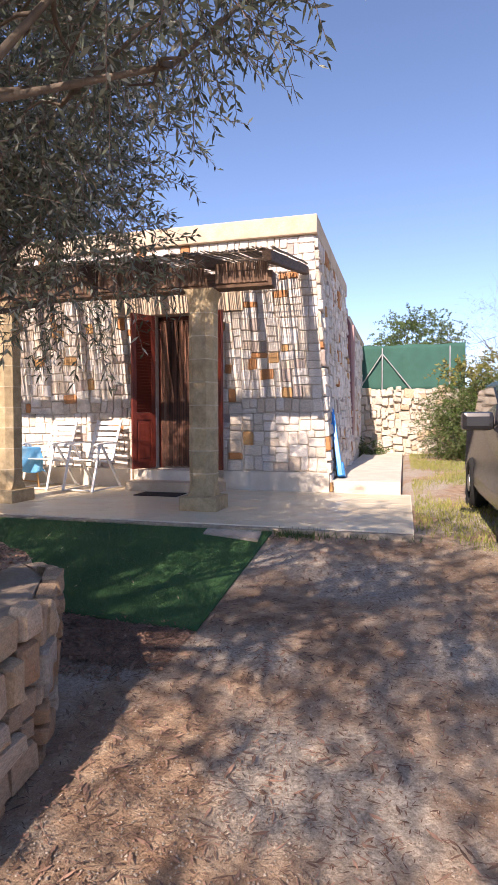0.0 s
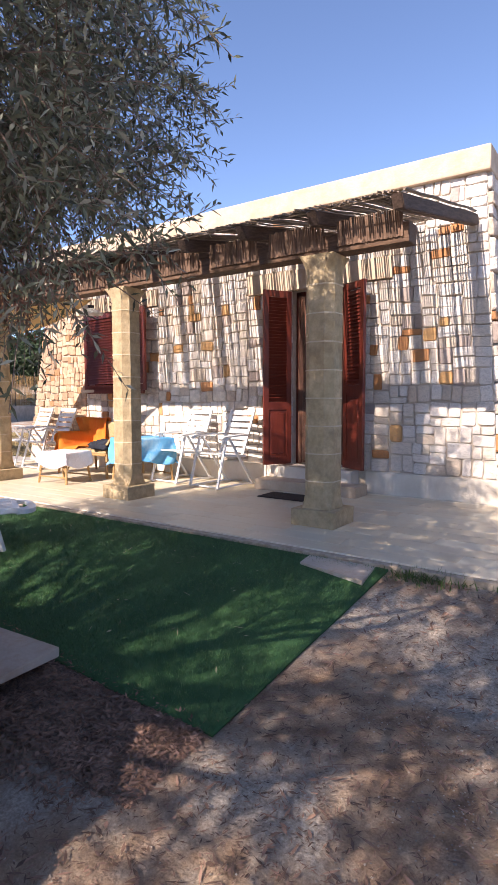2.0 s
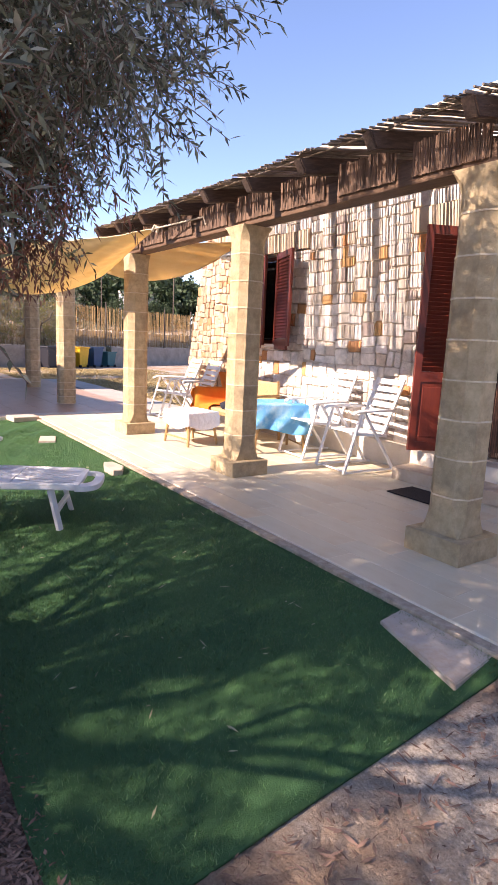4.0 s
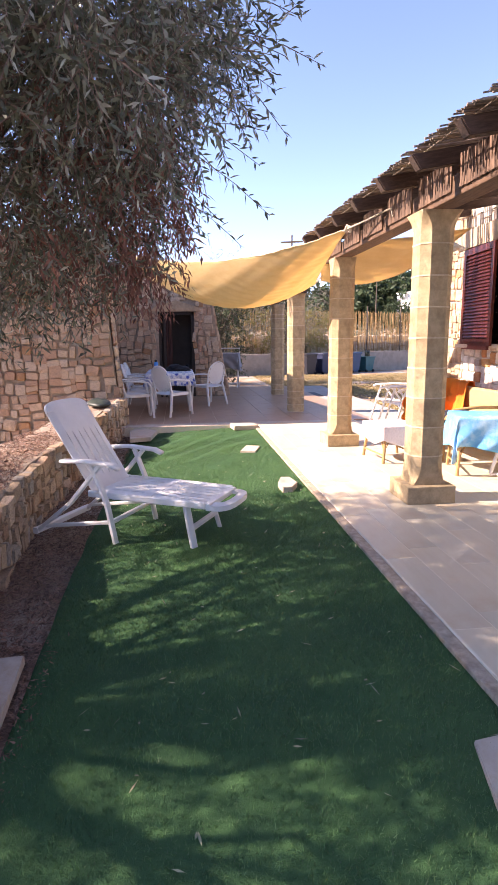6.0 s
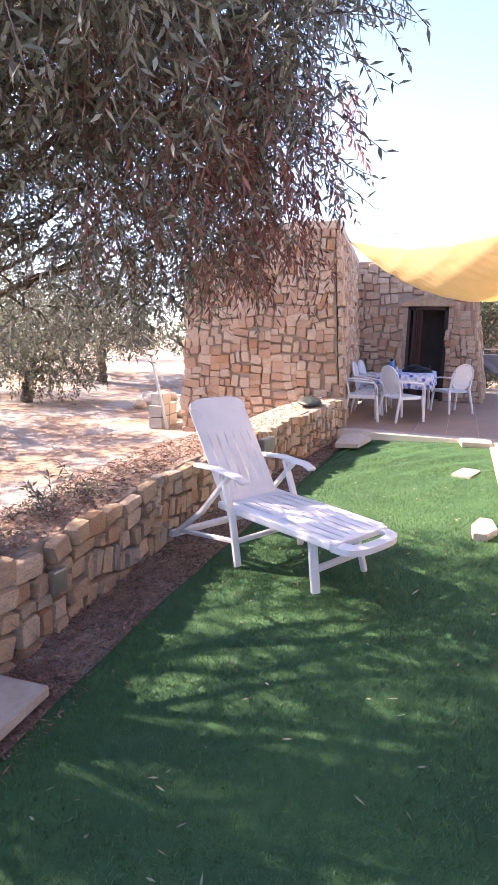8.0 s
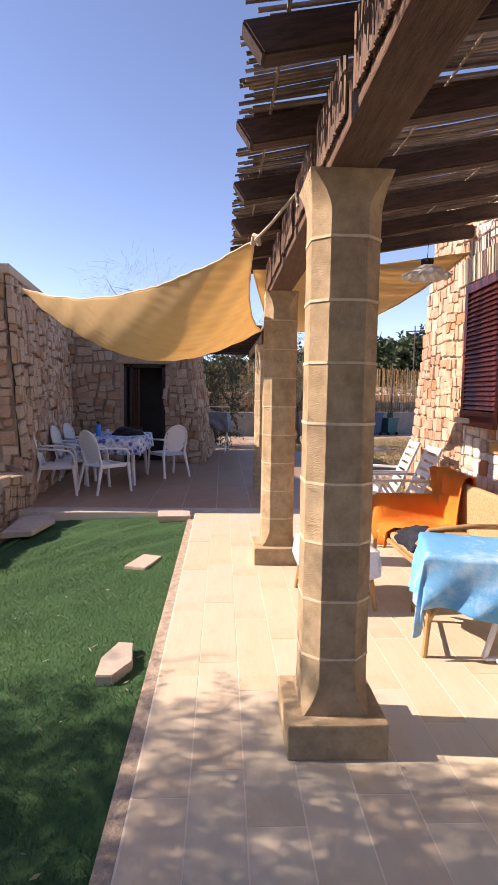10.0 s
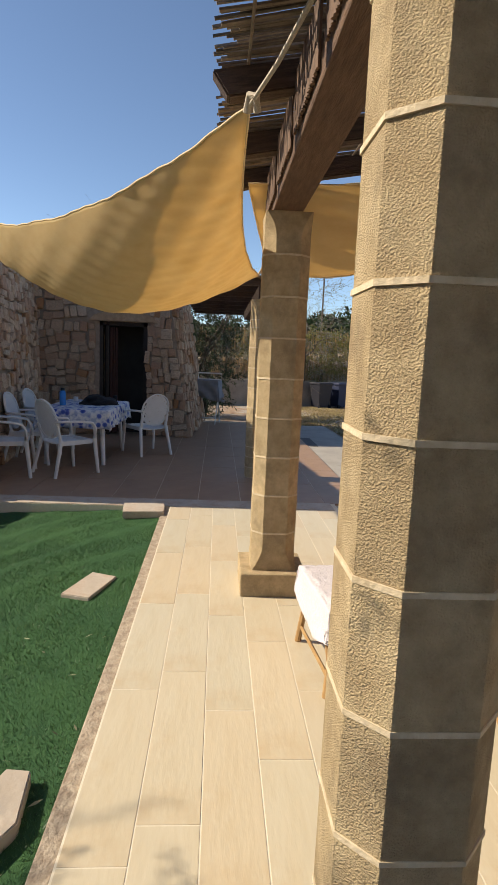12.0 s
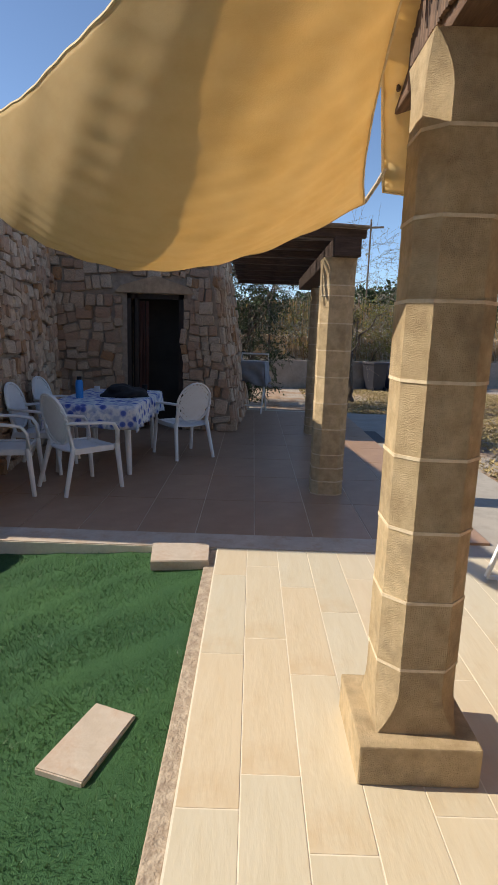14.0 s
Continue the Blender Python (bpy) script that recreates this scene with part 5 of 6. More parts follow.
def draped(hx, hy, z, drop, seed, n=44, corner=0.13, rag=0.02, fold=9, spread=0.16):
    """A cloth over a rectangle, hanging down its edges in folds."""
    vs, fs = [], []
    out = 1.0
    N = n
    for j in range(N + 1):
        for i in range(N + 1):
            u, v = (i / N * 2 - 1), (j / N * 2 - 1)
            ex, ey = hx + drop, hy + drop
            x, y = u * ex, v * ey
            dx, dy = max(abs(x) - hx, 0), max(abs(y) - hy, 0)
            d = math.hypot(dx, dy) if (dx > 0 and dy > 0) else max(dx, dy)
            px = math.copysign(min(abs(x), hx), x)
            py = math.copysign(min(abs(y), hy), y)
            wav = 0.5 + 0.5 * math.sin((x * fold + y * fold * 1.1 + seed) * 2.2 + 1.3 * noise.noise(Vector((x * 3, y * 3, seed))))
            k = min(d, 1) * spread * wav
            if dx > 0:
                px += math.copysign(0.012 + k * dx / (d + 1e-6), x)
            if dy > 0:
                py += math.copysign(0.012 + k * dy / (d + 1e-6), y)
            zz = z - min(d, drop * (1 + corner)) * (1 + rag * math.sin(7 * (x - y) + seed)) + 0.004 * noise.noise(Vector((x * 6, y * 6, seed)))
            if d < 1e-6:
                e = min(hx - abs(x), hy - abs(y))
                zz -= 0.006 * max(0, 1 - e / 0.02)
            vs.append((px, py, zz))
    W = N + 1
    for j in range(N):
        for i in range(N):
            a = j * W + i
            fs.append((a, a + 1, a + W + 1, a + W))
    return vs, fs


def cloth(name, vs, fs, material, m, label, category, thick=0.004):
    ob = part(name, mesh_of(name, vs, fs, material, True))
    ob.matrix_world = m
    md = ob.modifiers.new("thick", "SOLIDIFY")
    md.thickness = thick
    return tagged(ob, label, category)


vs, fs = draped(0.82, 0.46, 0.745, 0.24, 3)
cloth("tablecloth", vs, fs, m_floral, pose(-11.72, 3.60, 0), "blue and white flowered tablecloth hanging over the patio table", "tablecloth")
b = thing("water_bottle", -11.45, 3.33, 0.746, 0, "blue plastic drinking bottle standing on the flowered cloth", "bottle")
part("body", tube([(0, 0, 0), (0, 0, 0.005), (0, 0, 0.17), (0, 0, 0.20)], 0, 14, rfun=lambda q: 0.042 if q < 0.7 else 0.03), m_blue, b, smooth=False)
part("cap", tube([(0, 0, 0.20), (0, 0, 0.235)], 0.026, 12), m_black, b, "black cap")
for i, (x, y, r, h, mt, nm, lb) in enumerate(((-12.1, 3.35, 0.035, 0.07, m_white, "cup", "small white cup on the flowered cloth"), (-11.95, 3.96, 0.03, 0.12, m_black, "jar", "small dark jar on the flowered cloth"))):
    ob = part(nm, tube([(0, 0, 0), (0, 0, h)], r, 12), mt)
    ob.matrix_world = pose(x, y, 0.746)
    tagged(ob, lb, nm)
bm = bmesh.new()
bmesh.ops.create_icosphere(bm, subdivisions=4, radius=1)
for v in bm.verts:
    f = 1 + 0.35 * noise.noise(v.co * 1.7) + 0.1 * noise.noise(v.co * 5)
    v.co = Vector((v.co.x * 0.30 * f, v.co.y * 0.24 * f, max(v.co.z, -0.1) * 0.12 * f))
ob = part("dark_jacket", bm, m_black, smooth=True)
ob.matrix_world = pose(-11.8, 3.75, 0.755)
tagged(ob, "black jacket dropped in a heap on the patio table", "jacket")

# slatted folding armchairs


def folding_chair(m, label, group):
    t = new("folding_chair")
    t.matrix_world = m
    tagged(t, label, "chair", group)
    back_a, back_b = Vector((0, 0.16, 0.40)), Vector((0, 0.40, 0.98))
    for sx in (-0.20, 0.20):
        part("back_stile", tube([back_a + Vector((sx, 0, 0)), back_b + Vector((sx, 0, 0))], 0, 8, flat=(0.035, 0.03)), m_white, t)
        part("seat_rail", tube([(sx * 1.02, -0.27, 0.43), (sx * 1.02, 0.20, 0.39)], 0, 8, flat=(0.03, 0.035)), m_white, t)
        arm = [(sx * 1.2, 0.26, 0.66), (sx * 1.25, 0.0, 0.665), (sx * 1.25, -0.25, 0.655), (sx * 1.22, -0.30, 0.63)]
        part("armrest", tube(arm, 0, 8, flat=(0.05, 0.028)), m_white, t, smooth=True)
        part("leg", tube([(sx * 1.18, -0.14, 0.645), (sx * 1.16, 0.32, 0.02)], 0, 8, flat=(0.035, 0.028)), m_white, t)
        part("leg", tube([(sx * 1.20, -0.18, 0.645), (sx * 1.20, -0.36, 0.02)], 0, 8, flat=(0.035, 0.028)), m_white, t)
        part("foot_rail", tube([(sx * 1.14, -0.36, 0.02), (sx * 1.14, -0.1, 0.032), (sx * 1.14, 0.15, 0.032), (sx * 1.14, 0.38, 0.02)], 0, 8, flat=(0.03, 0.022)), m_white, t)
    part("cross_bar", tube([(-0.22, -0.30, 0.025), (0.22, -0.30, 0.025)], 0.011, 8), m_white, t)
    n = 7
    for k in range(n):
        p = back_a.lerp(back_b, (k + 0.75) / (n + 0.2))
        s = 0.060
        part("back_slat", box(-0.19, 0.19, -0.008, 0.008, -s / 2, s / 2, 0.004, Matrix.Translation(p) @ pose(0, 0, 0, -22, 0, 0)), m_white, t)
    for k in range(6):
        yy = -0.24 + k * 0.083
        part("seat_slat", box(-0.19, 0.19, -0.034, 0.034, -0.007, 0.007, 0.003, Matrix.Translation((0, yy, 0.44 - 0.085 * (yy + 0.27)))), m_white, t)
    return t


fc = folding_chair(pose(-4.06, 7.12, 0, 0, 0, -6), "white slatted plastic folding armchair against the stone wall", "folding armchairs")
copy_thing(fc, pose(-4.83, 7.20, 0, 0, 0, -4))
for x, y, r in ((-8.34, 7.13, -6), (-7.70, 7.12, -3)):
    copy_thing(fc, pose(x, y, 0, 0, 0, r))["label"] = "white slatted plastic folding armchair at the far end of the terrace"

# sun lounger: axis from head to toe
LO = Vector((-4.293, 3.337, 0.0))
ax = 62.3
lo = thing("sun_lounger", LO.x, LO.y, gz(LO.x, LO.y) + 0.025, ax, "white slatted plastic sun lounger with raised back standing on the turf", "sun lounger")


def lounge_panel(nm, x0, x1, hw0, hw1, zf, slots, slot_x, ends=(False, False)):
    """Slotted panel built of long strips between two edge rails."""
    bm = bmesh.new()
    for s in range(slots + 1):
        u0, u1 = -1 + 2 * s / (slots + 1), -1 + 2 * (s + 1) / (slots + 1)
        a = 0.10
        pts = 9
        top, bot = [], []
        for k in range(pts):
            t = k / (pts - 1)
            x = x0 + (x1 - x0) * t
            hw = hw0 + (hw1 - hw0) * t
            g = 0.009 if slot_x[0] < t < slot_x[1] else 0.0
            wv = 0.004 * math.sin(t * 9) if g else 0
            ya, yb = u0 * hw + (g if s else 0) + wv * (s > 0), u1 * hw - (g if s < slots else 0) + wv * (s < slots)
            z = zf(x)
            rz = -0.012 if s in (0, slots) else 0
            top.append((bm.verts.new((x, ya, z + (rz if s == 0 else 0))), bm.verts.new((x, yb, z + (rz if s == slots else 0)))))
            bot.append((bm.verts.new((x, ya, z - 0.022)), bm.verts.new((x, yb, z - 0.022))))
        for k in range(pts - 1):
            bm.faces.new((top[k][0], top[k + 1][0], top[k + 1][1], top[k][1]))
            bm.faces.new((bot[k][1], bot[k + 1][1], bot[k + 1][0], bot[k][0]))
            bm.faces.new((top[k][1], top[k + 1][1], bot[k + 1][1], bot[k][1]))
            bm.faces.new((bot[k][0], bot[k + 1][0], top[k + 1][0], top[k][0]))
        for k in (0, pts - 1):
            bm.faces.new((top[k][0], top[k][1], bot[k][1], bot[k][0]))
    bmesh.ops.remove_doubles(bm, verts=bm.verts, dist=0.0008)
    bmesh.ops.recalc_face_normals(bm, faces=bm.faces)
    return bm


zs = lambda x: 0.37 + 0.015 * math.cos((x - 0.1) * 4)
part("seat_panel", lounge_panel("s", -0.10, 0.36, 0.27, 0.27, zs, 6, (0.15, 0.85)), m_white, lo)
part("leg_panel", lounge_panel("l", 0.366, 0.80, 0.27, 0.25, zs, 6, (0.12, 0.9)), m_white, lo)
# rounded toe with a slot
bm = bmesh.new()
rim_o, rim_i = [], []
for k in range(13):
    a = -math.pi / 2 + math.pi * k / 12
    ca, sa = math.cos(a), math.sin(a)
    rim_o.append((0.80 + 0.17 * abs(ca) ** 0.7, 0.25 * math.copysign(abs(sa) ** 0.6, sa)))
    rim_i.append((0.83 + 0.08 * abs(ca) ** 0.7, 0.17 * math.copysign(abs(sa) ** 0.6, sa)))
vo = [bm.verts.new((x, y, zs(x) - 0.008)) for x, y in rim_o]
vi = [bm.verts.new((x, y, zs(x))) for x, y in rim_i]
wo = [bm.verts.new((x, y, zs(x) - 0.045)) for x, y in rim_o]
wi = [bm.verts.new((x, y, zs(x) - 0.03)) for x, y in rim_i]
for k in range(12):
    bm.faces.new((vo[k], vo[k + 1], vi[k + 1], vi[k]))
    bm.faces.new((wo[k + 1], wo[k], wi[k], wi[k + 1]))
    bm.faces.new((wo[k], wo[k + 1], vo[k + 1], vo[k]))
    bm.faces.new((wi[k + 1], wi[k], vi[k], vi[k + 1]))
bmesh.ops.recalc_face_normals(bm, faces=bm.faces)
part("toe_rim", bm, m_white, lo)
part("toe_cross_bar", box(0.79, 0.832, -0.25, 0.25, 0.325, 0.362, 0.006), m_white, lo)
for s in (-1, 1):
    part("side_rail", tube([(-0.16, s * 0.262, 0.355), (0.3, s * 0.262, 0.352), (0.8, s * 0.245, 0.345)], 0, 8, flat=(0.03, 0.05)), m_white, lo)
# back rest: slotted shell
bk = Matrix.Translation((-0.12, 0, 0.37)) @ pose(0, 0, 0, 0, 57, 0)
bm = lounge_panel("b", 0.0, -0.70, 0.25, 0.255, lambda x: 0.0, 6, (0.18, 0.72))
bmesh.ops.transform(bm, matrix=bk, verts=bm.verts)
part("backrest", bm, m_white, lo)
bm = bmesh.new()
hd = []
for k in range(13):
    a = -math.pi / 2 + math.pi * k / 12
    hd.append((-0.70 - 0.09 * abs(math.cos(a)) ** 0.8, 0.255 * math.copysign(abs(math.sin(a)) ** 0.55, math.sin(a))))
va = [bm.verts.new(bk @ Vector((x, y, 0.0))) for x, y in hd]
vb = [bm.verts.new(bk @ Vector((x, y, -0.022))) for x, y in hd]
bm.faces.new(va), bm.faces.new(vb[::-1])
for k in range(13):
    j = (k + 1) % 13
    bm.faces.new((va[k], vb[k], vb[j], va[j]))
bmesh.ops.recalc_face_normals(bm, faces=bm.faces)
part("headrest", bm, m_white, lo)
for s in (-1, 1):
    part("leg", tube([(0.62, s * 0.20, 0.34), (0.70, s * 0.235, 0.0)], 0, 8, flat=(0.055, 0.035)), m_white, lo)
    part("armrest", tube([(-0.36, s * 0.30, 0.60), (-0.15, s * 0.315, 0.615), (0.08, s * 0.315, 0.60), (0.15, s * 0.31, 0.575)], 0, 10, flat=(0.07, 0.028)), m_white, lo, smooth=True)
    part("front_strut", tube([(-0.10, s * 0.295, 0.60), (0.02, s * 0.30, 0.30), (0.08, s * 0.30, 0.0)], 0, 8, flat=(0.05, 0.032)), m_white, lo)
    part("rear_strut", tube([(-0.02, s * 0.295, 0.59), (-0.30, s * 0.305, 0.28), (-0.62, s * 0.31, 0.03)], 0, 8, flat=(0.045, 0.032)), m_white, lo)
    part("long_stretcher", tube([(-0.55, s * 0.30, 0.07), (0.05, s * 0.295, 0.16)], 0, 8, flat=(0.035, 0.028)), m_white, lo)
part("cross_bar", tube([(0.665, -0.21, 0.15), (0.665, 0.21, 0.15)], 0, 8, flat=(0.04, 0.035)), m_white, lo)
part("cross_bar", tube([(0.05, -0.29, 0.16), (0.05, 0.29, 0.16)], 0, 8, flat=(0.04, 0.03)), m_white, lo)
part("rear_foot_bar", tube([(-0.63, -0.34, 0.03), (-0.63, 0.34, 0.03)], 0, 8, flat=(0.05, 0.05)), m_white, lo)

# ---- rattan furniture ----
m_rattan = mat("rattan_cane", (0.46, 0.28, 0.12), 0.45, (0.32, 0.18, 0.07), 9, 0.001, 60)
m_wicker = mat("woven_wicker", (0.50, 0.38, 0.20), 0.75, (0.30, 0.21, 0.10), 70, 0.006, 120)


def rattan_stool(name, x, y, hx, hy, h, label, category, rz=0):
    t = thing(name, x, y, 0, rz, label, category)
    part("seat", box(-hx, hx, -hy, hy, h - 0.05, h, 0.015), m_wicker, t, "woven wicker top")
    for sx in (-1, 1):
        for sy in (-1, 1):
            part("leg", tube([(sx * (hx - 0.03), sy * (hy - 0.03), h - 0.04), (sx * (hx + 0.01), sy * (hy + 0.01), 0.0)], 0.017, 8), m_rattan, t)
            part("binding", tube([(sx * (hx - 0.025), sy * (hy - 0.025), h - 0.09), (sx * (hx - 0.02), sy * (hy - 0.02), h - 0.13)], 0.022, 8), m_wicker, t)
    for s in (-1, 1):
        part("arch", tube([(s * hx, -hy, 0.06)] + [(s * hx, -hy * math.cos(a), 0.10 + (h - 0.19) * math.sin(a)) for a in (0.3, 0.7, 1.2, 1.57, 1.94, 2.44, 2.84)] + [(s * hx, hy, 0.06)], 0.010, 6), m_rattan, t)
        part("arch", tube([(-hx, s * hy, 0.06)] + [(-hx * math.cos(a), s * hy, 0.10 + (h - 0.19) * math.sin(a)) for a in (0.3, 0.7, 1.2, 1.57, 1.94, 2.44, 2.84)] + [(hx, s * hy, 0.06)], 0.010, 6), m_rattan, t)
        part("stretcher", tube([(-hx, s * hy, 0.09), (hx, s * hy, 0.09)], 0.010, 6), m_rattan, t)
    return t


rattan_stool("rattan_stool", -6.08, 6.19, 0.25, 0.21, 0.40, "low rattan stool under a fluffy white towel", "stool", 6)
vs, fs = draped(0.262, 0.222, 0.425, 0.17, 5, 90, 0.2, 0.35, 6, 0.10)
vs = [(x * (1 + 0.03 * noise.noise(Vector((x * 30, y * 30, z * 30)))), y, z + 0.006 * noise.noise(Vector((x * 45, y * 45, 2)))) for x, y, z in vs]
m_fluff = mat("fluffy_towel", (0.80, 0.74, 0.76), 0.95, (0.66, 0.60, 0.63), 60, 0.012, 130, spec=0.1)
cloth("towel", vs, fs, m_fluff, pose(-6.08, 6.19, 0, 0, 0, 6), "fluffy pinkish-white towel spread over the rattan stool", "towel", 0.018)

rattan_stool("rattan_side_table", -5.32, 6.915, 0.26, 0.31, 0.58, "tall rattan side table under a blue beach towel", "side table", -16)
vs, fs = draped(0.28, 0.33, 0.60, 0.33, 5, 60, 0.28, 0.12, 8)
m_towel = mat("blue_towel", (0.08, 0.32, 0.62), 0.9, (0.15, 0.43, 0.70), 3, 0.004, 160, stain=(0.55, 0.72, 0.78), stainscale=2.0, stainamt=0.8, spec=0.1)
cloth("beach_towel", vs, fs, m_towel, pose(-5.32, 6.915, 0, 0, 0, -16), "turquoise blue beach towel with pale pattern draped over the side table", "towel", 0.008)

arm = thing("rattan_sofa", -6.36, 7.06, 0, 0, "two-seat rattan sofa with wicker seat against the house wall", "sofa")
part("seat", box(-0.52, 0.52, -0.34, 0.30, 0.33, 0.40, 0.03), m_wicker, arm, "woven wicker seat")
part("backrest", box(-0.54, 0.54, 0.28, 0.34, 0.36, 0.78, 0.03), m_wicker, arm, "woven wicker back")
for sx in (-1, 1):
    part("leg", tube([(sx * 0.52, -0.33, 0.40), (sx * 0.54, -0.36, 0)], 0.019, 8), m_rattan, arm)
    part("leg", tube([(sx * 0.53, 0.30, 0.80), (sx * 0.54, 0.36, 0)], 0.019, 8), m_rattan, arm)
    part("armrest", tube([(sx * 0.54, 0.30, 0.60), (sx * 0.57, 0.0, 0.61), (sx * 0.56, -0.28, 0.58), (sx * 0.54, -0.35, 0.48), (sx * 0.53, -0.34, 0.36)], 0.019, 8), m_rattan, arm, smooth=True)
part("front_rail", tube([(-0.52, -0.35, 0.33), (0.52, -0.35, 0.33)], 0.017, 8), m_rattan, arm)
m_orange = mat("orange_cloth", (0.72, 0.17, 0.035), 0.85, (0.85, 0.30, 0.05), 2.5, 0.006, 25, spec=0.1, trans=0.2)
vs, fs = [], []
N = 40
for j in range(N + 1):
    for i in range(N + 1):
        u, v = i / N * 2 - 1, j / N
        if v < 0.06:
            y, z = -0.38 + 0.02 * v / 0.06, 0.26 + 0.165 * v / 0.06
        elif v < 0.2:
            y, z = -0.36 + 0.57 * ((v - 0.06) / 0.14), 0.425 + 0.012 * math.sin(v * 40 + u * 5)
        elif v < 0.4:
            y, z = 0.21 + 0.05 * (v - 0.2) / 0.2, 0.43 + 0.39 * (v - 0.2) / 0.2
        elif v < 0.5:
            y, z = 0.27 + 0.10 * (v - 0.4) / 0.1, 0.825 + 0.015 * math.sin((v - 0.4) * 31)
        else:
            y, z = 0.375 + 0.02 * (v - 0.5), 0.82 - 0.75 * (v - 0.5)
        x = -0.52 + u * (0.38 + 0.03 * math.sin(v * 9))
        s_ = -0.44 - x
        if s_ > 0 and v < 0.4:
            z = max(z, min(0.64, z + 2.2 * s_)) if s_ < 0.12 else 0.64 - 1.0 * (s_ - 0.12)
            x = -0.44 - min(s_, 0.15)
        y -= 0.022 * math.sin(u * 13 + v * 4) + 0.02 * noise.noise(Vector((u * 3, v * 6, 1)))
        z += 0.02 * noise.noise(Vector((u * 4, v * 5, 4))) 
        vs.append((x, y, z))
for j in range(N):
    for i in range(N):
        a = j * (N + 1) + i
        fs.append((a, a + 1, a + N + 2, a + N + 1))
cloth("orange_cloth", vs, fs, m_orange, pose(-6.36, 7.06, 0, 0, 0, 0), "bright orange cloth thrown over one end of the rattan sofa", "cloth", 0.005)
bm = bmesh.new()
bmesh.ops.create_icosphere(bm, subdivisions=5, radius=1)
for v in bm.verts:
    f = 1 + 0.3 * noise.noise(v.co * 1.9) + 0.16 * noise.noise(v.co * 5)
    v.co = Vector((v.co.x * 0.28 * f, v.co.y * 0.18 * f, max(v.co.z, -0.3) * 0.10 * f + (-0.10 * max(0, v.co.x * 0.28 * f + -0.1))))
ob = part("dark_trousers", bm, mat("navy_cloth", (0.02, 0.025, 0.04), 0.95, (0.01, 0.012, 0.02), 8, 0.012, 20), smooth=True)
ob.matrix_world = pose(-5.98, 6.84, 0.45)
tagged(ob, "dark navy clothes crumpled on the rattan sofa", "clothes")

# ---- hanging lamp under the pergola ----
hl = thing("hanging_lamp", -6.26, 6.85, 2.36, 0, "white scalloped glass lamp hanging from a pergola rafter", "lamp")
bm = bmesh.new()
ringA, ringB = [], []
for i in range(48):
    a = 2 * math.pi * i / 48
    rr = 0.175 + 0.010 * math.cos(a * 12)
    ringA.append(bm.verts.new((rr * math.cos(a), rr * math.sin(a), 0.010 * math.cos(a * 12))))
    ringB.append(bm.verts.new((0.05 * math.cos(a), 0.05 * math.sin(a), 0.085)))
for i in range(48):
    bm.faces.new((ringA[i], ringA[(i + 1) % 48], ringB[(i + 1) % 48], ringB[i]))
sh = part("shade", bm, mat("opal_glass", (0.78, 0.78, 0.76), 0.25, trans=0.3), hl, smooth=True)
sh.modifiers.new("t", "SOLIDIFY").thickness = 0.004
part("cap", tube([(0, 0, 0.08), (0, 0, 0.13)], 0.045, 12), m_black, hl)
part("cord", tube([(0, 0, 0.13), (0.01, 0, 0.25), (0, 0, 0.33)], 0.004, 6), m_black, hl)

# ---- rope and hook of the sail ----
m_rope = mat("pale_rope", (0.55, 0.48, 0.38), 0.9, (0.38, 0.32, 0.25), 60)
tagged(part("sail_rope", tube([(-5.92, 5.56, 2.50), (-5.62, 5.64, 2.52), (-5.12, 5.735, 2.54), (-5.08, 5.74, 2.46)], 0.009, 6), m_rope), "pale rope tying the sail to the pergola beam", "rope", "sail ropes")
tagged(part("sail_rope", tube([(-8.10, 5.76, 2.15), (-8.0, 5.80, 2.22), (-7.62, 5.85, 2.37)], 0.010, 6), m_rope), "pale rope tying the sail under the pergola beam", "rope", "sail ropes")
tagged(part("sail_knot", tube([(-5.94, 5.55, 2.48), (-5.90, 5.56, 2.53), (-5.86, 5.58, 2.51), (-5.90, 5.59, 2.47)], 0.018, 8), m_rope), "knotted rope at the corner of the sail", "knot")
tagged(part("patio_beam", box(-14.3, -10.35, 5.92, 6.16, 2.20, 2.36, 0.012), m_rafter), "dark beam carried by the patio columns", "beam")

bm = bmesh.new()
rng = random.Random(71)
x = -15.6
while x < -10.2:
    add_tube(bm, [(x, 4.95 + rng.uniform(-0.08, 0.08), 2.47), (x + rng.uniform(-0.02, 0.02), 5.7, 2.45), (x, 6.2, 2.43)], rng.uniform(0.008, 0.012), 5)
    x += rng.uniform(0.024, 0.042)
tagged(part("patio_reed_roof", bm, m_reed), "reed mat lying over the patio beam", "reed roof", kind="stuff")
for k in range(8):
    o = tagged(part("patio_rafter", box(-0.04, 0.04, 4.95, 6.2, 2.345, 2.42, 0.008), m_rafter), "dark rafter crossing the patio beam", "rafter", "patio rafters")
    o.matrix_world = pose(-10.4 - 0.7 * k, 0, 0.012)

# ---- drying rack with grey cover, broom ----
rk = thing("clothes_stand", -16.3, 5.25, 0, 75, "white folding stand with a grey cloth beside the patio", "stand")
for sx in (-1, 1):
    part("leg", tube([(sx * 0.25, -0.25, 0.0), (sx * 0.25, 0.12, 0.98)], 0.014, 8), m_white, rk)
    part("leg", tube([(sx * 0.22, 0.28, 0.0), (sx * 0.22, -0.1, 0.92)], 0.014, 8), m_white, rk)
part("top_frame", tube([(-0.27, 0.12, 0.98), (-0.27, 0.16, 1.12), (0.27, 0.16, 1.12), (0.27, 0.12, 0.98), (-0.27, 0.12, 0.98)], 0.018, 8), m_white, rk)
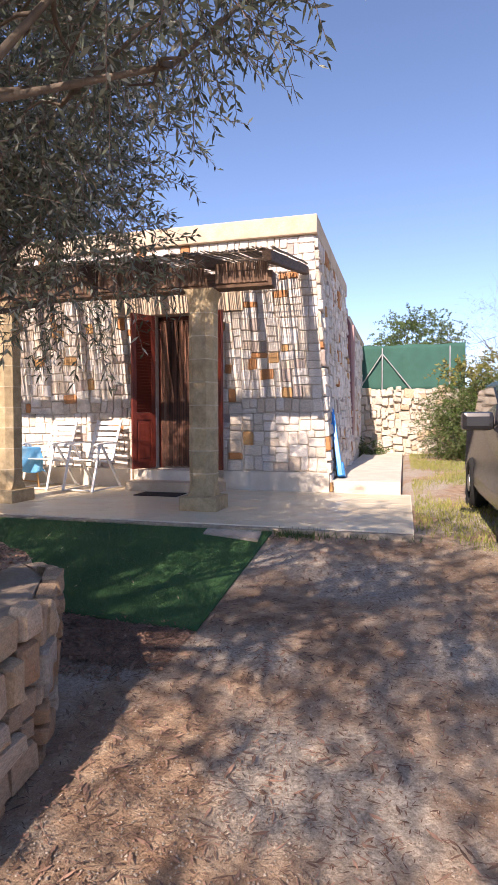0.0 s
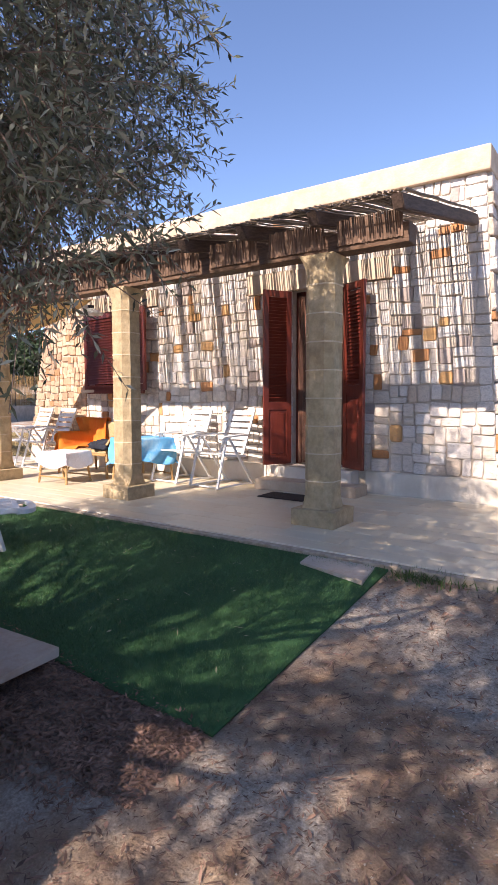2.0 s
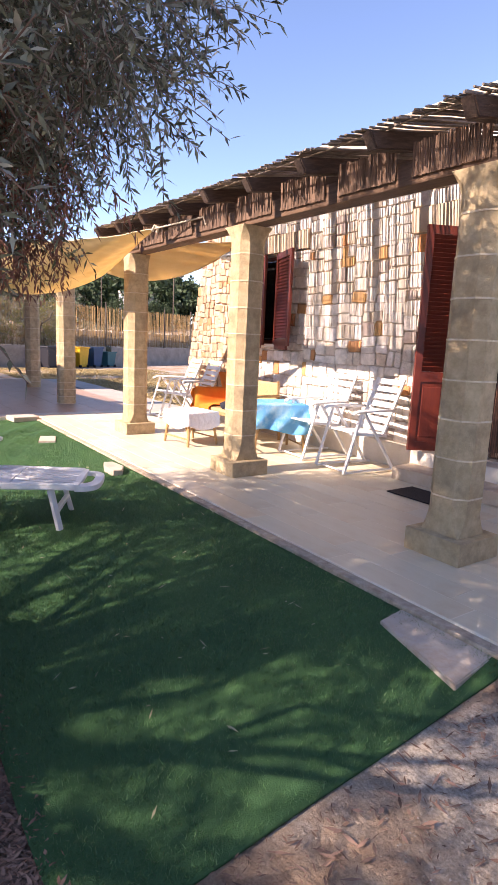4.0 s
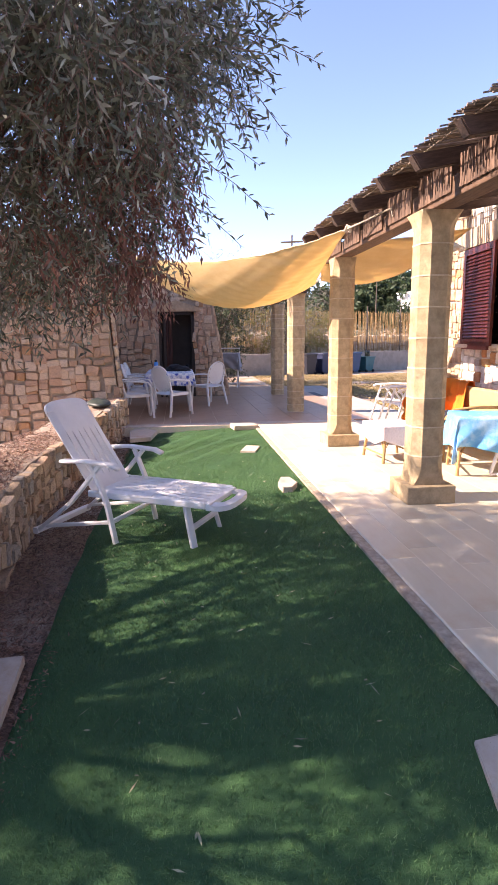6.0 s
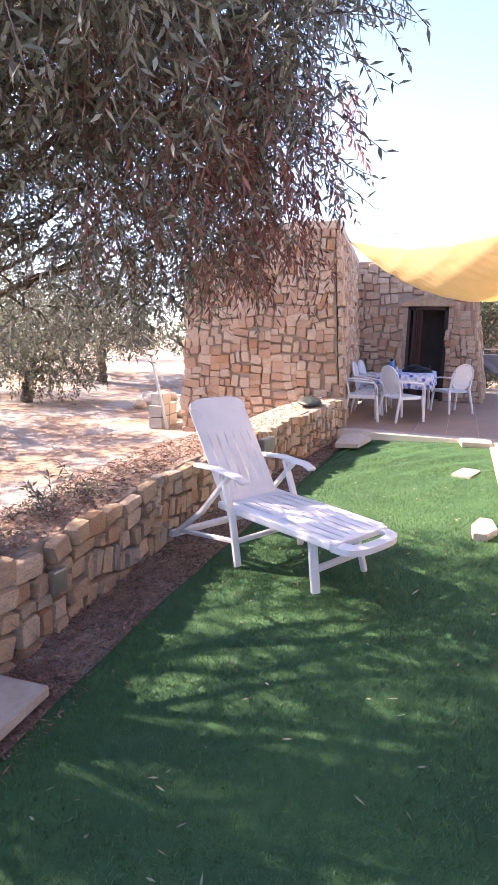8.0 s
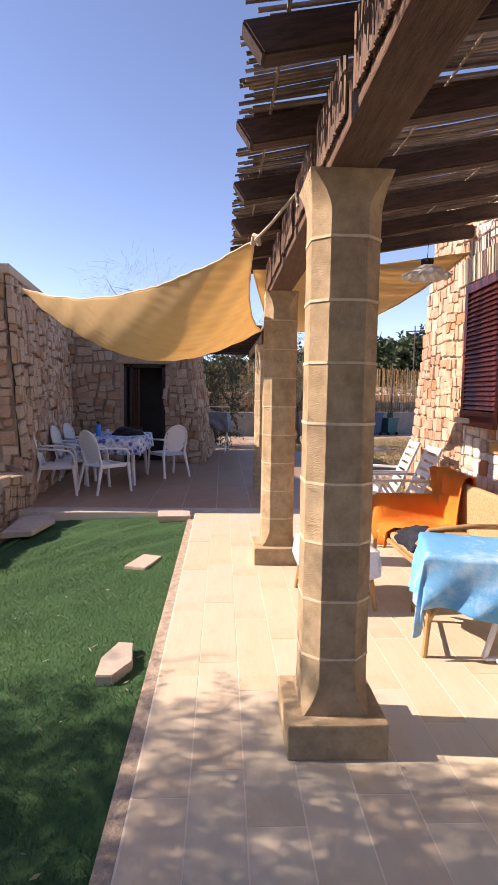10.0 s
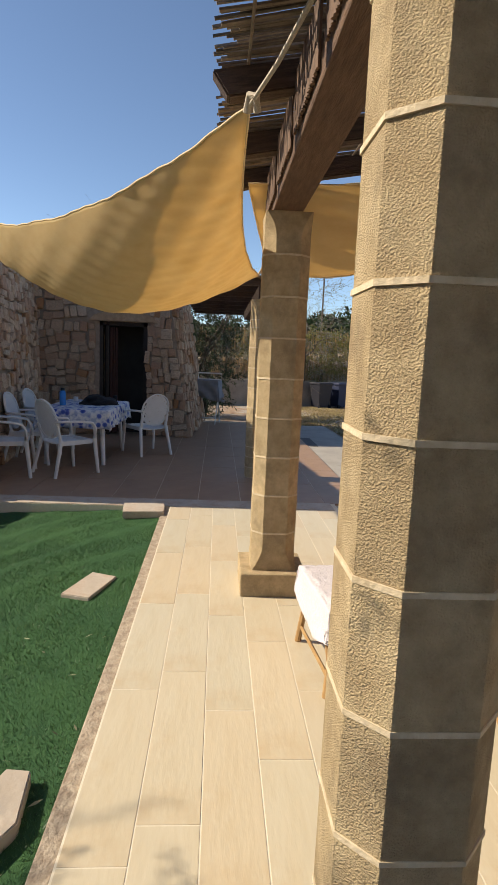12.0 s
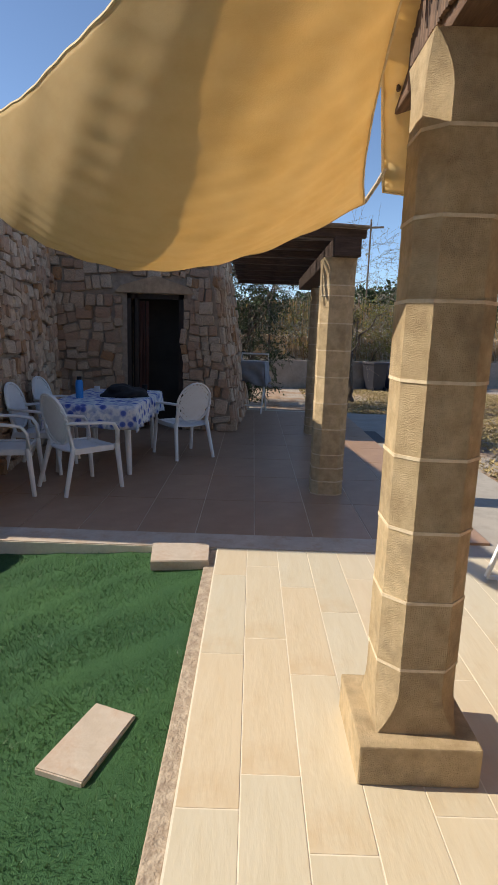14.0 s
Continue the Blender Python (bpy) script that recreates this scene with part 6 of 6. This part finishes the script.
part("lower_bar", tube([(-0.25, -0.2, 0.14), (0.25, -0.2, 0.14)], 0.014, 8), m_white, rk)
vs, fs = draped(0.26, 0.16, 0.98, 0.42, 8, 36, 0.1, 0.1, 8)
cloth("grey_cloth", vs, fs, mat("grey_cloth", (0.30, 0.31, 0.34), 0.9, (0.22, 0.23, 0.26), 8, 0.004, 40), pose(-16.3, 5.25, 0, 0, 0, 75), "grey cloth hanging over the white stand", "cloth")
br = thing("broom", -15.4, 5.0, 0, 0, "dark broom leaning at the edge of the patio", "broom")
part("handle", tube([(0, 0, 0.05), (-0.25, -0.15, 1.2)], 0.012, 8), m_black, br)
part("head", box(-0.16, 0.16, -0.05, 0.05, 0.0, 0.08, 0.02), m_black, br)

# ---- bins, boundary wall and fence in the west ----
BW = [(-21.6, 1.0), (-21.9, 6.0), (-22.7, 9.0), (-24.6, 12.9), (-27.6, 19.0), (-31, 26)]
m_bwall = mat("grey_render", (0.34, 0.30, 0.26), 0.9, (0.24, 0.21, 0.18), 3, 0.006, 30, stain=(0.14, 0.12, 0.10), stainscale=1.2, stainamt=0.5)
bwall = tagged(new("boundary_wall"), "low grey rendered boundary wall with a rubble wall and reed fence above", kind="structure")
rng = random.Random(23)
bm_r, bm_p = bmesh.new(), bmesh.new()
for (x0, y0), (x1, y1) in zip(BW, BW[1:]):
    L = math.hypot(x1 - x0, y1 - y0)
    a = math.degrees(math.atan2(y1 - y0, x1 - x0))
    m = pose(x0, y0, -0.1, 0, 0, a)
    bm = bmesh.new()
    add_box(bm, -0.05, L, 0.0, 0.3, 0, 0.88, m, 0)
    part("rendered_wall", bm, m_bwall, bwall)
    bm = bmesh.new()
    add_box(bm, 0, L, 1.5, 1.9, 0, 1.55, m, 0)
    part("rubble_core", bm, m_mortar, bwall)
    fm = m @ Matrix(((1, 0, 0, 0), (0, 0, -1, 1.5), (0, 1, 0, 0.1), (0, 0, 0, 1)))
    stone_wall(bwall, fm, lambda u, v: (u, v), [(0, 0.7, L, 1.5)], 0.12, (m_dst, m_dst_i), random.Random(int(L * 7)), (0.16, 0.36), 0)
    k = 0.0
    while k < L:
        p = m @ Vector((k, 1.15 + rng.uniform(-0.02, 0.02), 0.9))
        see = (k * 0.37) % 1.0
        h = 1.75 + rng.uniform(-0.06, 0.06) - (0.0 if rng.random() > 0.02 else 0.3)
        add_tube(bm_r, [p, p + Vector((rng.uniform(-0.03, 0.03), rng.uniform(-0.03, 0.03), h))], 0.008, 3, False)
        k += 0.030 if p.y < 8.5 else 0.033
    for q in range(int(L // 2.2)):
        p = m @ Vector((q * 2.2, 1.05, 0))
        add_tube(bm_p, [p, p + Vector((0, 0, 2.9))], 0.03, 6)
part("reed_fence", bm_r, m_reed_y, bwall, "golden reed screen", "stuff")
part("fence_poles", bm_p, m_bark, bwall, "", "stuff")
for i, (c, lab) in enumerate((((0.02, 0.02, 0.03), "black"), ((0.03, 0.04, 0.09), "dark blue"), ((0.75, 0.42, 0.02), "bright yellow"), ((0.02, 0.07, 0.16), "blue"), ((0.02, 0.13, 0.15), "teal"))):
    s = (i - 2) * 0.80
    a = math.degrees(math.atan2(3.9, -1.9))
    bx, by = -22.95 + s * math.cos(math.radians(a)), 10.35 + s * math.sin(math.radians(a))
    sc = 0.78 if i == 4 else 1.0
    w = thing("refuse_bin", bx, by, -0.06, a, lab + " plastic refuse bin with a lid by the boundary wall", "refuse bin", "refuse bins")
    mb = mat("bin_" + lab.replace(" ", "_"), c, 0.5)
    bm = bmesh.new()
    vsb = add_box(bm, -0.26, 0.26, -0.27, 0.27, 0.05, 0.78 * sc)
    for v in vsb:
        if v.co.z < 0.2:
            v.co.x *= 0.78
            v.co.y *= 0.78
    part("body", bm, mb, w)
    part("lid", box(-0.29, 0.29, -0.30, 0.30, 0.78 * sc, 0.85 * sc, 0.02), mb, w)
    part("label_plate", box(-0.10, 0.10, 0.262, 0.27, 0.42 * sc, 0.60 * sc, 0), mb, w)
    for s2 in (-1, 1):
        part("wheel", tube([(s2 * 0.17, -0.24, 0.06), (s2 * 0.23, -0.24, 0.06)], 0.06, 12), m_black, w)
for i in range(3):
    ob = part("bottle", tube([(0, 0, 0), (0, 0, 0.18), (0, 0, 0.26)], 0, 8, rfun=lambda q: 0.04 if q < 0.6 else 0.018), mat("bottle_glass_%s" % "abc"[i], (0.03, 0.04, 0.03), 0.2))
    ob.matrix_world = pose(-23.6 + 0.08 * i, 11.75 + 0.05 * i, -0.06 + 0.664)
    tagged(ob, "dark glass bottle standing on a refuse bin", "bottle", "bottles")
# white house and poles on the hill
wh = thing("white_house", -91, 43, 2.6, 24, "low white house with a flat roof on the distant slope", "house")
m_wh = mat("white_render", (0.78, 0.77, 0.74), 0.8)
part("wall", box(-2, 2, -2.7, 2.7, 0, 5.8), m_wh, wh)
part("roof", box(-2.1, 2.1, -2.8, 2.8, 5.8, 6.0), m_wh, wh)
part("roof_room", box(-1.2, 1.2, -0.4, 1.4, 6.0, 6.4), m_wh, wh)
for k in (-2.1, -0.3, 1.4):
    w_ = part("window", box(1.96, 2.03, k, k + 0.6, 4.8, 5.4), m_glass, wh)
for i, (x, y) in enumerate(((-83.5, 36.8), (-84.5, 40.2), (-85.0, 43.4))):
    make_tree(x, y, "dark round tree in front of the white house", 2.5, 0.25, [((0, 0, 2.5), (2.2, 2.4, 2.2), 420)], m_pine, (0.3, 0.12), 190 + i, group="trees before the white house", leaves=12)
for (x, y, h) in ((-47, 13.2, 9.6), (-60, 25, 8.5), (-55, 31, 8.2)):
    t = thing("utility_pole", x, y, 0, 70, "thin grey utility pole in the fields", "utility pole", "utility poles")
    part("pole", tube([(0, 0, 0), (0, 0, h)], 0.06, 8), m_bark, t)
    part("crossarm", box(-0.9, 0.9, -0.06, 0.06, h - 0.6, h - 0.48), m_bark, t)

# manhole and white line stones on the west path
tagged(part("manhole_cover", box(-14.4, -13.4, 6.86, 7.3, -0.02, -0.008, 0.003), mat("iron", (0.06, 0.06, 0.065), 0.6)), "dark metal cover plate in the concrete path", "cover plate")

# ---- north-east wall, fence ----
ne = tagged(part("dry_stone_wall", box(-1.6, 6.5, 15.15, 15.6, 0.0, 1.78), m_mortar_l), "pale dry stone boundary wall behind the garden", kind="structure")
stone_wall(ne, face((-1.6, 15.15, 0), (1, 0, 0)), lambda u, v: (u, v), [(0, 0.1, 6.0, 1.82)], 0.10, (m_dst, m_dst_i), random.Random(51), (0.11, 0.28), 260, lambda u, v: abs(u - 1.8), gap=0.003, warp=0.12, lean=4.0)
gf = thing("green_fence", 0, 15.5, 0, 0, "green shade net stretched on galvanised posts above the stone wall", "fence")
nv, nf = [], []
for j in range(13):
    for i in range(61):
        x = -1.5 + 3.15 * i / 60
        nv.append((x, 0.02 * math.sin(x * 9) + 0.01 * noise.noise(Vector((x * 5, j * 0.7, 0))), 1.80 + 1.17 * j / 12 + (0.015 * math.sin(x * 5) if j == 12 else 0)))
for j in range(12):
    for i in range(60):
        a = j * 61 + i
        nf.append((a, a + 1, a + 62, a + 61))
o = part("net", mesh_of("net", nv, nf, m_mesh_green, True), None, gf, "green woven shade net")
o.modifiers.new("t", "SOLIDIFY").thickness = 0.003
for x in (-0.42, 1.27):
    part("post", tube([(x, -0.05, 1.75), (x, -0.05, 2.9)], 0.022, 8), m_steel, gf)
for dx in (-0.62, 0.75):
    part("brace", tube([(-0.42 + dx, -0.06, 1.80), (-0.42, -0.06, 2.75)], 0.018, 8), m_steel, gf)
tagged(part("boundary_wall_east", box(9.0, 9.4, -6, 15.2, -0.3, 1.5), m_mortar_l), "plain stone boundary wall", kind="structure")

# ---- car ----
def build_car():
    c = thing("car", 1.74, 5.70, gz(1.6, 5.7) - 0.01, 0, "dark grey parked car on the gravel beside the terrace", "car")
    m_car = mat("car_paint", (0.035, 0.033, 0.035), 0.25, (0.03, 0.028, 0.03), 3, metal=0.5)
    m_tyre = mat("tyre_rubber", (0.02, 0.02, 0.02), 0.85, (0.012, 0.012, 0.012), 30, 0.003, 80)
    m_cg = mat("car_glass", (0.02, 0.025, 0.03), 0.05, spec=0.9)
    prof = [(-1.9, 0.35), (-1.95, 0.62), (-1.75, 0.85), (-0.95, 0.96), (-0.55, 1.02), (0.05, 1.42), (1.2, 1.45), (1.75, 1.15), (1.95, 0.95), (1.98, 0.4), (1.6, 0.25), (-1.6, 0.25)]
    bm = bmesh.new()
    rows = []
    for w, s in ((-0.84, 0.90), (-0.80, 1.0), (0.80, 1.0), (0.84, 0.90)):
        rows.append([bm.verts.new((w * (0.86 if z > 1.1 else 1.0), y * (1 if s == 1.0 else 0.985), 0.6 + (z - 0.6) * s)) for y, z in prof])
    k = len(prof)
    for a, b_ in zip(rows, rows[1:]):
        for i in range(k):
            bm.faces.new((a[i], a[(i + 1) % k], b_[(i + 1) % k], b_[i]))
    bm.faces.new(rows[0][::-1]), bm.faces.new(rows[-1])
    bmesh.ops.recalc_face_normals(bm, faces=bm.faces)
    bmesh.ops.bevel(bm, geom=list(bm.edges), offset=0.03, segments=2, affect="EDGES")
    part("body", bm, m_car, c, smooth=False)
    for s in (-1, 1):
        part("side_window", prism([(-0.45, 1.02), (0.08, 1.34), (1.15, 1.36), (1.5, 1.12), (1.4, 1.02)], -0.01, 0.01), m_cg, c).matrix_local = Matrix.Translation((s * 0.765, 0, 0)) @ pose(0, 0, 0, 0, 0, 90)
        mr = part("wing_mirror", box(-0.13, 0.13, -0.07, 0.07, -0.08, 0.08, 0.04), m_car, c)
        mr.matrix_local = Matrix.Translation((s * 0.97, -0.42, 1.02))
        for y in (-1.25, 1.3):
            wl = part("wheel", tube([(-0.10, 0, 0), (0.10, 0, 0)], 0.10, 12), m_steel, c)
            wl.matrix_local = Matrix.Translation((s * 0.76, y, 0.31))
            bm = bmesh.new()
            ring = [(0.105 * math.cos(q), 0.25 + 0.062 * math.sin(q)) for q in [2 * math.pi * i / 10 for i in range(10)]]
            V = [[bm.verts.new((a_, r * math.cos(t), r * math.sin(t))) for a_, r in ring] for t in [2 * math.pi * i / 32 for i in range(32)]]
            for i in range(32):
                for j in range(10):
                    bm.faces.new((V[i][j], V[(i + 1) % 32][j], V[(i + 1) % 32][(j + 1) % 10], V[i][(j + 1) % 10]))
            part("tyre", bm, m_tyre, wl, smooth=True)
            for q in range(5):
                a_ = 2 * math.pi * q / 5
                part("spoke", tube([(0, 0, 0), (0, 0.2 * math.cos(a_), 0.2 * math.sin(a_))], 0, 6, flat=(0.16, 0.035)), m_steel, wl)
    return c


car = build_car()

# ---- objects by the outbuilding's south corner ----
bk_ = thing("block_stack", -9.75, -0.55, gz(-9.7, -0.5), 8, "stack of pale concrete blocks by the corner of the outbuilding", "concrete blocks")
for i, (x, z) in enumerate(((0, 0), (-0.42, 0), (0, 0.21), (-0.42, 0.21), (-0.1, 0.42))):
    part("block", box(x - 0.2, x + 0.2, -0.12, 0.12, z, z + 0.20, 0.008), m_concrete, bk_)
ld = part("plank", box(-0.035, 0.035, -0.015, 0.015, 0, 1.35, 0.004), mat("pale_blue_paint", (0.35, 0.50, 0.58), 0.7, (0.5, 0.5, 0.45), 6))
ld.matrix_world = pose(-9.60, -0.30, gz(-9.6, -0.3), 10, 6, 0)
tagged(ld, "pale blue painted plank leaning on the corner of the outbuilding", "plank")
rng = random.Random(66)
for i in range(46):
    a, r = rng.uniform(0, 6.28), rng.uniform(0, 1)
    cx, cy = ((-12.6, -2.1), (-14.5, -1.2), (-11.6, -0.9))[i % 3]
    x, y = cx + 0.9 * r * math.cos(a), cy + 0.5 * r * math.sin(a)
    s = rng.uniform(0.08, 0.28)
    bm = bmesh.new()
    bmesh.ops.create_icosphere(bm, subdivisions=2, radius=1)
    off = Vector((i, 0, 0))
    for v in bm.verts:
        v.co = v.co * (1 + 0.35 * noise.noise(v.co * 1.3 + off))
        v.co = Vector((v.co.x * s, v.co.y * s * 0.8, v.co.z * s * 0.6))
    ob = part("field_stone", bm, m_dst)
    ob.matrix_world = pose(x, y, gz(x, y) + s * 0.35 + (0.15 * (1 - r)), 0, 0, rng.uniform(0, 360))
    tagged(ob, "rough pale field stone in a loose heap", "stone", "field stones")

# ---- laying the stones of the walls ----
for args, kw in LATER:
    lay_stones(*args, **kw)

# ---- litter, pebbles, grass and turf blades ----
rg = np.random.default_rng(5)


def gz_v(X, Y):
    return np.array([gz(float(a), float(b)) for a, b in zip(X, Y)])


def flat_bits(X, Y, Z, ln, wd, tilt=0.35, lift=0.004):
    n = len(X)
    a = rg.uniform(0, 2 * np.pi, n)
    d = np.stack([np.cos(a), np.sin(a), rg.normal(size=n) * tilt], 1)
    d = unit(d)
    s = unit(np.cross(d, np.array((0, 0, 1.0)) + rg.normal(size=(n, 3)) * tilt))
    P = np.stack([X, Y, Z + lift + np.abs(rg.normal(size=n)) * 0.006], 1)
    l, w = (ln * rg.uniform(0.5, 1.3, n))[:, None], (wd * rg.uniform(0.6, 1.3, n))[:, None]
    return np.stack([P - d * l / 2, P + s * w / 2, P + d * l / 2, P - s * w / 2], 1)


def area(n, x0, x1, y0, y1):
    return rg.uniform(x0, x1, n), rg.uniform(y0, y1, n)


# leaf litter between wall and turf, on the garden wall and over the front yard
X, Y = area(26000, -9.2, -1.2, 2.45, 3.18)
lw = np.interp(X, [p[0] for p in LW[:8]], [p[1] for p in LW[:8]])
edge = 3.14 + np.where(X < -6, (-6 - X) * 0.04, 0)
k = (Y > lw + 0.02) & (Y < edge + 0.02)
litter = [flat_bits(X[k], Y[k], gz_v(X[k], Y[k]), 0.045, 0.011)]
X, Y = area(30000, -9.2, -1.5, 1.9, 2.85)
lw = np.interp(X, [p[0] for p in LW[:8]], [p[1] for p in LW[:8]])
k = (Y < lw - 0.02) & (Y > lw - 0.55) & (rg.random(len(X)) < np.where(X < -6.5, 0.25, 1.0))
Zt = np.array([lw_top(a, 2.6) for a in X[k]])
litter.append(flat_bits(X[k], Y[k], Zt - 0.02, 0.045, 0.011))
X, Y = area(26000, -1.3, 2.6, 0.8, 5.0)
k = (rg.random(len(X)) < 0.28 + 0.6 * (X < 0.2) * (Y < 3.6)) & ~((X < -1.0) & (Y > 3.1))
litter.append(flat_bits(X[k], Y[k], gz_v(X[k], Y[k]), 0.030, 0.006, 0.15, 0.008))
X, Y = area(3200, -1.3, 1.9, 0.9, 4.9)
k = (rg.random(len(X)) < np.interp(X, [-1.3, 0.2, 1.9], [1.0, 0.8, 0.15])) & ~((X < -0.95) & (Y > 3.0))
litter.append(flat_bits(X[k], Y[k], gz_v(X[k], Y[k]), 0.062, 0.012, 0.15, 0.010))
X, Y = area(9000, -2.7, -1.0, 2.6, 3.12)
litter.append(flat_bits(X, Y, gz_v(X, Y), 0.045, 0.010, 0.2, 0.010))
X, Y = area(14000, -12, -2.5, -3.5, 2.0)
litter.append(flat_bits(X, Y, gz_v(X, Y), 0.05, 0.013, 0.2, 0.010))
tagged(part("leaf_litter", poly_mesh("leaf_litter", np.concatenate(litter), 4, m_litter)), "dry brown olive leaves strewn over earth and wall", "leaf litter", kind="stuff")
X, Y = area(130, -6.5, -1.2, 3.25, 4.95)
tagged(part("turf_leaves", poly_mesh("turf_leaves", flat_bits(X, Y, gz_v(X, Y) + 0.03, 0.05, 0.010, 0.3, 0.004), 4, mat("fallen_leaf", (0.30, 0.33, 0.20), 0.6, (0.22, 0.2, 0.12), 10, island=0.4))), "fallen olive leaves on the turf", "fallen leaves", kind="stuff")
# pebbles: flattened octahedra
X, Y = area(60000, -1.2, 3.2, 0.7, 5.0)
kk = ((np.sin(X * 2.3 + 1.1) + np.sin(Y * 1.7 + X) + rg.normal(size=len(X)) * 0.7 + 0.8 * (X > 0.3)) > 0.1) & ~((X < -0.95) & (Y > 3.05))
X, Y = X[kk], Y[kk]
n = len(X)
c = np.stack([X, Y, gz_v(X, Y) + 0.008], 1)
r = rg.uniform(0.002, 0.0075, (n, 1)) * rg.uniform(0.7, 1.0, (n, 1))
a = rg.uniform(0, 6.28, n)
ux = np.stack([np.cos(a), np.sin(a), 0 * a], 1) * r
uy = np.stack([-np.sin(a), np.cos(a), 0 * a], 1) * r * 0.8
uz = np.array((0, 0, 1.0)) * r * 0.75
tri4 = [np.stack([c + uz, c + s1, c + s2], 1) for s1, s2 in ((ux, uy), (uy, -ux), (-ux, -uy), (-uy, ux))]
peb = np.stack(tri4, 1).reshape(-1, 3)
me = bpy.data.meshes.new("pebbles")
idx = []
V = np.concatenate([c + uz, c + ux, c + uy, c - ux, c - uy])
base = np.arange(n)
F = np.concatenate([np.stack([base, base + n * p, base + n * q], 1) for p, q in ((1, 2), (2, 3), (3, 4), (4, 1))])
me.vertices.add(len(V))
me.vertices.foreach_set("co", V.astype(np.float32).ravel())
me.loops.add(F.size)
me.loops.foreach_set("vertex_index", F.astype(np.int32).ravel())
me.polygons.add(len(F))
me.polygons.foreach_set("loop_start", np.arange(0, F.size, 3, dtype=np.int32))
me.update()
me.materials.append(m_pebble)
tagged(part("gravel", me), "pale grey gravel scattered over the yard", "gravel", kind="stuff")

# turf blades, denser where the path runs
X, Y = area(150000, TX0, TX1, TY0 + 0.01, TY1)
k = rg.random(len(X)) < np.interp(X, [-9, -7.5, -3.5, -1], [0.55, 1.0, 0.8, 0.6])
X, Y = X[k], Y[k]
n = len(X)
Z = gz_v(X, Y) + 0.020
h, w = rg.uniform(0.010, 0.021, n), rg.uniform(0.0016, 0.0028, n)
a = rg.uniform(0, 6.28, n)
lx, ly = rg.normal(size=n) * 0.008, rg.normal(size=n) * 0.008
B = np.stack([np.stack([X + np.cos(a) * w, Y + np.sin(a) * w, Z], 1), np.stack([X - np.cos(a) * w, Y - np.sin(a) * w, Z], 1), np.stack([X + lx, Y + ly, Z + h], 1)], 1)
tagged(part("turf_blades", poly_mesh("turf_blades", B, 3, m_blade), None, turf, "", "stuff"))

# yellow-green grass east of the terrace, weeds at its edge
X, Y = area(52000, 0.28, 4.5, 4.8, 15.0)
k = ((np.sin(X * 3.1 + Y) + np.sin(Y * 2.3 - X * 1.4)) + rg.normal(size=len(X)) * 0.5 > -0.2)
X, Y = X[k], Y[k]
n = len(X)
Z = gz_v(X, Y)
h, w = rg.uniform(0.02, 0.075, n), rg.uniform(0.003, 0.007, n)
a = rg.uniform(0, 6.28, n)
B = np.stack([np.stack([X + np.cos(a) * w, Y + np.sin(a) * w, Z], 1), np.stack([X - np.cos(a) * w, Y - np.sin(a) * w, Z], 1), np.stack([X + rg.normal(size=n) * 0.02, Y + rg.normal(size=n) * 0.02, Z + h], 1)], 1)
tagged(part("dry_grass", poly_mesh("dry_grass", B, 3, mat("dry_grass", (0.36, 0.33, 0.10), 0.8, (0.20, 0.24, 0.06), 0.8, island=0.4, trans=0.25))), "yellowing short grass beside the terrace", "grass", kind="stuff")
X, Y = area(60000, -23.0, -9.3, 6.6, 13.0)
k = ((Y > 8.1) | (X < -16.8)) & ((X < -9.6) | (Y > 9)) & ((Y < 8.9 - 0.9 * (X + 22)) | (X > -22)) & (np.sin(X * 1.7 + Y) + np.sin(Y * 1.3 - X) + rg.normal(size=len(X)) * 0.7 > -0.9)
k &= (X > np.interp(Y, [6, 9, 13], [-21.6, -22.4, -24.0]))
X, Y = X[k], Y[k]
n = len(X)
Z = gz_v(X, Y)
h, w = rg.uniform(0.01, 0.05, n), rg.uniform(0.012, 0.03, n)
a = rg.uniform(0, 6.28, n)
B = np.stack([np.stack([X + np.cos(a) * w, Y + np.sin(a) * w, Z], 1), np.stack([X - np.cos(a) * w, Y - np.sin(a) * w, Z], 1), np.stack([X + rg.normal(size=n) * 0.04, Y + rg.normal(size=n) * 0.04, Z + h], 1)], 1)
tagged(part("straw", poly_mesh("straw", B, 3, mat("straw", (0.46, 0.36, 0.18), 0.9, (0.30, 0.23, 0.11), 0.8, island=0.35, trans=0.15))), "yellow straw and dry weeds behind the terrace", "grass", kind="stuff")
X = np.concatenate([rg.normal(-0.78, 0.13, 330), rg.uniform(-0.7, 0.3, 110), rg.uniform(-9, -1.7, 300)])
Y = np.concatenate([rg.normal(4.93, 0.05, 330), rg.normal(4.97, 0.03, 110), rg.normal(5.0, 0.008, 300)])
n = len(X)
Z = gz_v(X, Y)
h, w = rg.uniform(0.02, 0.08, n), rg.uniform(0.003, 0.006, n)
h[440:] *= 0.4
a = rg.uniform(0, 6.28, n)
B = np.stack([np.stack([X + np.cos(a) * w, Y + np.sin(a) * w, Z], 1), np.stack([X - np.cos(a) * w, Y - np.sin(a) * w, Z], 1), np.stack([X + rg.normal(size=n) * 0.03, Y + rg.normal(size=n) * 0.03, Z + h], 1)], 1)
tagged(part("edge_weeds", poly_mesh("edge_weeds", B, 3, m_green)), "small weeds growing along the edge of the paving", "weeds", kind="stuff")
